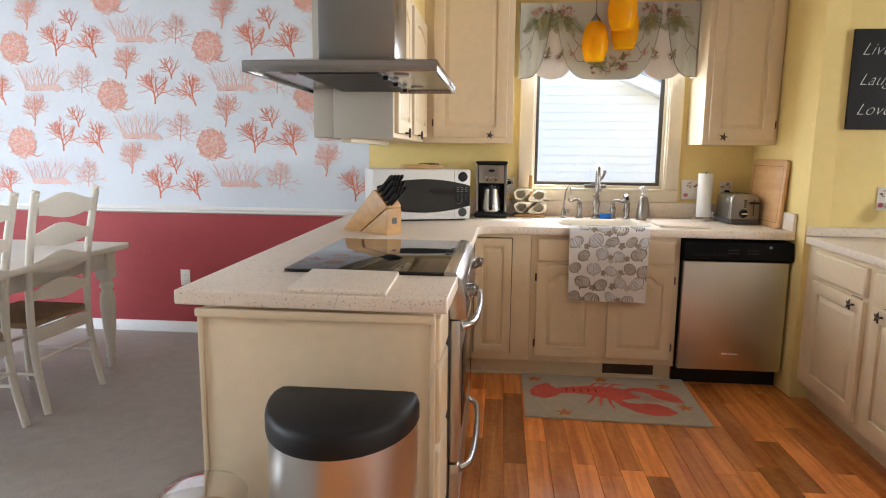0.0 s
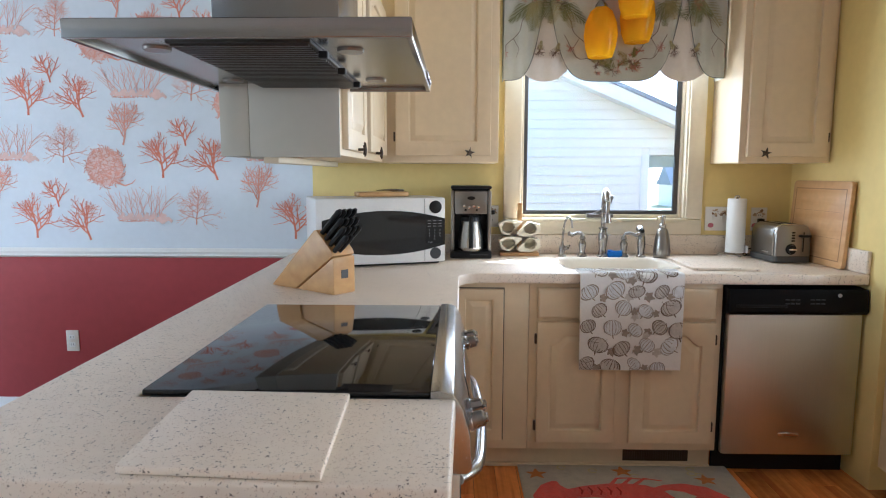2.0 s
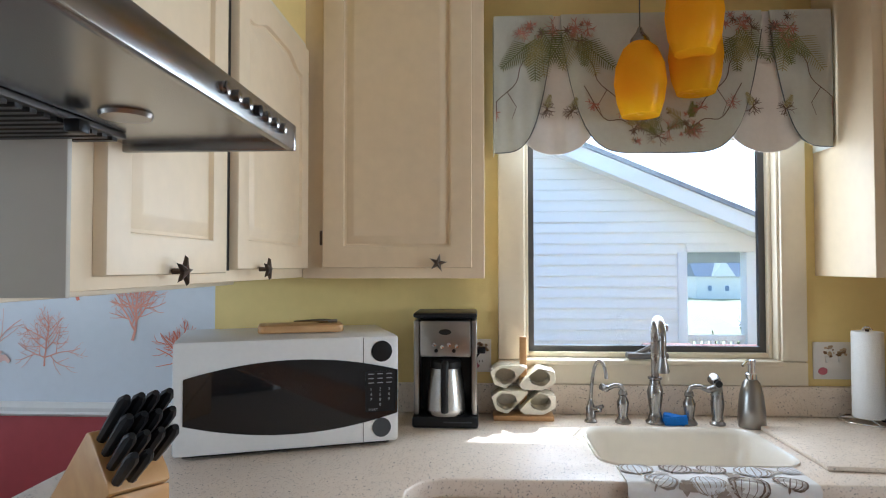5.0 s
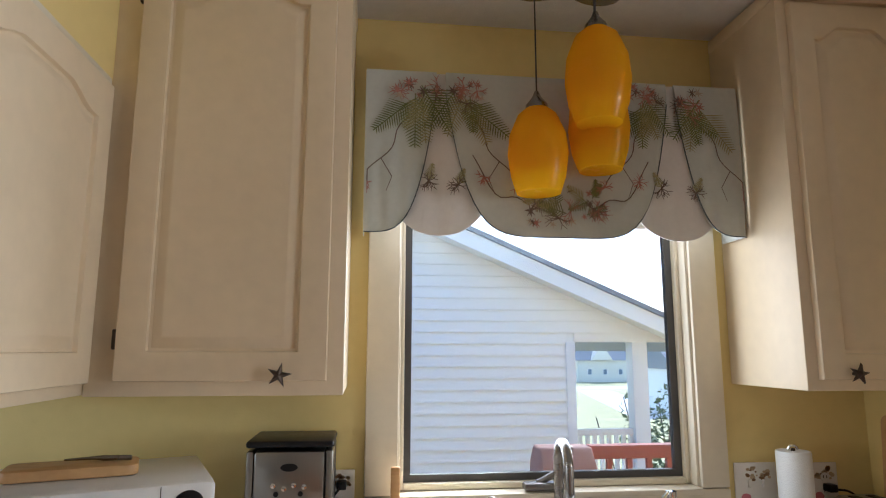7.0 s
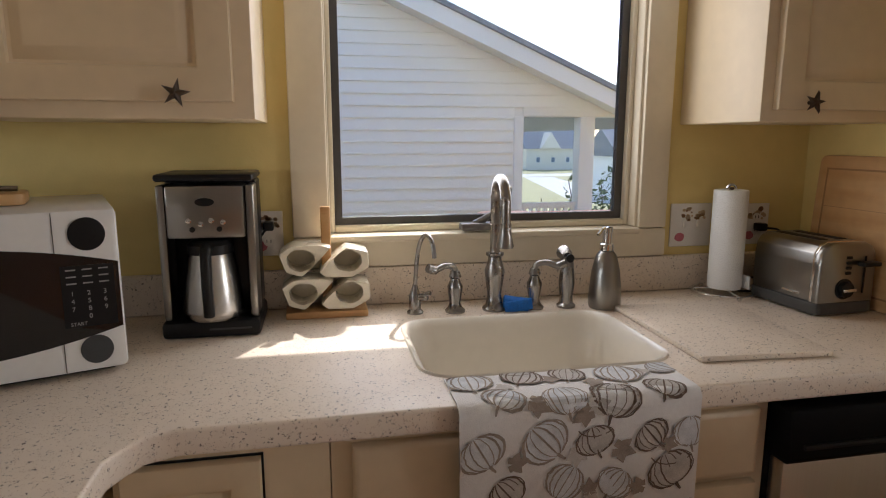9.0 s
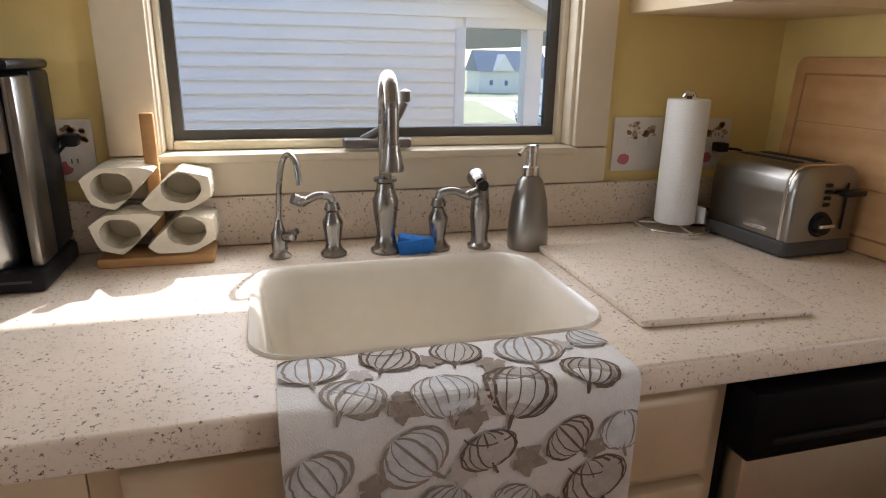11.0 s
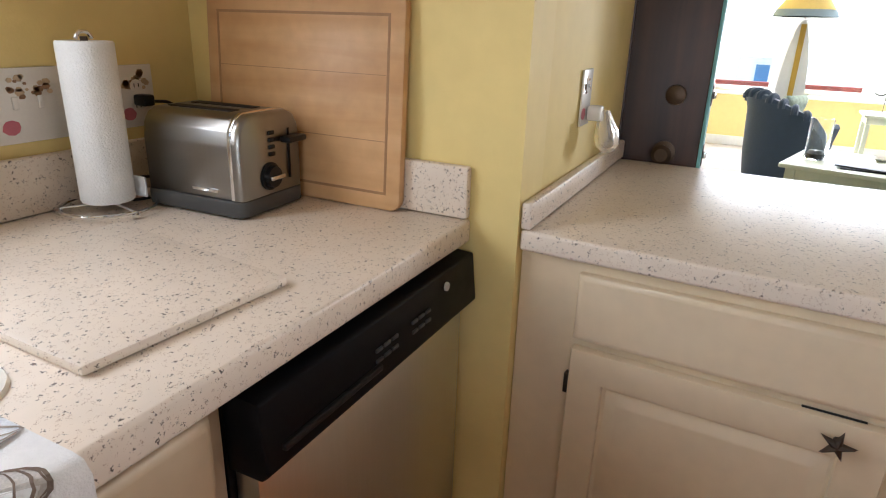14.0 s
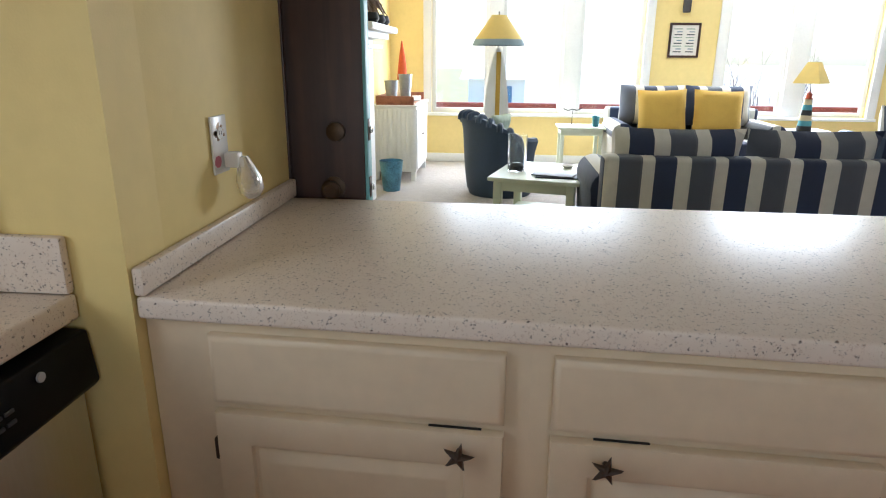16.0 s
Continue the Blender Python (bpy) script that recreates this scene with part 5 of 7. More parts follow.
TINT = [mat("pale_grey_print", (0.72, 0.73, 0.75), 0.9, var=0.22, scale=60), mat("grey_brown_print", (0.35, 0.29, 0.24), 0.9, var=0.3, scale=60), mat("umber_print", (0.17, 0.12, 0.09), 0.9, var=0.25, scale=60), mat("mid_grey_wash", (0.58, 0.54, 0.50), 0.9, var=0.25, scale=60)]


def vine_leaf(x, y, r, turn):
    """A lobed leaf of five broad strokes."""
    return [[(x, y, r * 0.10), (x + r * 0.5 * q * math.cos(b), y + r * 0.5 * q * math.sin(b), r * 0.62), (x + r * q * math.cos(b), y + r * q * math.sin(b), r * 0.06)] for b, q in ((turn, 1.0), (turn + 1.0, 0.85), (turn - 1.0, 0.85), (turn + 2.1, 0.6), (turn - 2.1, 0.6))]


rp = random.Random(11)
spots = []
for row in range(7):
    for col in range(5):
        x = 0.040 + 0.098 * col + (0.049 if row % 2 else 0) + rp.uniform(-0.012, 0.012)
        y = 0.030 + 0.082 * row + rp.uniform(-0.010, 0.010)
        if x < 0.425:
            spots.append((x, y, rp.uniform(0.034, 0.047), rp.uniform(0.68, 0.88), rp.uniform(-0.9, 0.9), (row * 3 + col * 5 + row // 2) % 4))
for x, y, r, q, a, k in spots:
    flat_print("pumpkin_wash", pumpkin_body(x, y, r, q, a), TINT[(0, 3, 3, 0)[k]], towel_print(0.0022), tw, out=-1.0)
    flat_print("pumpkin_print", pumpkin(x, y, r, q, a, rp), TINT[(1, 2, 2, 1)[k]], towel_print(0.0027), tw, out=-1.0)
    if k in (0, 1, 3):
        side = 1 if x < 0.24 else -1
        flat_print("leaf_print", vine_leaf(x + side * r * 1.25, y + r * 0.55, rp.uniform(0.022, 0.032), rp.uniform(0, 6.2)), TINT[1 if k else 3], towel_print(0.0024), tw, out=-1.0)
    if k == 1:
        flat_print("tendril_print", [[(x + r * 0.9 * math.cos(b), y - r * 0.7 + r * 0.5 * math.sin(b), 0.0022) for b in [0.4 + 0.35 * j for j in range(8)]]], TINT[2], towel_print(0.0030), tw, out=-1.0)

# ---- valance over the window ----
VAL = mat("pale_valance_cotton", (0.60, 0.62, 0.57), 0.9, var=0.05, scale=8, bump=0.3, bscale=500)
LIN = mat("white_valance_lining", (0.80, 0.76, 0.72), 0.9, var=0.04, scale=8, bump=0.3, bscale=400)
va = thing("valance", (0.92, 4.5, 2.0), "pale box-pleated valance printed with ferns and corals", "curtain")
VT = 2.246


def val_front(x, z, out=0.0):
    return (x, 4.492 - 0.016 * (VT - z) / 0.44 * math.cos((x - 0.93) * 3) - out, z)


def swag(x0, x1, bottom, nu=30, nv=16, out=0.0):
    def f(u, v):
        x = x0 + (x1 - x0) * u
        return val_front(x, VT + (bottom(u) - VT) * v, out + 0.006 * math.sin(v * 3.14) + 0.0025 * math.sin(u * 23) * v)
    return f


def eased(u):
    """Closer steps towards both ends of a swag, where its hem turns steep."""
    return 0.5 - 0.5 * math.cos(math.pi * u)


def bot_c(u):
    return 1.782 + 0.40 * abs(2 * u - 1) ** 5.5


def bot_l(u):
    return 1.790 + 0.40 * u ** 4.0


def bot_r(u):
    return 1.800 + 0.39 * (1 - u) ** 4.0


SWAGS = ((bot_c, 0.608, 1.250, 0.012), (bot_l, 0.390, 0.582, 0.010), (bot_r, 1.276, 1.470, 0.010))
for f, a, b, lift in SWAGS:
    g = swag(a, b, f, out=lift)
    sheet("swag" if f is bot_c else "side_swag", lambda u, v: g(eased(u), v), 56, 16, VAL, va, "", 0.004)
for c, a, b in ((0.595, 0.445, 0.735), (1.263, 1.120, 1.420)):
    sheet("pleat", swag(a, b, lambda u: 1.784 + 0.10 * abs(2 * u - 1) ** 2.4), 24, 12, LIN, va, "white lining in the pleat", 0.004)
for x in (0.388, 1.4705):
    part("return", box(x, x + 0.003, 4.49, BACK - 0.023, 1.80, VT, 0.001), VAL, va)
part("top_board", box(0.392, 1.470, 4.497, BACK - 0.023, VT - 0.02, VT - 0.002, 0.002), WHITE, va)
CORD = mat("dark_piping", (0.10, 0.12, 0.13), 0.8)
for f, a, b, lift in SWAGS:
    part("piping", tube([val_front(a + (b - a) * eased(k / 36), f(eased(k / 36)), 0.013) for k in range(37)], 0.0016, 6), CORD, va, "dark piping along the hem")
PRINT = [mat("fern_green_print", (0.17, 0.19, 0.07), 0.9, var=0.2, scale=50), mat("olive_print", (0.38, 0.34, 0.17), 0.9, var=0.2, scale=50), mat("coral_rose_print", (0.45, 0.20, 0.16), 0.9, var=0.2, scale=50), mat("twig_print", (0.16, 0.11, 0.09), 0.9), mat("sand_print", (0.52, 0.43, 0.32), 0.9, var=0.2, scale=50)]


def fern(x, z, a, length, n=17):
    out = [[(x + length * t * math.sin(a), z + length * t * math.cos(a), 0.003) for t in (0, 0.5, 1)]]
    for k in range(n):
        t = 0.1 + 0.88 * k / n
        for s in (-1, 1):
            b = a + s * 1.0
            l2 = length * 0.42 * (1 - t * 0.75)
            px, pz = x + length * t * math.sin(a), z + length * t * math.cos(a)
            out.append([(px, pz, 0.0022), (px + l2 * 0.5 * math.sin(b), pz + l2 * 0.5 * math.cos(b), 0.0032), (px + l2 * math.sin(b), pz + l2 * math.cos(b), 0.0008)])
    return out


def bloom(rr, x, z, r):
    return [[(x + r * q * math.cos(a), z + r * q * math.sin(a), r * 0.28 * (1.2 - q)) for q in (0, 0.5, 1)] for a in [rr.uniform(0, 0.5) + k * 0.9 for k in range(7)]]


def val_place(x, z):
    return val_front(x, z, 0.0205)


def held(strokes):
    """Keeps a print on the cloth."""
    return [[(max(0.396, min(1.464, x)), min(z, VT - 0.004), w) for x, z, w in s] for s in strokes]


def spray(rr, x, z, r, n=9):
    """Fine forked sprigs, like sea fan and berry twigs."""
    out = []
    for k in range(n):
        a = rr.uniform(0, 6.283)
        q = r * rr.uniform(0.6, 1.0)
        mx, mz = x + q * 0.5 * math.cos(a), z + q * 0.5 * math.sin(a)
        out.append([(x, z, 0.0026), (mx, mz, 0.0022), (x + q * math.cos(a + 0.25), z + q * math.sin(a + 0.25), 0.0012)])
        out.append([(mx, mz, 0.0020), (mx + q * 0.45 * math.cos(a - 0.6), mz + q * 0.45 * math.sin(a - 0.6), 0.0012)])
    return out


rv = random.Random(5)
for sx, lean in ((0.525, 0.40), (0.660, -0.40), (1.195, 0.40), (1.335, -0.40)):
    for k in range(5):
        a = math.pi + lean * (k - 1.6) * 0.9 + rv.uniform(-0.15, 0.15)
        flat_print("fern_print", held(fern(sx + rv.uniform(-0.03, 0.03), VT - 0.045 - 0.012 * k, a, rv.uniform(0.10, 0.16), 15)), PRINT[k % 2], val_place, va)
    for k in range(8):
        flat_print("bloom_print", held(bloom(rv, sx + rv.uniform(-0.06, 0.06), VT - 0.045 + rv.uniform(-0.03, 0.03), rv.uniform(0.009, 0.020))), PRINT[(2, 4, 3, 2)[k % 4]], val_place, va)
    for k in range(3):
        flat_print("sprig_print", held(spray(rv, sx + rv.uniform(-0.06, 0.06), VT - 0.07 + rv.uniform(-0.05, 0.03), 0.04)), PRINT[3 if k % 2 else 2], val_place, va)
    side = 1 if sx in (0.660, 1.335) else -1
    vine = [(sx + side * (0.01 + 0.13 * t + 0.012 * math.sin(t * 9)), VT - 0.13 - 0.19 * t, 0.0030) for t in [k / 12 for k in range(13)]]
    flat_print("twig_print", held([vine, [(vine[8][0], vine[8][1], 0.0026), (vine[8][0] - side * 0.03, vine[8][1] - 0.05, 0.0022), (vine[8][0] - side * 0.015, vine[8][1] - 0.09, 0.0016)]]), PRINT[3], val_place, va)
    flat_print("sprig_print", held(spray(rv, vine[-1][0], vine[-1][1], 0.035, 12)), PRINT[2], val_place, va)
for x, z in ((0.560, 1.93), (0.640, 1.92), (1.215, 1.93), (1.318, 1.92)):
    flat_print("sprig_print", held(spray(rv, x, z, 0.035, 12)), PRINT[3], val_place, va)
    flat_print("fern_print", held(fern(x, z, rv.uniform(-0.5, 0.5), 0.05, 10)), PRINT[1], val_place, va)
for k in range(14):
    flat_print("fern_print", fern(0.93 + rv.uniform(-0.10, 0.10), 1.87 + rv.uniform(-0.025, 0.05), rv.uniform(-2.2, 2.2), rv.uniform(0.05, 0.085), 10), PRINT[k % 2], val_place, va)
for k in range(18):
    flat_print("bloom_print", bloom(rv, 0.93 + rv.uniform(-0.11, 0.11), 1.865 + rv.uniform(-0.05, 0.05), rv.uniform(0.008, 0.018)), PRINT[(2, 4, 3)[k % 3]], val_place, va)
for k in range(6):
    flat_print("sprig_print", spray(rv, 0.93 + rv.uniform(-0.12, 0.12), 1.86 + rv.uniform(-0.05, 0.04), 0.045), PRINT[2 + k % 2], val_place, va)
for s in (-1, 1):
    flat_print("twig_print", [[(0.93 + s * (0.10 + 0.15 * t), 1.87 + 0.12 * t * t + 0.015 * math.sin(8 * t), 0.003) for t in [k / 10 for k in range(11)]]], PRINT[3], val_place, va)
    flat_print("sprig_print", spray(rv, 0.93 + s * 0.22, 1.945, 0.03, 12), PRINT[2], val_place, va)

# ---- pendant lamp cluster ----


def glowing_glass(name, base, *a, **k):
    """Coloured glass that passes the light behind it on, spread out."""
    m = mat(name, base, *a, **k)
    nt = m.node_tree
    tr = nt.nodes.new("ShaderNodeBsdfTranslucent")
    tr.inputs["Color"].default_value = (*base, 1)
    mx = nt.nodes.new("ShaderNodeMixShader")
    mx.inputs[0].default_value = 0.78
    nt.links.new(nt.nodes["Principled BSDF"].outputs[0], mx.inputs[1])
    nt.links.new(tr.outputs[0], mx.inputs[2])
    nt.links.new(mx.outputs[0], nt.nodes["Material Output"].inputs["Surface"])
    return m



AMBER = glowing_glass("amber_glass", (1.0, 0.74, 0.006), 0.26, var=0.04, scale=22, coat=0.3, bump=0.12, bscale=70)
pl = thing("pendant_lamp", (0.94, 4.37, H), "three amber glass pendants hung from one nickel canopy", "pendant lamp")
tri = []
for a in range(0, 360, 10):
    r = 0.105 + 0.045 * math.cos(radians(3 * a))
    tri.append((0.935 + 1.15 * r * math.cos(radians(a + 150)), 4.34 + r * math.sin(radians(a + 150))))
part("canopy", prism(tri, H - 0.026, H - 0.001, "z", 0.006), NICKEL, pl, "nickel canopy")
for x, y, zt, zb, rad in ((0.838, 4.38, 2.128, 1.882, 0.079), (0.977, 4.30, 2.322, 2.047, 0.084), (1.014, 4.40, 2.228, 1.955, 0.082)):
    hgt = zt - zb
    prof = [(0.052, 0), (0.057, 0), (rad * 0.90, hgt * 0.18), (rad, hgt * 0.42), (rad * 0.93, hgt * 0.64), (rad * 0.66, hgt * 0.85), (0.030, hgt * 0.93), (0.026, hgt * 0.93), (rad * 0.64, hgt * 0.84), (rad * 0.90, hgt * 0.63), (rad * 0.97, hgt * 0.42), (rad * 0.86, hgt * 0.18), (0.052, 0)]
    sh = lathe(prof[:-1], 32, (x, y, zb))
    shade = part("shade", sh, AMBER, pl, "amber glass shade")
    part("cap", lathe([(0, 0), (0.031, 0), (0.029, 0.012), (0.012, 0.034), (0.006, 0.050), (0, 0.05)], 20, (x, y, zb + hgt * 0.925)), NICKEL, shade)
    part("cord", tube([(x, y, zb + hgt + 0.02), (x, y, H - 0.02)], 0.0022, 6), DGREY, pl)
    part("bulb", lathe([(0, 0), (0.018, 0.012), (0.022, 0.03), (0.012, 0.06), (0, 0.062)], 14, (x, y, zb + hgt * 0.62)), FROST, shade)

# ---- sign ----
sg = thing("wall_sign", (2.3, STUB - 0.01, 1.7), "black wall plaque with white script words", "sign")
part("board", box(2.050, 2.560, STUB - 0.022, STUB - 0.001, 1.459, 1.956, 0.003), mat("black_painted_wood", (0.014, 0.016, 0.019), 0.6, var=0.15, scale=12, bump=0.1), sg)
SCRIPT = mat("white_script_paint", (0.75, 0.75, 0.73), 0.7)
for text, z in (("Live", 1.828), ("Laugh", 1.680), ("Love", 1.532)):
    fd = bpy.data.curves.new("script", "FONT")
    fd.body, fd.size, fd.shear, fd.extrude, fd.offset = text, 0.085, 0.5, 0.0006, -0.0022
    tmp = bpy.data.objects.new("script", fd)
    scene.collection.objects.link(tmp)
    dg = bpy.context.evaluated_depsgraph_get()
    me = bpy.data.meshes.new_from_object(tmp.evaluated_get(dg))
    bpy.data.objects.remove(tmp)
    bmt = bmesh.new()
    bmt.from_mesh(me)
    part("lettering", moved(bmt, pose(2.085, STUB - 0.0232, z, 90, 0, 0)), SCRIPT, sg, "white script lettering", 0)

# ---- rug ----
rug = thing("lobster_rug", (0.9, 3.7, 0), "grey hooked rug with a red lobster and starfish", "rug")
RUGM = mat("grey_hooked_wool", (0.52, 0.46, 0.37), 0.95, var=0.2, scale=30, bump=0.9, bscale=350, sheen=0.3)
RUGR = mat("red_hooked_wool", (0.74, 0.065, 0.04), 0.95, var=0.22, scale=40, bump=0.9, bscale=350, sheen=0.3)
RUGO = mat("orange_hooked_wool", (0.60, 0.22, 0.07), 0.95, var=0.2, scale=40, bump=0.9, bscale=350)
RUGC = mat("cream_hooked_wool", (0.60, 0.52, 0.30), 0.95, var=0.2, scale=40, bump=0.9, bscale=350)
part("rug_base", prism([(0.441, 3.403), (1.360, 3.382), (1.382, 4.035), (0.440, 4.046)], 0.0, 0.011, "z", 0.004), RUGM, rug)


def rug_at(x, y):
    """Places on the rug are given as they lie on the floor."""
    return (x, y, 0.0118)


body = [[(0.500, 3.79, 0.10), (0.530, 3.775, 0.21), (0.575, 3.755, 0.23), (0.615, 3.76, 0.15), (0.640, 3.765, 0.075), (0.72, 3.785, 0.095), (0.80, 3.79, 0.125), (0.87, 3.775, 0.165), (0.94, 3.755, 0.185), (1.00, 3.735, 0.15), (1.04, 3.72, 0.07), (1.07, 3.71, 0.02)]]
claws = [[(0.98, 3.79, 0.04), (1.05, 3.825, 0.045), (1.12, 3.825, 0.075), (1.19, 3.79, 0.105), (1.25, 3.725, 0.085), (1.288, 3.665, 0.02)], [(0.93, 3.68, 0.04), (0.97, 3.61, 0.06), (1.04, 3.565, 0.12), (1.12, 3.54, 0.145), (1.18, 3.525, 0.10), (1.225, 3.525, 0.02)]]
pincers = [[(1.15, 3.75, 0.03), (1.20, 3.705, 0.04), (1.262, 3.66, 0.012)], [(1.07, 3.615, 0.03), (1.13, 3.615, 0.04), (1.205, 3.575, 0.012)]]
legs = [[(0.83 + 0.04 * k, 3.71, 0.020), (0.80 + 0.05 * k, 3.635 - 0.01 * k, 0.016), (0.78 + 0.065 * k, 3.60 - 0.03 * k, 0.008)] for k in range(3)] + [[(0.82 + 0.05 * k, 3.84, 0.018), (0.86 + 0.06 * k, 3.90, 0.015), (0.93 + 0.06 * k, 3.905 - 0.012 * k, 0.008)] for k in range(3)]
feelers = [[(1.05, 3.735, 0.010), (1.12, 3.715, 0.009), (1.19, 3.655, 0.006)], [(1.04, 3.705, 0.010), (1.09, 3.685, 0.009), (1.15, 3.665, 0.006)]]
flat_print("lobster_body", body, RUGR, rug_at, rug, "red lobster motif")
for name, strokes in (("claw", claws), ("pincer", pincers), ("leg", legs), ("feeler", feelers)):
    for k, stroke in enumerate(strokes):
        flat_print(name, [stroke], RUGR, lambda x, y: (x, y, 0.0120 + 0.0001 * k), rug)
DARKRED = mat("dark_red_wool", (0.42, 0.03, 0.025), 0.95, var=0.2, scale=40)
for x in (0.68, 0.72, 0.76, 0.80, 0.84):
    flat_print("tail_band", [[(x, 3.755, 0.006), (x + 0.010, 3.785, 0.009), (x, 3.82, 0.006)]], DARKRED, lambda a, b: (a, b, 0.0128), rug, "dark red tail band")
for cxr, cyr in ((0.515, 3.935), (0.645, 3.465), (1.245, 3.895), (1.282, 3.595), (0.90, 3.965)):
    flat_print("starfish", [[(cxr, cyr, 0.036), (cxr + 0.024 * math.cos(a), cyr + 0.024 * math.sin(a), 0.022), (cxr + 0.048 * math.cos(a), cyr + 0.048 * math.sin(a), 0.004)] for a in [0.3 + 1.2566 * k for k in range(5)]], RUGO, rug_at, rug, "orange starfish motif")
rr2 = random.Random(9)
for k in range(12):
    cxr, cyr = rr2.uniform(0.50, 1.30), rr2.choice((rr2.uniform(3.42, 3.48), rr2.uniform(3.92, 4.0)))
    flat_print("shell", [[(cxr + 0.018 * math.cos(a), cyr + 0.018 * math.sin(a), 0.009) for a in [0.5 * j for j in range(12)]]], RUGC, rug_at, rug)

# ---- bins by the peninsula ----
bn = thing("step_bin", (-0.10, 1.80, 0), "half-round stainless step bin with a black lid", "trash can")


def half_round(s, z, x0=-0.315, x1=0.088, yb=2.002, depth=0.262):
    cxm, hw = (x0 + x1) / 2, (x1 - x0) / 2 * s
    pts = [(cxm + hw * math.cos(radians(a)), yb - 0.03 + depth * s * math.sin(radians(a)), z) for a in range(180, 361, 9)]
    return pts + [(cxm + hw * 0.96, yb - 0.004, z), (cxm + hw * 0.85, yb, z), (cxm - hw * 0.85, yb, z), (cxm - hw * 0.96, yb - 0.004, z)]


part("body", loft([half_round(0.985, 0.03), half_round(0.985, 0.604)]), STEEL, bn, "brushed steel body")
part("foot", loft([half_round(1.0, 0.0), half_round(1.0, 0.0295)]), BLACK, bn)
part("lid", loft([half_round(1.005, 0.6045), half_round(1.01, 0.61), half_round(1.01, 0.648), half_round(0.99, 0.662), half_round(0.95, 0.668)]), BLACKMATT, bn, "black plastic lid")
b2 = thing("small_bin", (-0.52, 1.945, 0), "small round stainless bin with a domed lid", "trash can")
part("body", lathe([(0, 0), (0.118, 0), (0.118, 0.335), (0, 0.337)], 32, (-0.52, 1.945, 0.002)), STEEL, b2)
part("lid", lathe([(0.122, 0), (0.122, 0.02), (0.105, 0.038), (0.06, 0.052), (0, 0.056)], 32, (-0.52, 1.945, 0.3395)), CHROME, b2, "shiny domed lid")

# ---- dining table and chairs ----
DW = mat("white_painted_wood", (0.74, 0.70, 0.62), 0.42, var=0.06, scale=6, bump=0.05, bscale=80)
SEAT = mat("woven_rush", (0.30, 0.20, 0.12), 0.85, var=0.3, scale=30, bump=0.8, bscale=150)
tb = thing("dining_table", (-2.6, 2.9, 0), "cream-painted farmhouse dining table with turned legs", "table")
part("tabletop", prism(round_rect(-3.10, -2.02, 1.85, 3.935, 0.03, 4), 0.728, 0.760, "z", 0.006), DW, tb)
part("apron", box(-3.02, -2.10, 1.93, 3.855, 0.625, 0.727, 0.003), DW, tb)
legp = [(0, 0), (0.022, 0), (0.026, 0.02), (0.022, 0.05), (0.028, 0.06), (0.028, 0.075), (0.024, 0.085), (0.036, 0.25), (0.045, 0.40), (0.040, 0.46), (0.028, 0.48), (0.040, 0.50), (0.040, 0.52), (0.030, 0.535), (0.038, 0.55), (0, 0.552)]
for x in (-2.99, -2.125):
    for y in (1.955, 3.83):
        lg = lathe(legp, 18, (x, y, 0.005))
        box(x - 0.042, x + 0.042, y - 0.042, y + 0.042, 0.555, 0.7275, 0.003, bm=lg)
        part("leg", lg, DW, tb)
tb.location += Vector((0.07, 0.03, 0))
ch = thing("dining_chair", (0, 0, 0), "cream-painted ladder-back dining chair with a rush seat", "chair", "chairs round the table")
# local: the back towards +x, width along y
for s in (-1, 1):
    y = 0.205 * s
    post = tube(curve_through([(0.055, y * 1.02, 0.0), (0.015, y, 0.22), (0.0, y, 0.44), (0.020, y * 1.02, 0.75), (0.085, y * 1.05, 1.075), (0.10, y * 1.06, 1.10)], 5), 0.019, 10)
    part("back_post", post, DW, ch)
    part("front_leg", lathe([(0, 0), (0.016, 0), (0.020, 0.05), (0.018, 0.08), (0.022, 0.30), (0.024, 0.43), (0, 0.432)], 14, (-0.40, y * 1.05, 0.0)), DW, ch)
    part("stretcher", tube([(-0.40, y * 1.05, 0.20), (0.015, y, 0.20)], 0.010, 8), DW, ch)
part("stretcher", tube([(-0.40, -0.21, 0.26), (-0.40, 0.21, 0.26)], 0.010, 8), DW, ch)
part("stretcher", tube([(0.012, -0.205, 0.27), (0.012, 0.205, 0.27)], 0.010, 8), DW, ch)
part("rail", box(-0.012, 0.012, -0.19, 0.19, 0.36, 0.43, 0.004), DW, ch)
for z, x, hgt in ((0.60, 0.012, 0.075), (0.74, 0.022, 0.08), (0.88, 0.045, 0.085), (1.03, 0.078, 0.095)):
    low = [(-0.195 + 0.39 * k / 14, z - hgt / 2 + 0.012 * math.cos(6.283 * k / 14)) for k in range(15)]
    top = [(0.195 - 0.39 * k / 14, z + hgt / 2 - 0.020 * math.cos(6.283 * k / 14)) for k in range(15)]
    part("slat", prism([(a, b) for a, b in low + top], x - 0.008, x + 0.008, "x"), DW, ch)
part("seat", box(-0.42, 0.0, -0.215, 0.215, 0.432, 0.468, 0.014), SEAT, ch, "woven rush seat")
ch.matrix_basis = pose(-1.985, 3.365, 0.005, 0, 0, -1.5)
copy_thing(ch, pose(-1.985, 2.80, 0.005, 0, 0, 2))
copy_thing(ch, pose(-3.13, 2.80, 0.005, 0, 0, 180))
copy_thing(ch, pose(-3.13, 3.40, 0.005, 0, 0, 178))
ol = thing("wall_socket", (-1.965, BACK, 0.408), "white double wall socket above the carpet", "socket")
part("plate", box(-2.000, -1.930, BACK - 0.006, BACK - 0.0005, 0.350, 0.468, 0.002), PLATE, ol)
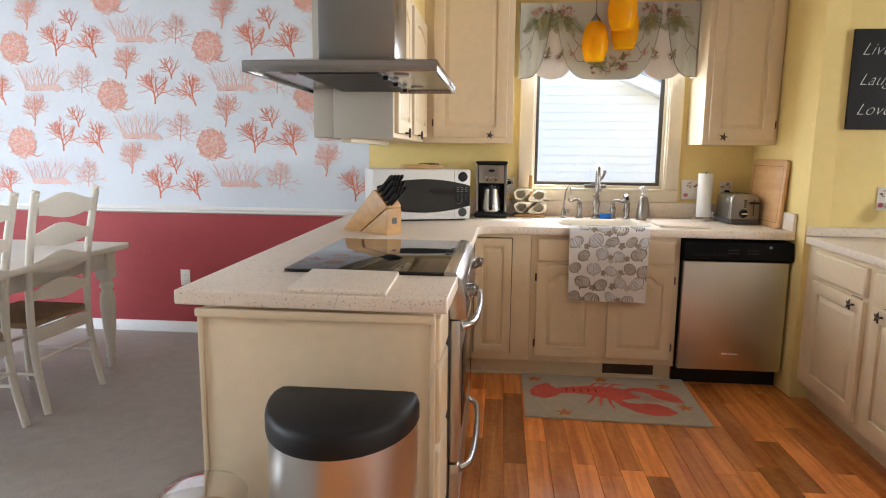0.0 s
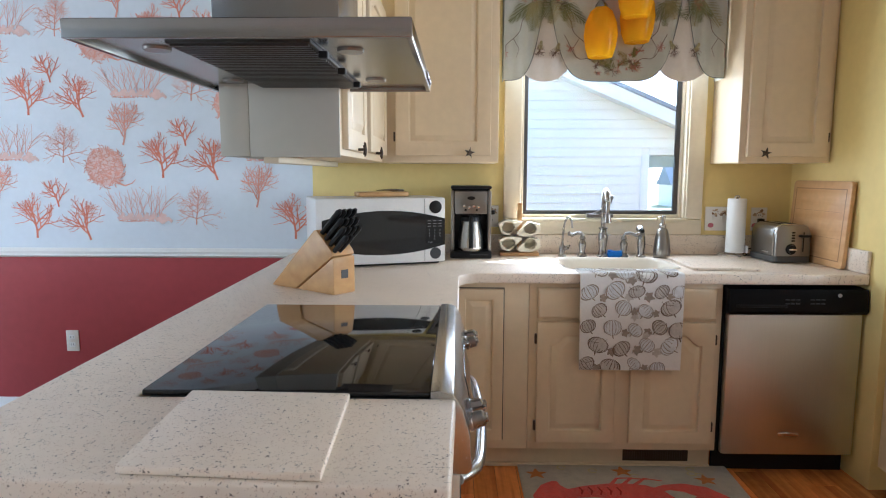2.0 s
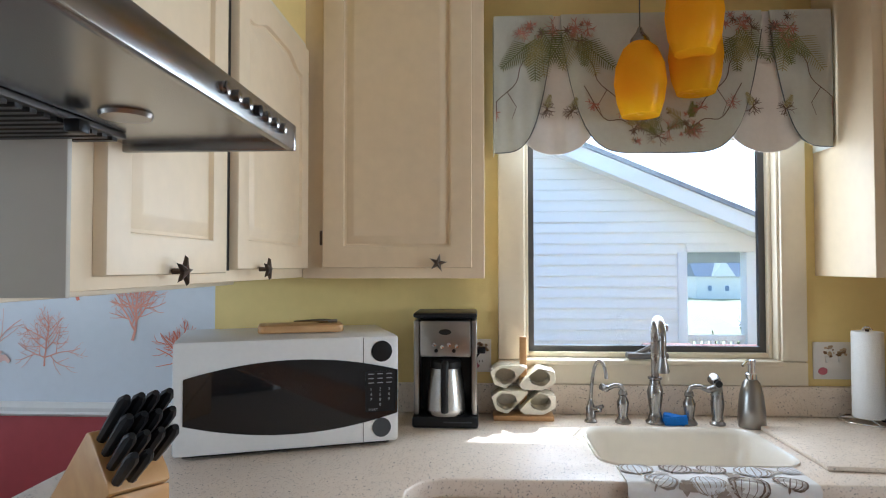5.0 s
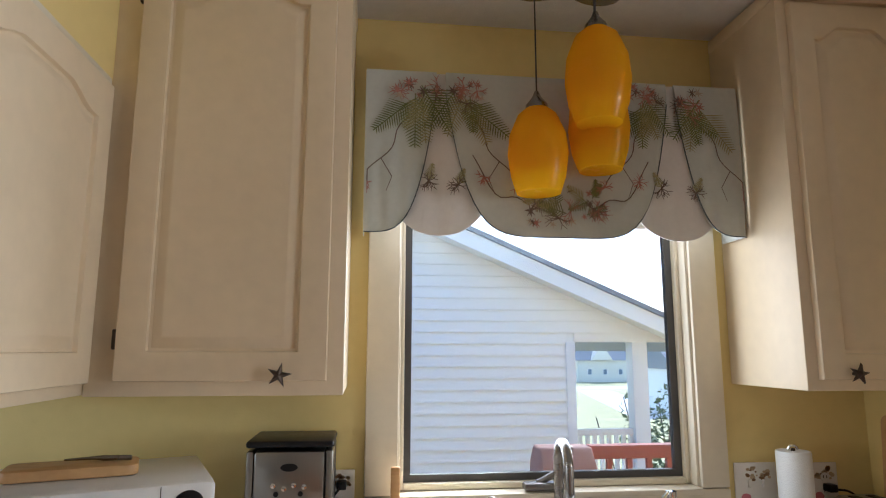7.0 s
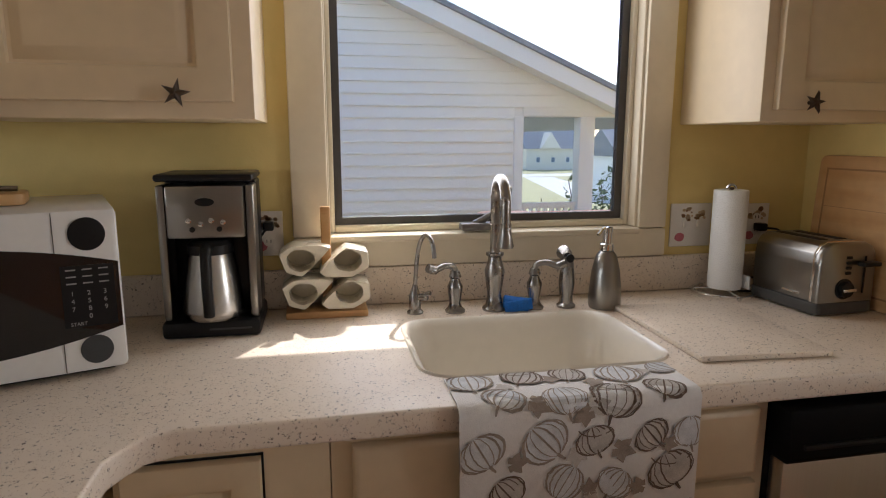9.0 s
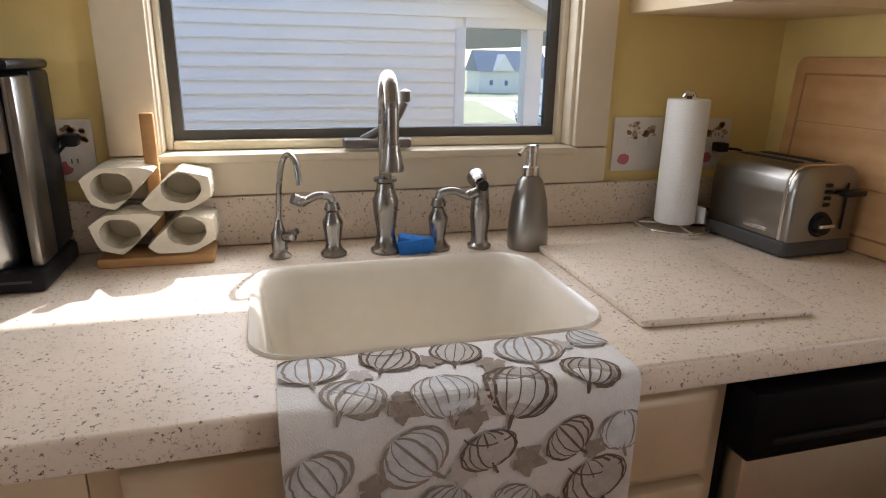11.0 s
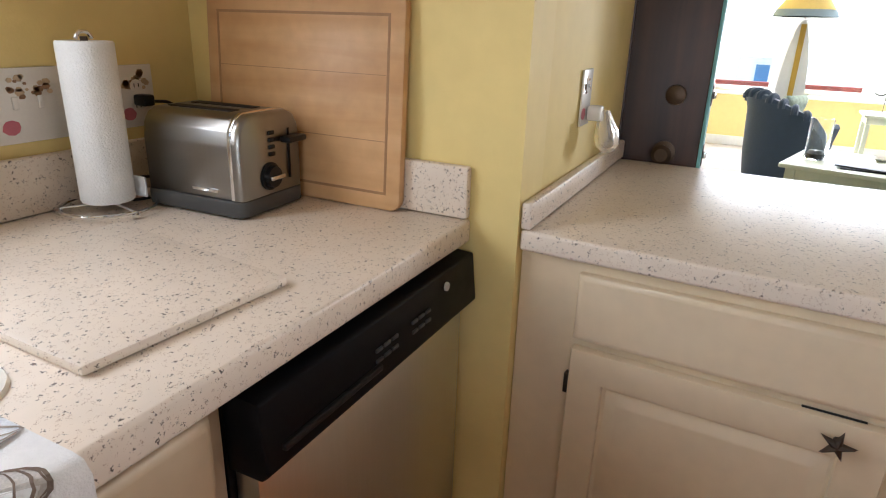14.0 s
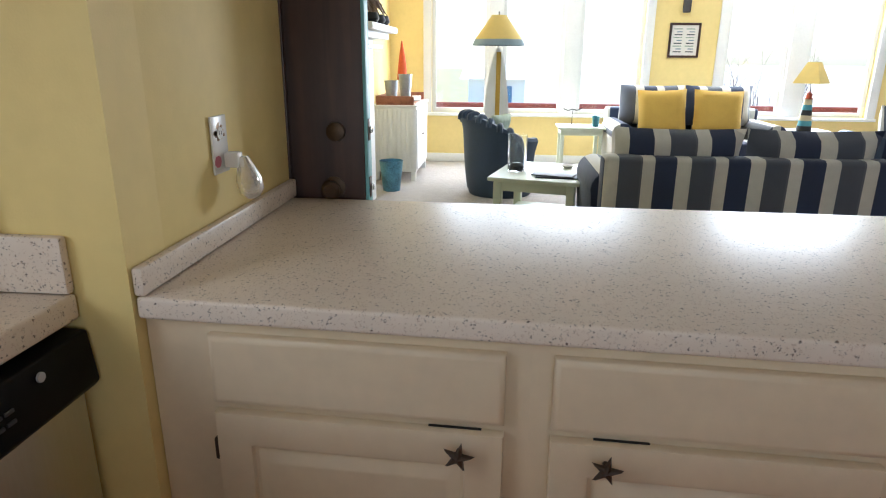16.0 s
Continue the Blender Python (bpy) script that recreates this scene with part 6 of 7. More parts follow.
for z in (0.388, 0.430):
    part("outlet", box(-1.981, -1.949, BACK - 0.009, BACK - 0.0062, z - 0.013, z + 0.013, 0.003), WHITE, ol)
    for x in (-1.972, -1.958):
        part("slot", box(x - 0.0012, x + 0.0012, BACK - 0.0098, BACK - 0.0091, z - 0.004, z + 0.006), BLACK, ol, smooth=0)

# ---- living room ----
dr2 = thing("door_1", (2.82, 4.0, 0), "dark-stained wooden house door standing open, teal on its edge", "door", kind="structure")
part("leaf", box(2.800, 2.842, 3.662, 4.47, 0.005, 2.035, 0.003), DARKWOOD, dr2)
TEAL = mat("teal_door_paint", (0.22, 0.50, 0.52), 0.45, var=0.08, scale=10)
part("edge", box(2.800, 2.842, 3.652, 3.6615, 0.005, 2.035, 0.002), TEAL, dr2, "teal painted door edge")
part("leaf_back", box(2.8425, 2.850, 3.652, 4.47, 0.005, 2.035, 0.002), TEAL, dr2, "teal painted outer face")
BRASS = mat("aged_brass", (0.09, 0.06, 0.04), 0.45, 0.8, var=0.15, scale=40)
kn = lathe([(0, 0), (0.032, 0), (0.032, 0.006), (0.012, 0.010), (0.011, 0.026), (0.025, 0.036), (0.027, 0.050), (0.018, 0.058), (0, 0.058)], 24)
part("knob", moved(kn, pose(2.7995, 3.752, 0.925, 0, -90, 0)), BRASS, dr2, "aged brass knob")
part("deadbolt", moved(lathe([(0, 0), (0.028, 0), (0.026, 0.012), (0.012, 0.016), (0, 0.016)], 24), pose(2.7995, 3.742, 1.085, 0, -90, 0)), BRASS, dr2, "aged brass deadbolt")
for z in (0.925, 1.090):
    part("strike", box(2.808, 2.834, 3.6495, 3.6518, z - 0.03, z + 0.03, 0.001), BRONZE, dr2)
    part("latch", box(2.815, 2.828, 3.641, 3.6490, z - 0.010, z + 0.010, 0.003), CHROME, dr2)
dr2.location += Vector((-0.055, -0.030, 0))
structure("trim_wall_end", box(2.7305, 2.742, STUB - 0.004, STUB + 0.125, 0, 2.2, 0.003), DARKWOOD, "dark-stained trim on the wall end")


def wide_window(name, y0, y1, mullions):
    w = thing(name, (XR, (y0 + y1) / 2, 0.62), "white-framed living room window with wide panes", "window", kind="structure")
    t = 0.10
    for a, b in ((y0 - t, y0), (y1, y1 + t)):
        part("casing", box(XR - 0.022, XR - 0.001, a, b, 0.62, 2.40, 0.004), WHITE, w)
    part("casing", box(XR - 0.022, XR - 0.001, y0 - t, y1 + t, 2.3005, 2.40, 0.004), WHITE, w)
    part("window_sill", box(XR - 0.06, XR + 0.10, y0 - t, y1 + t, 0.585, 0.6195, 0.005), WHITE, w)
    edges = [y0] + [v for m in mullions for v in m] + [y1]
    for a, b in mullions:
        part("mullion", box(XR + 0.002, XR + 0.11, a, b, 0.62, 2.30, 0.004), WHITE, w)
    for a, b in zip(edges[::2], edges[1::2]):
        fr = box(XR + 0.05, XR + 0.09, a, a + 0.05, 0.62, 2.30, 0.003)
        box(XR + 0.05, XR + 0.09, b - 0.05, b, 0.62, 2.30, 0.003, bm=fr)
        box(XR + 0.05, XR + 0.09, a + 0.05, b - 0.05, 0.62, 0.68, 0.003, bm=fr)
        box(XR + 0.05, XR + 0.09, a + 0.05, b - 0.05, 2.25, 2.30, 0.003, bm=fr)
        part("window_frame", fr, WHITE, w)
        pn = part("pane", box(XR + 0.067, XR + 0.073, a + 0.051, b - 0.051, 0.681, 2.249), GLASS, w)
        pn.visible_shadow = False


wide_window("window_2", 1.60, 4.14, [(2.35, 2.53), (3.27, 3.44)])
wide_window("window_3", -1.05, 0.66, [(-0.287, -0.075)])

# striped upholstery: bands across the local y axis
def striped(name):
    m = mat(name, (0.5, 0.46, 0.40), 0.9, var=0.08, scale=20, bump=0.5, bscale=260, sheen=0.2)
    nt = m.node_tree
    L = nt.links.new
    tc = nt.nodes.new("ShaderNodeTexCoord")
    se = nt.nodes.new("ShaderNodeSeparateXYZ")
    L(tc.outputs["Object"], se.inputs[0])
    mu = nt.nodes.new("ShaderNodeMath")
    mu.operation = "MULTIPLY"
    mu.inputs[1].default_value = 1 / 0.40
    L(se.outputs["Y"], mu.inputs[0])
    fr = nt.nodes.new("ShaderNodeMath")
    fr.operation = "FRACT"
    L(mu.outputs[0], fr.inputs[0])
    cr = nt.nodes.new("ShaderNodeValToRGB")
    cr.color_ramp.interpolation = "CONSTANT"
    e = cr.color_ramp.elements
    e[0].position, e[0].color = 0.0, (0.030, 0.042, 0.085, 1)
    e[1].position, e[1].color = 0.30, (0.62, 0.60, 0.53, 1)
    for p, c in ((0.47, (0.12, 0.125, 0.145, 1)), (0.50, (0.09, 0.10, 0.125, 1)), (0.80, (0.62, 0.60, 0.53, 1))):
        k = e.new(p)
        k.color = c
    L(fr.outputs[0], cr.inputs[0])
    hs = [k for k in nt.nodes if k.bl_idname == "ShaderNodeHueSaturation"][0]
    L(cr.outputs[0], hs.inputs["Color"])
    return m


STRIPE = striped("navy_cream_striped_upholstery")
NAVY = mat("navy_upholstery", (0.030, 0.050, 0.085), 0.75, var=0.15, scale=20, bump=0.3, bscale=260, sheen=0.2)
MUSTARD = mat("mustard_cushion_cotton", (0.55, 0.355, 0.065), 0.85, var=0.08, scale=12, bump=0.4, bscale=300)


def cushion(w, h, t, n=12, puff=1.0):
    """A stuffed cushion in the plane x = 0: width along y, height along z."""
    bm = bmesh.new()
    rows = []
    for side in (-1, 1):
        g = []
        for i in range(n + 1):
            row = []
            for j in range(n + 1):
                u, v = -1 + 2 * i / n, -1 + 2 * j / n
                k = ((1 - u ** 4) * (1 - v ** 4)) ** 0.5
                pinch = 1 - 0.05 * (1 - u * u) * abs(v) ** 3 - 0.05 * (1 - v * v) * abs(u) ** 3
                row.append(bm.verts.new((side * t / 2 * k * puff, u * w / 2 * pinch, v * h / 2 * pinch)))
            g.append(row)
        rows.append(g)
        for i in range(n):
            for j in range(n):
                bm.faces.new((g[i][j], g[i + 1][j], g[i + 1][j + 1], g[i][j + 1]))
    bmesh.ops.remove_doubles(bm, verts=bm.verts, dist=1e-4)
    bmesh.ops.recalc_face_normals(bm, faces=bm.faces[:])
    return bm


def roll_arm(bm_y0, bm_y1, x0, x1, z):
    c, r = (bm_y0 + bm_y1) / 2, (bm_y1 - bm_y0) / 2
    pts = [(c - r * 0.8, 0.10)] + [(c + r * math.cos(radians(a)), z - r + r * math.sin(radians(a))) for a in range(200, -21, -20)] + [(c + r * 0.8, 0.10)]
    return prism(pts, x0, x1, "x", 0.01)


def sofa(name, seats, width, label, group=""):
    """A sofa with its back at x = 0, facing +x, its middle at y = 0."""
    s = thing(name, (0, 0, 0), label, "sofa", group)
    w = width / 2
    part("base", box(0.03, 0.92, -w + 0.12, w - 0.12, 0.08, 0.30, 0.02), STRIPE, s)
    part("back", box(0.0, 0.17, -w + 0.02, w - 0.02, 0.06, 0.750, 0.03, 3), STRIPE, s)
    for k in (-1, 1):
        part("arm", roll_arm(k * (w - 0.09) - 0.115, k * (w - 0.09) + 0.115, 0.16, 0.90, 0.64), STRIPE, s)
        for x in (0.06, 0.86):
            part("foot", box(x - 0.03, x + 0.03, k * (w - 0.12) - 0.03, k * (w - 0.12) + 0.03, 0.004, 0.079, 0.004), DARKWOOD, s)
    sw = (width - 0.46) / seats
    for k in range(seats):
        y = -w + 0.23 + sw * (k + 0.5)
        part("seat_cushion", box(0.18, 0.92, y - sw / 2 + 0.006, y + sw / 2 - 0.006, 0.301, 0.455, 0.035, 3), STRIPE, s)
        bc = moved(cushion(sw - 0.004, 0.44, 0.24), pose(0.225, y, 0.685, 0, -10, 0))
        part("back_cushion", bc, STRIPE, s)
    return s


s1 = sofa("sofa", 3, 2.45, "navy and cream striped sofa seen from its back")
s1.matrix_basis = pose(4.60, 1.455, 0.004)
s2 = sofa("loveseat", 2, 1.72, "navy and cream striped loveseat under the picture", "")
s2.matrix_basis = pose(8.62, 1.22, 0.004, 0, 0, 180) @ pose(0, 0, 0)
for ob in s2.children:
    if ob.name.startswith("back_cushion"):
        ob.location.z += 0.10
        ob.scale.y = 1.16
for ob in s1.children:
    if ob.name.startswith("back_cushion"):
        ob.scale.y = 1.14
for y, a in ((1.525, 4), (0.94, -5)):
    p = thing("throw_pillow", (8.05, y, 0.46), "plump mustard yellow throw pillow on the loveseat", "pillow", "yellow pillows")
    p.matrix_basis = pose(8.10, y, 0.725, a * 0.4, -14, 180)
    me = finish(cushion(0.52, 0.50, 0.19), "cover", MUSTARD)
    me.parent = p
s3 = thing("side_armchair", (7.5, -0.35, 0), "navy armchair with a striped pillow by the window", "armchair")
part("base", box(7.2, 7.95, -0.75, 0.08, 0.08, 0.42, 0.04), NAVY, s3)
part("arm", roll_arm(-0.02, 0.16, 7.2, 7.9, 0.60), NAVY, s3)
part("back", box(7.2, 7.36, -0.78, -0.1, 0.08, 0.78, 0.06, 3), NAVY, s3)
part("pillow", moved(cushion(0.42, 0.40, 0.15), pose(7.48, -0.20, 0.66, 8, 14, 20)), STRIPE, s3, "striped pillow")

# barrel armchair
ac = thing("barrel_armchair", (7.1, 3.40, 0), "navy channel-backed barrel armchair", "armchair")
BX, BY, FACE = 7.13, 3.40, radians(-62)


def barrel_top(d):
    """Height of the back's rim, d from the middle of the back."""
    return 0.575 + 0.215 * max(0.0, math.cos(d * 0.80)) ** 1.6


rings = []
for k in range(29):
    d = radians(-122 + 244 * k / 28)
    a, h = FACE + math.pi + d, barrel_top(radians(-122 + 244 * k / 28))
    side = [(0.325, 0.06), (0.350, 0.25), (0.372, h - 0.14), (0.400, h - 0.035), (0.385, h - 0.006), (0.350, h), (0.300, h - 0.022), (0.278, h - 0.075), (0.270, 0.40), (0.262, 0.10)]
    rings.append([(BX + r * math.cos(a), BY + r * math.sin(a), z) for r, z in side])
part("shell", loft(rings), NAVY, ac)
for k in range(11):
    d = radians(-75 + 15 * k)
    a, h = FACE + math.pi + d, barrel_top(d)
    path = [(0.268, 0.44), (0.276, h - 0.09), (0.305, h - 0.015), (0.350, h + 0.004), (0.392, h - 0.012), (0.398, h - 0.05)]
    part("channel", tube(curve_through([(BX + r * math.cos(a), BY + r * math.sin(a), z) for r, z in path]), 0.030, 8), NAVY, ac)
part("skirt", lathe([(0, 0.0), (0.30, 0.0), (0.31, 0.02), (0.30, 0.30), (0.25, 0.36), (0, 0.36)], 28, (BX, BY, 0)), NAVY, ac)
part("seat_cushion", lathe([(0, 0), (0.25, 0), (0.262, 0.03), (0.262, 0.08), (0.23, 0.11), (0, 0.12)], 28, (BX + 0.03, BY - 0.05, 0.361)), NAVY, ac)
tp = thing("throw_pillow", (7.2, 3.32, 0.50), "small sage patterned pillow on the navy chair", "pillow")
me = finish(cushion(0.34, 0.30, 0.12), "cover", mat("sage_pattern", (0.36, 0.42, 0.33), 0.9, var=0.4, scale=30))
me.parent = tp
tp.matrix_basis = pose(7.10, 3.44, 0.63, 0, -18, 60)

# coffee table and what lies on it
PALE = mat("pale_green_white_paint", (0.66, 0.70, 0.56), 0.35, var=0.05, scale=8)
ctb = thing("coffee_table", (6.2, 3.12, 0), "pale green-white painted coffee table", "table")
part("tabletop", prism(round_rect(5.80, 6.62, 2.80, 3.47, 0.02, 4), 0.435, 0.462, "z", 0.005), PALE, ctb)
part("apron", box(5.85, 6.57, 2.85, 3.42, 0.36, 0.4345, 0.003), PALE, ctb)
for x in (5.87, 6.55):
    for y in (2.87, 3.40):
        part("leg", box(x - 0.03, x + 0.03, y - 0.03, y + 0.03, 0.004, 0.43, 0.004), PALE, ctb)
part("shelf", box(5.88, 6.54, 2.88, 3.39, 0.12, 0.14, 0.003), PALE, ctb)
CLEAR = mat("clear_glass", (0.95, 0.98, 0.98), 0.02, trans=1.0, var=0.0, rvar=0.0)
hv = thing("hurricane_vase", (6.15, 3.33, 0.462), "clear glass hurricane vase with dark stones", "vase")
vs = part("glass", lathe([(0.068, 0), (0.070, 0.004), (0.072, 0.27), (0.070, 0.27), (0.066, 0.008), (0, 0.008)], 28, (6.15, 3.33, 0.463)), CLEAR, hv)
vs.visible_shadow = False
part("stones", lathe([(0, 0), (0.055, 0), (0.062, 0.03), (0.04, 0.055), (0, 0.06)], 12, (6.15, 3.33, 0.4715)), mat("dark_stones", (0.03, 0.03, 0.03), 0.6, var=0.5, scale=60, bump=1, bscale=60), hv)
for k, (x, y, a) in enumerate(((6.02, 3.00, 8), (6.04, 3.02, -4))):
    mg = thing("magazine", (x, y, 0.463), "dark magazine on the coffee table", "magazine", "magazines")
    part("cover", moved(box(-0.11, 0.11, -0.15, 0.15, 0, 0.008, 0.001), pose(x, y, 0.463 + 0.0085 * k, 0, 0, a)), BLACKMATT if k == 0 else DGREY, mg)
ds = thing("dish", (6.40, 2.97, 0.463), "small pale dish on the coffee table", "dish")
part("bowl", lathe([(0, 0), (0.03, 0), (0.055, 0.02), (0.053, 0.022), (0.03, 0.005), (0, 0.005)], 20, (6.42, 2.98, 0.463)), PLATE, ds)

# side table with ornaments
st = thing("side_table", (8.3, 2.56, 0), "cream-painted side table by the window", "table")
part("tabletop", box(8.10, 8.55, 2.30, 2.82, 0.525, 0.550, 0.005), PALE, st)
part("apron", box(8.13, 8.52, 2.33, 2.79, 0.46, 0.5245, 0.003), PALE, st)
for x in (8.15, 8.50):
    for y in (2.35, 2.77):
        part("leg", box(x - 0.02, x + 0.02, y - 0.02, y + 0.02, 0.004, 0.46, 0.003), PALE, st)
tg = thing("tumbler", (8.25, 2.40, 0.55), "blue glass tumbler on the side table", "glass")
part("glass", lathe([(0, 0), (0.036, 0), (0.042, 0.12), (0.039, 0.12), (0.033, 0.006), (0, 0.006)], 20, (8.25, 2.40, 0.551)), mat("aqua_glass", (0.10, 0.35, 0.42), 0.1, trans=0.5), tg)
og = thing("bird_ornament", (8.3, 2.66, 0.55), "dark wire bird ornament on a stand", "ornament")
part("stand", tube([(8.3, 2.66, 0.553), (8.3, 2.66, 0.72)], 0.003, 6), BLACK, og)
part("wings", tube(curve_through([(8.3, 2.56, 0.745), (8.3, 2.61, 0.725), (8.3, 2.66, 0.735), (8.3, 2.71, 0.722), (8.3, 2.76, 0.74)], 4), 0.006, 6), BLACK, og)
part("foot", lathe([(0, 0), (0.05, 0), (0.05, 0.004), (0, 0.005)], 18, (8.3, 2.66, 0.5505)), BLACK, og)

# surfboard floor lamp
fl = thing("floor_lamp", (7.55, 3.46, 0), "floor lamp with a surfboard stem and yellow shade", "floor lamp")
SHADEM = mat("yellow_lamp_shade", (0.70, 0.52, 0.16), 0.85, var=0.06, scale=12, bump=0.3, bscale=200)
GREYB = mat("blue_grey_band", (0.25, 0.32, 0.36), 0.85)
so2 = [(3.46 + 0.125 * (math.sin(math.pi * min(1, (t * 0.86 + 0.14))) ** 0.6) * s, 0.05 + 1.34 * t) for s, ts in ((-1, range(0, 21)), (1, range(20, -1, -1))) for t in [k / 20 for k in ts]]
so2 = [(y if z < 1.385 else 3.46 + (y - 3.46) * 0.3, z) for y, z in so2]
part("surfboard", prism(so2, 7.54, 7.565, "x", 0.0), WHITE, fl, "white surfboard stem")
part("stringer", box(7.534, 7.5395, 3.43, 3.475, 0.06, 1.34, 0.001), MUSTARD, fl, "yellow stripe")
part("base", lathe([(0, 0), (0.15, 0), (0.15, 0.02), (0.10, 0.045), (0, 0.046)], 24, (7.55, 3.46, 0.004)), WHITE, fl)
part("shade", lathe([(0.235, 0.06), (0.072, 0.285), (0.069, 0.285), (0.232, 0.06)], 36, (7.55, 3.46, 1.40)), SHADEM, fl, "yellow cone shade")
part("shade_band", lathe([(0.262, 0.0), (0.2365, 0.0595), (0.2335, 0.0595), (0.259, 0.0)], 36, (7.55, 3.46, 1.40)), GREYB, fl, "blue-grey shade border")
part("stem", tube([(7.55, 3.46, 1.36), (7.55, 3.46, 1.72)], 0.008, 8), NICKEL, fl)

# lighthouse table lamp on a small table
lt = thing("lamp_table", (8.15, 0.38, 0), "small dark side table beside the loveseat", "table")
part("tabletop", box(7.92, 8.38, 0.12, 0.62, 0.53, 0.556, 0.005), DARKWOOD, lt)
for x in (7.96, 8.34):
    for y in (0.16, 0.58):
        part("leg", box(x - 0.02, x + 0.02, y - 0.02, y + 0.02, 0.004, 0.529, 0.003), DARKWOOD, lt)
lh = thing("lighthouse_lamp", (8.1, 0.40, 0.556), "lighthouse-shaped table lamp with a yellow shade", "table lamp")
COLS = [mat("lighthouse_black", (0.03, 0.03, 0.03), 0.5), mat("lighthouse_aqua", (0.10, 0.34, 0.40), 0.5), mat("lighthouse_cream", (0.62, 0.52, 0.30), 0.5)]
for k in range(6):
    r0, r1 = 0.075 - 0.006 * k, 0.075 - 0.006 * (k + 1)
    part("tower_band", lathe([(0, 0), (r0, 0), (r1, 0.0545), (0, 0.0545)], 20, (8.1, 0.40, 0.557 + 0.055 * k)), COLS[k % 3], lh)
part("lantern", lathe([(0, 0), (0.045, 0), (0.045, 0.01), (0.028, 0.012), (0.028, 0.05), (0.036, 0.052), (0, 0.085)], 18, (8.1, 0.40, 0.888)), mat("red_lantern", (0.5, 0.10, 0.04), 0.5), lh, "red lantern room")
part("shade", lathe([(0.19, 0), (0.07, 0.215), (0.067, 0.215), (0.187, 0)], 4, (8.1, 0.40, 1.05)), SHADEM, lh, "yellow shade")
part("rod", tube([(8.1, 0.40, 0.96), (8.1, 0.40, 1.27)], 0.005, 6), NICKEL, lh)

# picture and wall box between the windows
pf = thing("framed_print", (XR - 0.01, 1.39, 1.5), "framed printed sheet with a dark frame", "picture")
fr = box(XR - 0.022, XR - 0.001, 1.215, 1.240, 1.300, 1.690, 0.003)
box(XR - 0.022, XR - 0.001, 1.545, 1.570, 1.300, 1.690, 0.003, bm=fr)
box(XR - 0.022, XR - 0.001, 1.240, 1.545, 1.300, 1.325, 0.003, bm=fr)
box(XR - 0.022, XR - 0.001, 1.240, 1.545, 1.665, 1.690, 0.003, bm=fr)
part("frame", fr, DARKWOOD, pf)
part("sheet", box(XR - 0.010, XR - 0.002, 1.2405, 1.5445, 1.3255, 1.6645), PLATE, pf)
for k in range(9):
    w = (0.10, 0.07, 0.11)[k % 3]
    for c in (1.42, 1.28):
        part("text_bar", box(XR - 0.0112, XR - 0.0102, c, c + w * 0.9, 1.36 + 0.032 * k, 1.372 + 0.032 * k), (MATS["grey_print"], GREYB, MATS["sage_pattern"])[k % 3], pf, smooth=0)
sk = thing("wall_speaker", (XR - 0.03, 1.40, 1.88), "small grey wall fixture above the picture", "fixture")
part("case", box(XR - 0.05, XR - 0.001, 1.36, 1.45, 1.80, 1.95, 0.015), DGREY, sk)

# white cabinet, tray and vases
wc = thing("white_cabinet", (8.05, 4.55, 0), "white beadboard cabinet with tapered feet", "cabinet")
part("body", box(7.60, 8.52, 4.34, 4.80, 0.10, 0.785, 0.004), WHITE, wc)
for k in range(9):
    part("bead", box(7.594, 7.5995, 4.352 + 0.049 * k, 4.394 + 0.049 * k, 0.14, 0.76, 0.001), WHITE, wc)
for k in range(2):
    d = part("door", box(7.63 + 0.44 * k, 8.05 + 0.44 * k, 4.328, 4.3395, 0.13, 0.76, 0.003), WHITE, wc)
    part("knob", lathe([(0, 0), (0.010, 0), (0.012, 0.01), (0, 0.012)], 10, (8.02 + 0.06 * k, 4.318, 0.46)), BRONZE, d)
for x in (7.63, 8.49):
    for y in (4.37, 4.77):
        part("foot", box(x - 0.025, x + 0.025, y - 0.025, y + 0.025, 0.004, 0.0995, 0.003), WHITE, wc)
part("top", box(7.58, 8.54, 4.32, 4.81, 0.7855, 0.805, 0.004), WHITE, wc)
TERRA = grained("red_brown_tray_wood", (0.36, 0.14, 0.07), (0.24, 0.08, 0.04), 0.45, "X")
ty = thing("wooden_tray", (8.0, 4.55, 0.806), "red-brown wooden tray on the cabinet", "tray")
part("floor", box(7.60, 8.46, 4.36, 4.76, 0.8055, 0.817, 0.002), TERRA, ty)
for a in ((7.60, 7.615, 4.36, 4.76), (8.445, 8.46, 4.36, 4.76), (7.615, 8.445, 4.745, 4.76)):
    part("side", box(*a, 0.8175, 0.895, 0.003), TERRA, ty)
PEWTER = mat("grey_galvanised", (0.34, 0.36, 0.37), 0.45, 0.6, var=0.2, scale=20)
for x, y, h in ((7.75, 4.62, 0.23), (7.95, 4.50, 0.29)):
    v = thing("metal_vase", (x, y, 0.818), "grey galvanised flared vase on the tray", "vase", "metal vases")
    part("vase", lathe([(0, 0), (0.05, 0), (0.075, h), (0.070, h), (0.046, 0.006), (0, 0.006)], 22, (x, y, 0.8178)), PEWTER, v)
gn = thing("cone_figure", (8.25, 4.58, 0.818), "tall ornament with an orange cone top and white base", "ornament")
part("base", lathe([(0, 0), (0.07, 0), (0.055, 0.22), (0, 0.22)], 18, (8.25, 4.58, 0.8178)), WHITE, gn)
part("cone", lathe([(0.06, 0), (0.05, 0.12), (0.03, 0.28), (0.006, 0.42), (0, 0.42)], 18, (8.25, 4.58, 1.0385)), mat("orange_felt", (0.55, 0.10, 0.03), 0.9, var=0.2, scale=30), gn)
bk = thing("open_book", (8.25, 4.40, 0.818), "white papers leaning on the tray", "paper")
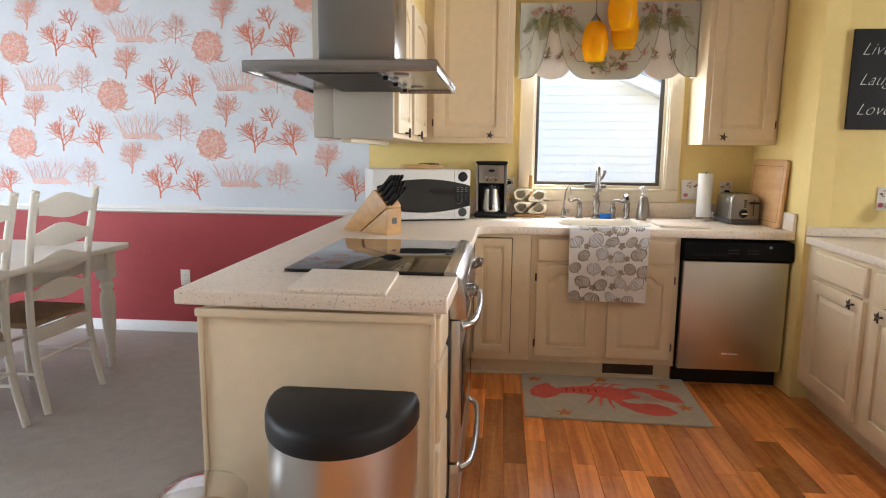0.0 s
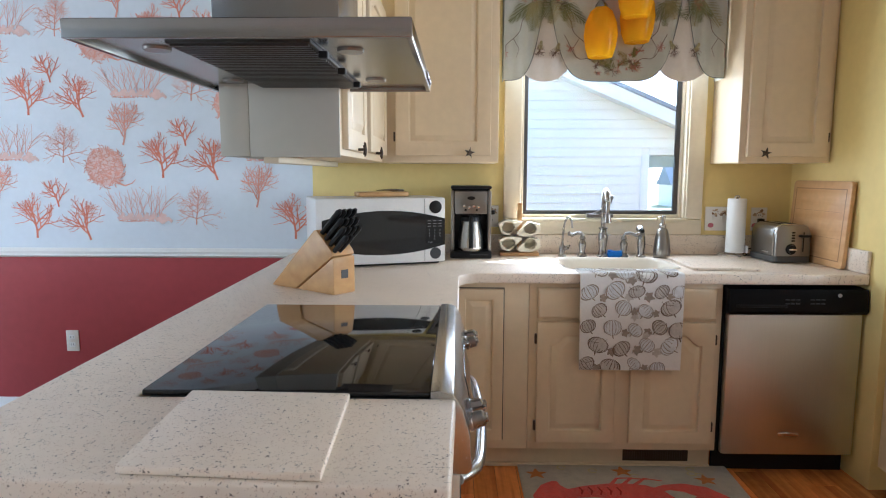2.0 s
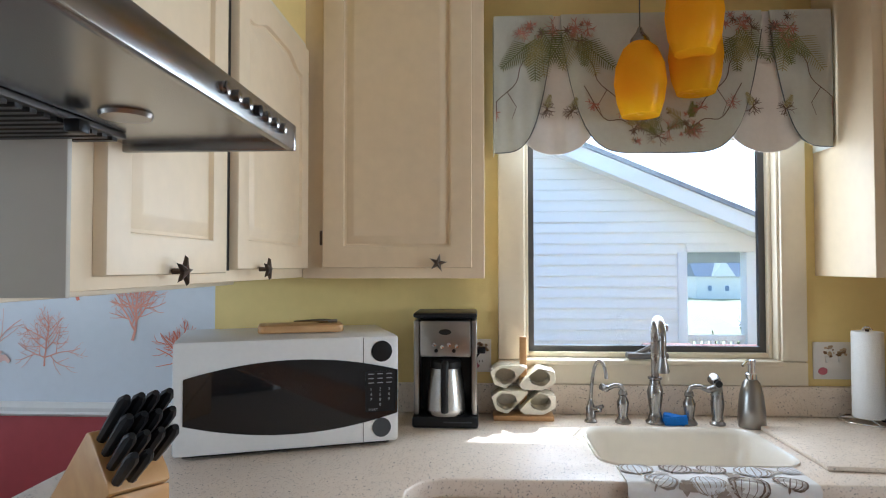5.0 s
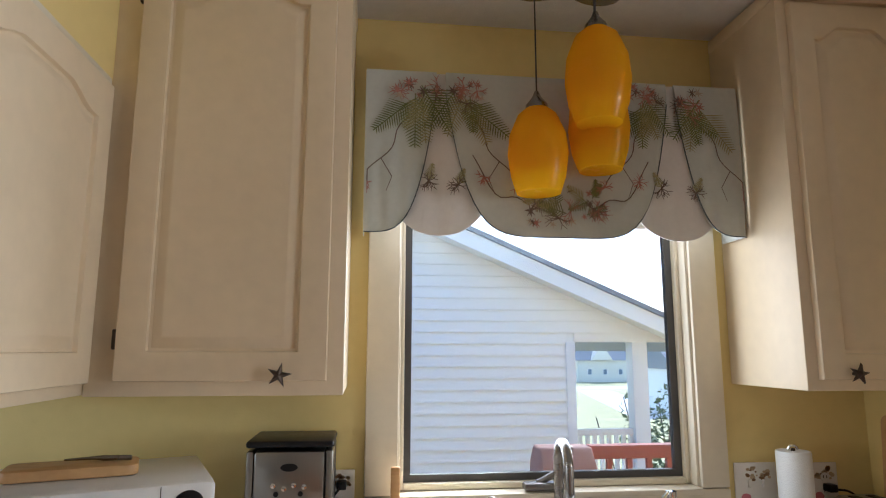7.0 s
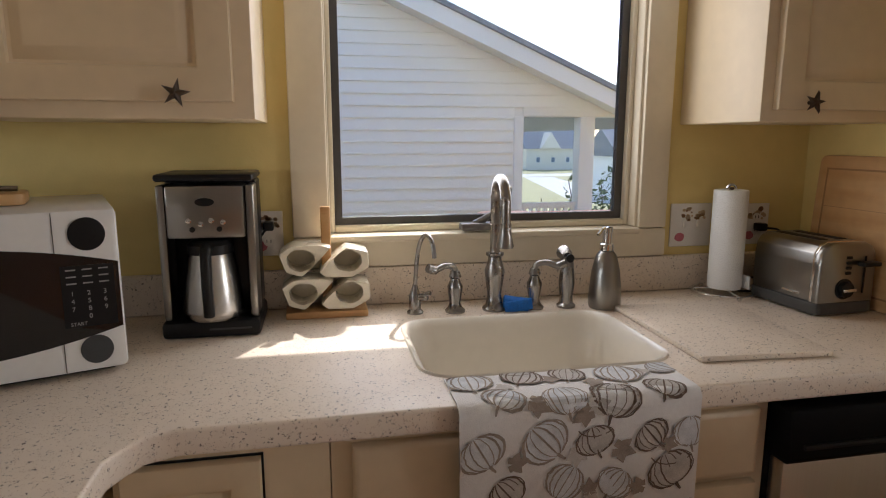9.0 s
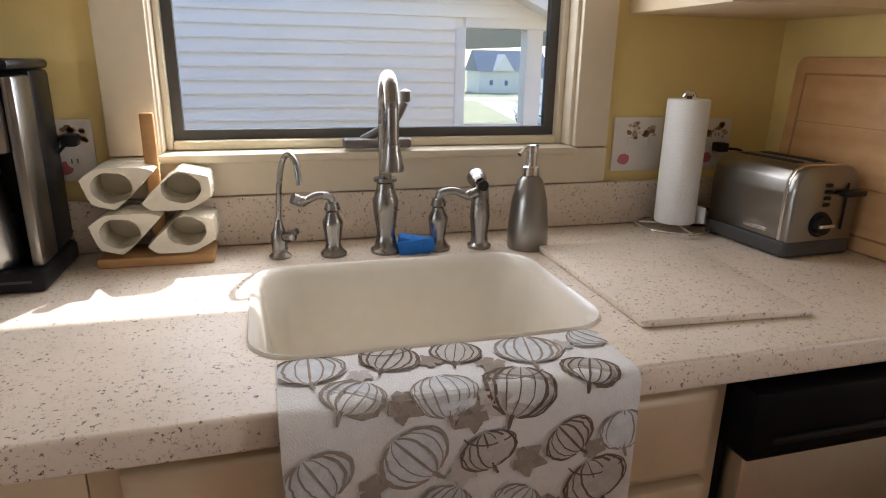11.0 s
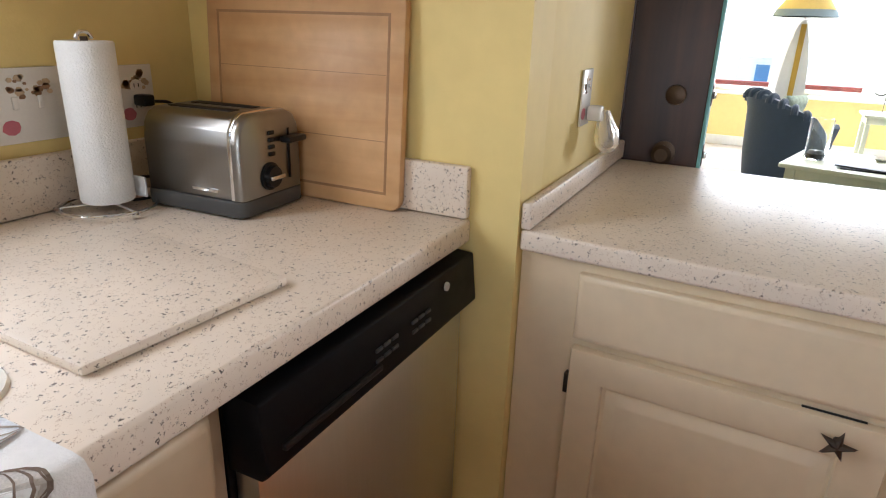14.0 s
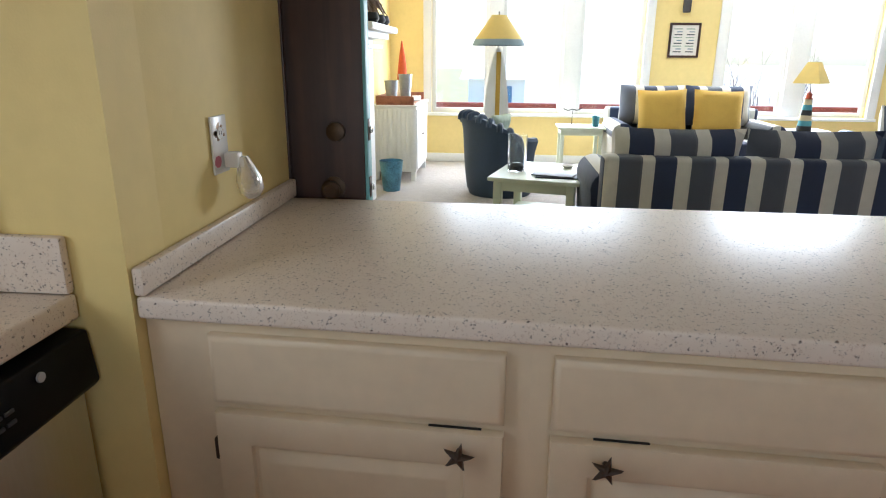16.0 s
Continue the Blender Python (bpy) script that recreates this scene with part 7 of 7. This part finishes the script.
part("sheets", moved(box(-0.10, 0.10, -0.05, 0.05, 0, 0.02, 0.003), pose(8.22, 4.42, 0.826, 0, -10, 5)), WHITE, bk)
wb = thing("waste_basket", (7.1, 4.48, 0), "blue patterned metal waste basket on the carpet", "basket")
part("body", lathe([(0, 0), (0.085, 0), (0.118, 0.30), (0.114, 0.30), (0.082, 0.006), (0, 0.006)], 24, (7.1, 4.48, 0.005)), mat("blue_sea_print", (0.10, 0.25, 0.36), 0.4, 0.3, var=0.7, scale=9), wb)

# mantel with ornaments
mt = thing("mantel", (6.4, 4.65, 0), "white mantel shelf on a pale surround", "mantel")
part("shelf", box(5.75, 6.86, 4.40, 4.845, 1.485, 1.535, 0.006), WHITE, mt)
part("moulding", box(5.82, 6.80, 4.47, 4.845, 1.43, 1.484, 0.010), WHITE, mt)
part("moulding", box(5.86, 6.76, 4.52, 4.845, 1.355, 1.385, 0.006), WHITE, mt)
part("surround", box(5.90, 6.72, 4.60, 4.845, 0.005, 1.429, 0.004), WHITE, mt)
for x in (6.15, 6.42, 6.62):
    b = thing("dark_bowl", (x, 4.5, 1.536), "round dark bowl on the mantel", "bowl", "mantel bowls")
    part("bowl", lathe([(0, 0), (0.05, 0), (0.075, 0.04), (0.06, 0.085), (0.05, 0.085), (0, 0.05)], 20, (x, 4.50, 1.5355)), BLACKMATT, b)
dp = thing("dried_plant", (7.05, 4.62, 1.45), "dried palm leaves hung on the wall", "plant")
PALM = mat("dried_palm", (0.13, 0.09, 0.07), 0.85, var=0.3, scale=20)
rq = random.Random(3)
for k in range(26):
    a, l = rq.uniform(-1.2, 1.2), rq.uniform(0.22, 0.42)
    x, z = 7.15 + 0.3 * math.sin(a) * l, 1.95 - l
    part("leaf", tube([(7.12, 4.80, 1.98), (7.12 + 0.5 * l * math.sin(a), 4.72 + 0.05 * math.sin(k), 1.98 - l * 0.5), (7.12 + l * math.sin(a), 4.66 + 0.08 * math.sin(k * 2.1), 1.98 - l)], [0.006, 0.022, 0.003], 4), PALM, dp, smooth=0)
for z in (0.45, 0.95, 1.05):
    sw2 = thing("wall_switch", (7.0, LIVN - 0.01, z), "small dark wall switch", "switch", "wall switches")
    part("plate", box(6.985, 7.015, LIVN - 0.012, LIVN - 0.001, z - 0.03, z + 0.03, 0.003), BLACK, sw2)

# rows of things set out from the walls
coffee = pose(5.78, 2.92, 0, 0, 0, -14) @ pose(-6.21, -3.135, 0)
for ob in (ctb, hv, ds, *[o for o in scene.objects if o.name.startswith("magazine")]):
    ob.matrix_basis = coffee @ ob.matrix_basis
for back, names in ((0.35, ("side_armchair",)), (0.15, ("barrel_armchair", "floor_lamp", "waste_basket")), (0.20, ("side_table", "tumbler", "bird_ornament")), (0.37, ("lamp_table", "lighthouse_lamp")), (0.25, ("framed_print", "wall_speaker")), (0.19, ("white_cabinet", "wooden_tray", "metal_vase", "cone_figure", "open_book", "mantel", "dark_bowl", "dried_plant"))):
    for ob in scene.objects:
        if ob.parent is None and ob.name.split(".")[0] in names:
            ob.location.y -= back
tp.location.y -= 0.15

# ---- outdoors ----
GRASS = mat("dry_grass", (0.37, 0.35, 0.18), 0.95, var=0.35, scale=0.4, bump=0.6, bscale=8)
structure("ground", box(-400, 400, 5.5, 800, -6.0, -5.6), GRASS, "dry grassy ground below the house")
SAND = mat("pale_sand", (0.62, 0.58, 0.49), 0.95, var=0.15, scale=0.5, bump=0.5, bscale=8)
structure("ground_east", box(9.5, 800, -400, 5.49, -6.0, -5.6), SAND, "pale sandy ground below the house")
ROADM = mat("pale_concrete", (0.56, 0.55, 0.52), 0.9, var=0.15, scale=0.8, bump=0.3)
structure("road", prism([(10, 112), (90, 117), (90, 125), (10, 120)], -5.6, -5.585, "z"), ROADM, "pale concrete road")
structure("road_drive", prism([(28, 66), (35, 66), (43, 112), (37.5, 112)], -5.6, -5.588, "z"), ROADM, "pale concrete drive")

VINYL = mat("white_vinyl_siding", (0.86, 0.86, 0.83), 0.5, var=0.03, scale=3)
nb = thing("neighbour_house", (-1, 11, -5.6), "white clapboard house with a sloping gable and porch", "house")
NY, EX = 9.0, 2.39


def roof_z(x):
    return 2.945 - 0.425 * (x - 0.55)


EW = 0.112
for k in range(62):
    z = -1.6 + EW * k
    x1 = EX if z < 1.56 else min(3.75, 0.55 + (2.82 - z) / 0.425)
    x1 = min(x1, 3.75)
    if x1 > -6.9:
        part("siding_board", prism([(NY + 0.02, z), (NY - 0.022, z), (NY - 0.021, z + 0.012), (NY + 0.0, z + EW + 0.002), (NY + 0.02, z + EW + 0.006)], -7.0, x1, "x"), VINYL, nb, smooth=0)
part("wall", prism([(-7.0, -5.6), (EX, -5.6), (EX, 1.56), (3.3, 1.56), (-4.4, 4.85), (-7.0, 3.7)], NY + 0.021, NY + 0.2, "y"), VINYL, nb)
part("corner_board", box(EX - 0.005, EX + 0.09, NY - 0.025, NY + 0.2, -5.6, 1.56, 0.003), WHITE, nb)
rake = [(-4.4, roof_z(-4.4)), (3.95, roof_z(3.95)), (3.95, roof_z(3.95) - 0.155), (-4.4, roof_z(-4.4) - 0.155)]
part("rake_board", prism(rake, NY - 0.35, NY - 0.30, "y"), WHITE, nb)
part("soffit", prism([(-4.4, roof_z(-4.4) - 0.10), (3.95, roof_z(3.95) - 0.10), (3.95, roof_z(3.95) - 0.13), (-4.4, roof_z(-4.4) - 0.13)], NY - 0.2995, NY + 0.02, "y"), WHITE, nb)
SHING = mat("grey_shingle", (0.27, 0.28, 0.30), 0.9, var=0.25, scale=6, bump=0.5, bscale=40)
part("roof", prism([(-4.4, roof_z(-4.4) + 0.05), (4.05, roof_z(4.05) + 0.05), (4.05, roof_z(4.05) + 0.002), (-4.4, roof_z(-4.4) + 0.002)], NY - 0.38, NY + 9, "y"), SHING, nb)
part("roof", prism([(-4.4, roof_z(-4.4) + 0.05), (-12, 1.6), (-12, 1.55), (-4.4, roof_z(-4.4) + 0.0)], NY - 0.38, NY + 9, "y"), SHING, nb)
part("porch_beam", box(EX + 0.091, 3.72, NY, NY + 0.16, 1.56, 1.66, 0.004), WHITE, nb)
part("porch_post", box(3.085, 3.245, NY, NY + 0.16, -5.6, 1.5595, 0.005), WHITE, nb)
part("porch_floor", box(EX - 1, 3.7, NY + 0.05, NY + 2.0, -0.75, -0.6), ROADM, nb)
part("porch_rail", box(EX + 0.091, 3.084, NY + 0.05, NY + 0.11, 0.64, 0.70, 0.004), WHITE, nb)
for k in range(8):
    part("baluster", box(EX + 0.13 + 0.075 * k, EX + 0.165 + 0.075 * k, NY + 0.06, NY + 0.10, -0.2, 0.6395), WHITE, nb, smooth=0)
part("wall_side", box(EX - 0.1, EX + 0.05, NY + 0.21, NY + 9, -5.6, 1.2), VINYL, nb)

# rust-red deck rails outside the windows
RUST = mat("rust_red_deck_paint", (0.30, 0.085, 0.065), 0.7, var=0.2, scale=8, bump=0.3)


def deck_rail(a, b, z):
    t = thing("deck_railing", ((a[0] + b[0]) / 2, (a[1] + b[1]) / 2, z - 0.9), "rust-red wooden deck railing outside the window", "railing", "deck railings")
    along_x = abs(a[0] - b[0]) > abs(a[1] - b[1])
    pad = (0, 0.05) if along_x else (0.05, 0)
    part("top_rail", box(min(a[0], b[0]) - pad[0], max(a[0], b[0]) + pad[0], min(a[1], b[1]) - pad[1], max(a[1], b[1]) + pad[1], z - 0.09, z, 0.006), RUST, t)
    n = int(max(abs(a[0] - b[0]), abs(a[1] - b[1])) / 0.14)
    for k in range(n + 1):
        x, y = a[0] + (b[0] - a[0]) * k / n, a[1] + (b[1] - a[1]) * k / n
        part("picket", box(x - 0.018, x + 0.018, y - 0.018, y + 0.018, z - 0.9, z - 0.0905), RUST, t, smooth=0)


deck_rail((1.95, 7.2), (5.0, 7.2), 0.83)
deck_rail((10.9, -3.0), (10.9, 5.2), 0.62)
structure("deck_kitchen", box(0.2, 6, 4.79, 7.3, -0.25, -0.12, 0.01), RUST, "rust-red deck boards outside the kitchen", category="deck")
structure("deck_living", box(9.16, 11.0, -3.2, 5.3, -0.35, -0.28, 0.01), RUST, "rust-red deck boards outside the living room", category="deck")
gl = thing("covered_grill", (1.75, 7.0, -0.12), "dull red covered grill on the deck", "grill")
part("cart", box(1.50, 1.90, 6.85, 7.15, -0.119, 0.60, 0.03), mat("dull_red_cover", (0.30, 0.16, 0.13), 0.8, var=0.2, scale=10, bump=0.4, bscale=20), gl)
part("lid", prism([(6.83, 0.6005), (7.17, 0.6005), (7.17, 0.74), (7.08, 0.86), (6.92, 0.86), (6.83, 0.74)], 1.52, 1.88, "x", 0.02), MATS["dull_red_cover"], gl)


def far_house(x, y, w, d, base, eave, ridge, wallm, name_label):
    h = thing("far_house", (x, y, base), name_label, "house", "far houses")
    part("wall", box(x - w / 2, x + w / 2, y - d / 2, y + d / 2, base, eave), wallm, h)
    part("roof", prism([(y - d / 2 - 0.5, eave - 0.1), (y + d / 2 + 0.5, eave - 0.1), (y, ridge)], x - w / 2 - 0.5, x + w / 2 + 0.5, "x"), SHING, h)
    g = prism([(x - w * 0.32, eave - 0.05), (x - w * 0.02, eave - 0.05), (x - w * 0.17, eave + (ridge - eave) * 0.8)], y - d / 2 - 1.2, y, "y")
    part("gable", g, wallm, h)
    for k in range(4):
        wx = x - w * 0.36 + w * 0.22 * k
        wi = part("window", box(wx, wx + 1.0, y - d / 2 - 0.06, y - d / 2 - 0.001, base + 1.6, base + 2.9), WHITE, h)
        part("pane", box(wx + 0.1, wx + 0.9, y - d / 2 - 0.08, y - d / 2 - 0.061, base + 1.7, base + 2.8), mat("far_window_glass", (0.18, 0.23, 0.30), 0.15), wi)
    part("garage_door", box(x + w * 0.22, x + w * 0.44, y - d / 2 - 0.05, y - d / 2 - 0.001, base, base + 2.2), DGREY, h)


CREAMV = mat("cream_siding_far", (0.80, 0.75, 0.64), 0.7, var=0.08, scale=1)
far_house(54.5, 142, 16, 9, -5.6, -0.8, 3.6, CREAMV, "cream house with a grey roof across the road")
far_house(41.5, 74, 14, 9, -5.6, -0.6, 2.6, VINYL, "white two-storey house down the road")
far_house(12, 150, 16, 9, -5.6, -1.0, 2.6, CREAMV, "cream house with a grey roof across the road")
# house seen from the living room, long side towards the room
lh2 = thing("white_house", (27, 4, -5.6), "white house beyond the deck with blue windows", "house")
part("wall", box(24, 29, 2.5, 4.5, -5.6, 0.55), VINYL, lh2)
part("roof", prism([(23.7, 0.55), (29.3, 0.55), (26.5, 1.0)], 2.2, 4.8, "y"), mat("pale_shingle", (0.66, 0.66, 0.65), 0.9, var=0.15, scale=4), lh2)
for y in (2.9, 3.5):
    wi = part("window", box(23.94, 23.999, y, y + 0.5, -0.75, 0.40), WHITE, lh2)
    part("pane", box(23.92, 23.939, y + 0.05, y + 0.45, -0.67, 0.32), mat("blue_pane", (0.10, 0.22, 0.38), 0.2), wi)


def leafy_bush(name, x, y, z, w, h, label, n, seed, leafm):
    """A bush of forked stems and many small leaves."""
    t = thing(name, (x, y, z), label, "bush")
    r = random.Random(seed)
    st = bmesh.new()
    lf = bmesh.new()
    for k in range(9):
        a = r.uniform(0, 6.283)
        tube([(x, y, z), (x + 0.25 * w * math.cos(a), y + 0.25 * w * math.sin(a), z + h * 0.5), (x + 0.45 * w * math.cos(a + 0.3), y + 0.45 * w * math.sin(a + 0.3), z + h * r.uniform(0.7, 0.95))], [0.05, 0.03, 0.012], 5, st)
    part("stems", st, DARKWOOD, t)
    for k in range(n):
        a, q, v = r.uniform(0, 6.283), math.sqrt(r.random()), r.random()
        lump = 0.75 + 0.25 * math.sin(3 * a + 5 * v)
        p = Vector((x + q * w * 0.5 * lump * math.cos(a) * (1 - 0.5 * v * v), y + q * w * 0.5 * lump * math.sin(a) * (1 - 0.5 * v * v), z + h * (0.12 + 0.88 * v * lump)))
        s = r.uniform(0.05, 0.11)
        d, e = Vector((r.uniform(-1, 1), r.uniform(-1, 1), r.uniform(-0.6, 1))).normalized() * s, Vector((r.uniform(-1, 1), r.uniform(-1, 1), r.uniform(-1, 1))).normalized() * s * 0.5
        lf.faces.new([lf.verts.new(p - d), lf.verts.new(p + e), lf.verts.new(p + d), lf.verts.new(p - e)])
    c = part("crown", lf, leafm, t, smooth=0)
    c["kind"] = "stuff"


LEAF = mat("bush_leaf", (0.11, 0.14, 0.06), 0.6, var=0.4, scale=4)
leafy_bush("green_bush", 7.2, 17.0, -5.6, 3.4, 6.3, "dense green bush beside the porch", 5000, 1, LEAF)
leafy_bush("green_bush", 40, 66, -5.6, 6, 3.2, "dense green bush by the road", 1500, 2, LEAF)
leafy_bush("grey_bush", 20, 8.3, -5.6, 5.0, 5.9, "grey-green bush beyond the deck", 4000, 3, mat("grey_leaf", (0.16, 0.18, 0.13), 0.7, var=0.4, scale=4))

# bare shrub outside the second living room window
bs = thing("bare_shrub", (12.3, -1.0, -5.6), "bare twiggy tree outside the living room window", "tree")
rb = random.Random(8)
tw2 = bmesh.new()


def twig(p, d, length, rad, level):
    pts, rads = [p], [rad]
    for k in range(3):
        d = (d + Vector((rb.uniform(-0.25, 0.25), rb.uniform(-0.25, 0.25), rb.uniform(-0.1, 0.2)))).normalized()
        p = p + d * length / 3
        pts.append(p)
        rads.append(rad * (1 - 0.2 * (k + 1)))
    tube(pts, rads, 5, tw2, False)
    if level:
        for k in range(3 if level > 2 else 4):
            twig(pts[rb.randint(1, 3)], (d + Vector((rb.uniform(-0.9, 0.9), rb.uniform(-0.9, 0.9), rb.uniform(-0.3, 0.6)))).normalized(), length * rb.uniform(0.55, 0.8), rads[-1] * 0.85, level - 1)


part("trunk", tube([(12.3, -1.0, -5.6), (12.35, -1.02, -3), (12.3, -0.98, -1.0)], [0.10, 0.085, 0.06], 8), DARKWOOD, bs)
for k in range(7):
    twig(Vector((12.3, -0.98, -1.05)), Vector((0.1 * math.cos(k * 1.3), 0.75 * math.sin(k * 0.95), 0.9)).normalized(), 1.25, 0.055, 3)
part("limbs", tw2, mat("grey_bark", (0.10, 0.08, 0.07), 0.9, var=0.2, scale=10), bs)

# ---- kitchen floor boards ----
rf = random.Random(21)
PW = 0.098
lengths = (0.45, 0.62, 0.8, 1.0)
shapes = {}
for L in lengths:
    bmp = box(-PW / 2 + 0.0006, PW / 2 - 0.0006, 0.0006, L - 0.0006, -0.0078, 0.0, 0.0012, 1)
    me = bpy.data.meshes.new("floor_board")
    bmp.to_mesh(me)
    bmp.free()
    me.materials.append(FLOORWOOD)
    shapes[L] = me
rest = bmesh.new()
for c in range(32):
    x = -0.45 + PW * (c + 0.5)
    end = 4.625 if x < SIDE else 5.2
    y = YB - rf.uniform(0, 0.4)
    while y < end - 0.02:
        L = rf.choice(lengths)
        y0, y1 = max(y, YB + 0.002), min(y + L, end)
        if 0.05 < x < 2.05 and 0.6 < y and y + L < 4.6:
            ob = new("floor_board", shapes[L])
            ob.parent = kitchen_floor
            ob.location = (x, y, 0)
        else:
            box(x - PW / 2 + 0.0006, x + PW / 2 - 0.0006, y0 + 0.0006, y1 - 0.0006, -0.0078, 0.0, bm=rest)
        y += L
more = finish(rest, "floor_boards", FLOORWOOD, kitchen_floor, "", 0)
more["kind"] = "stuff"
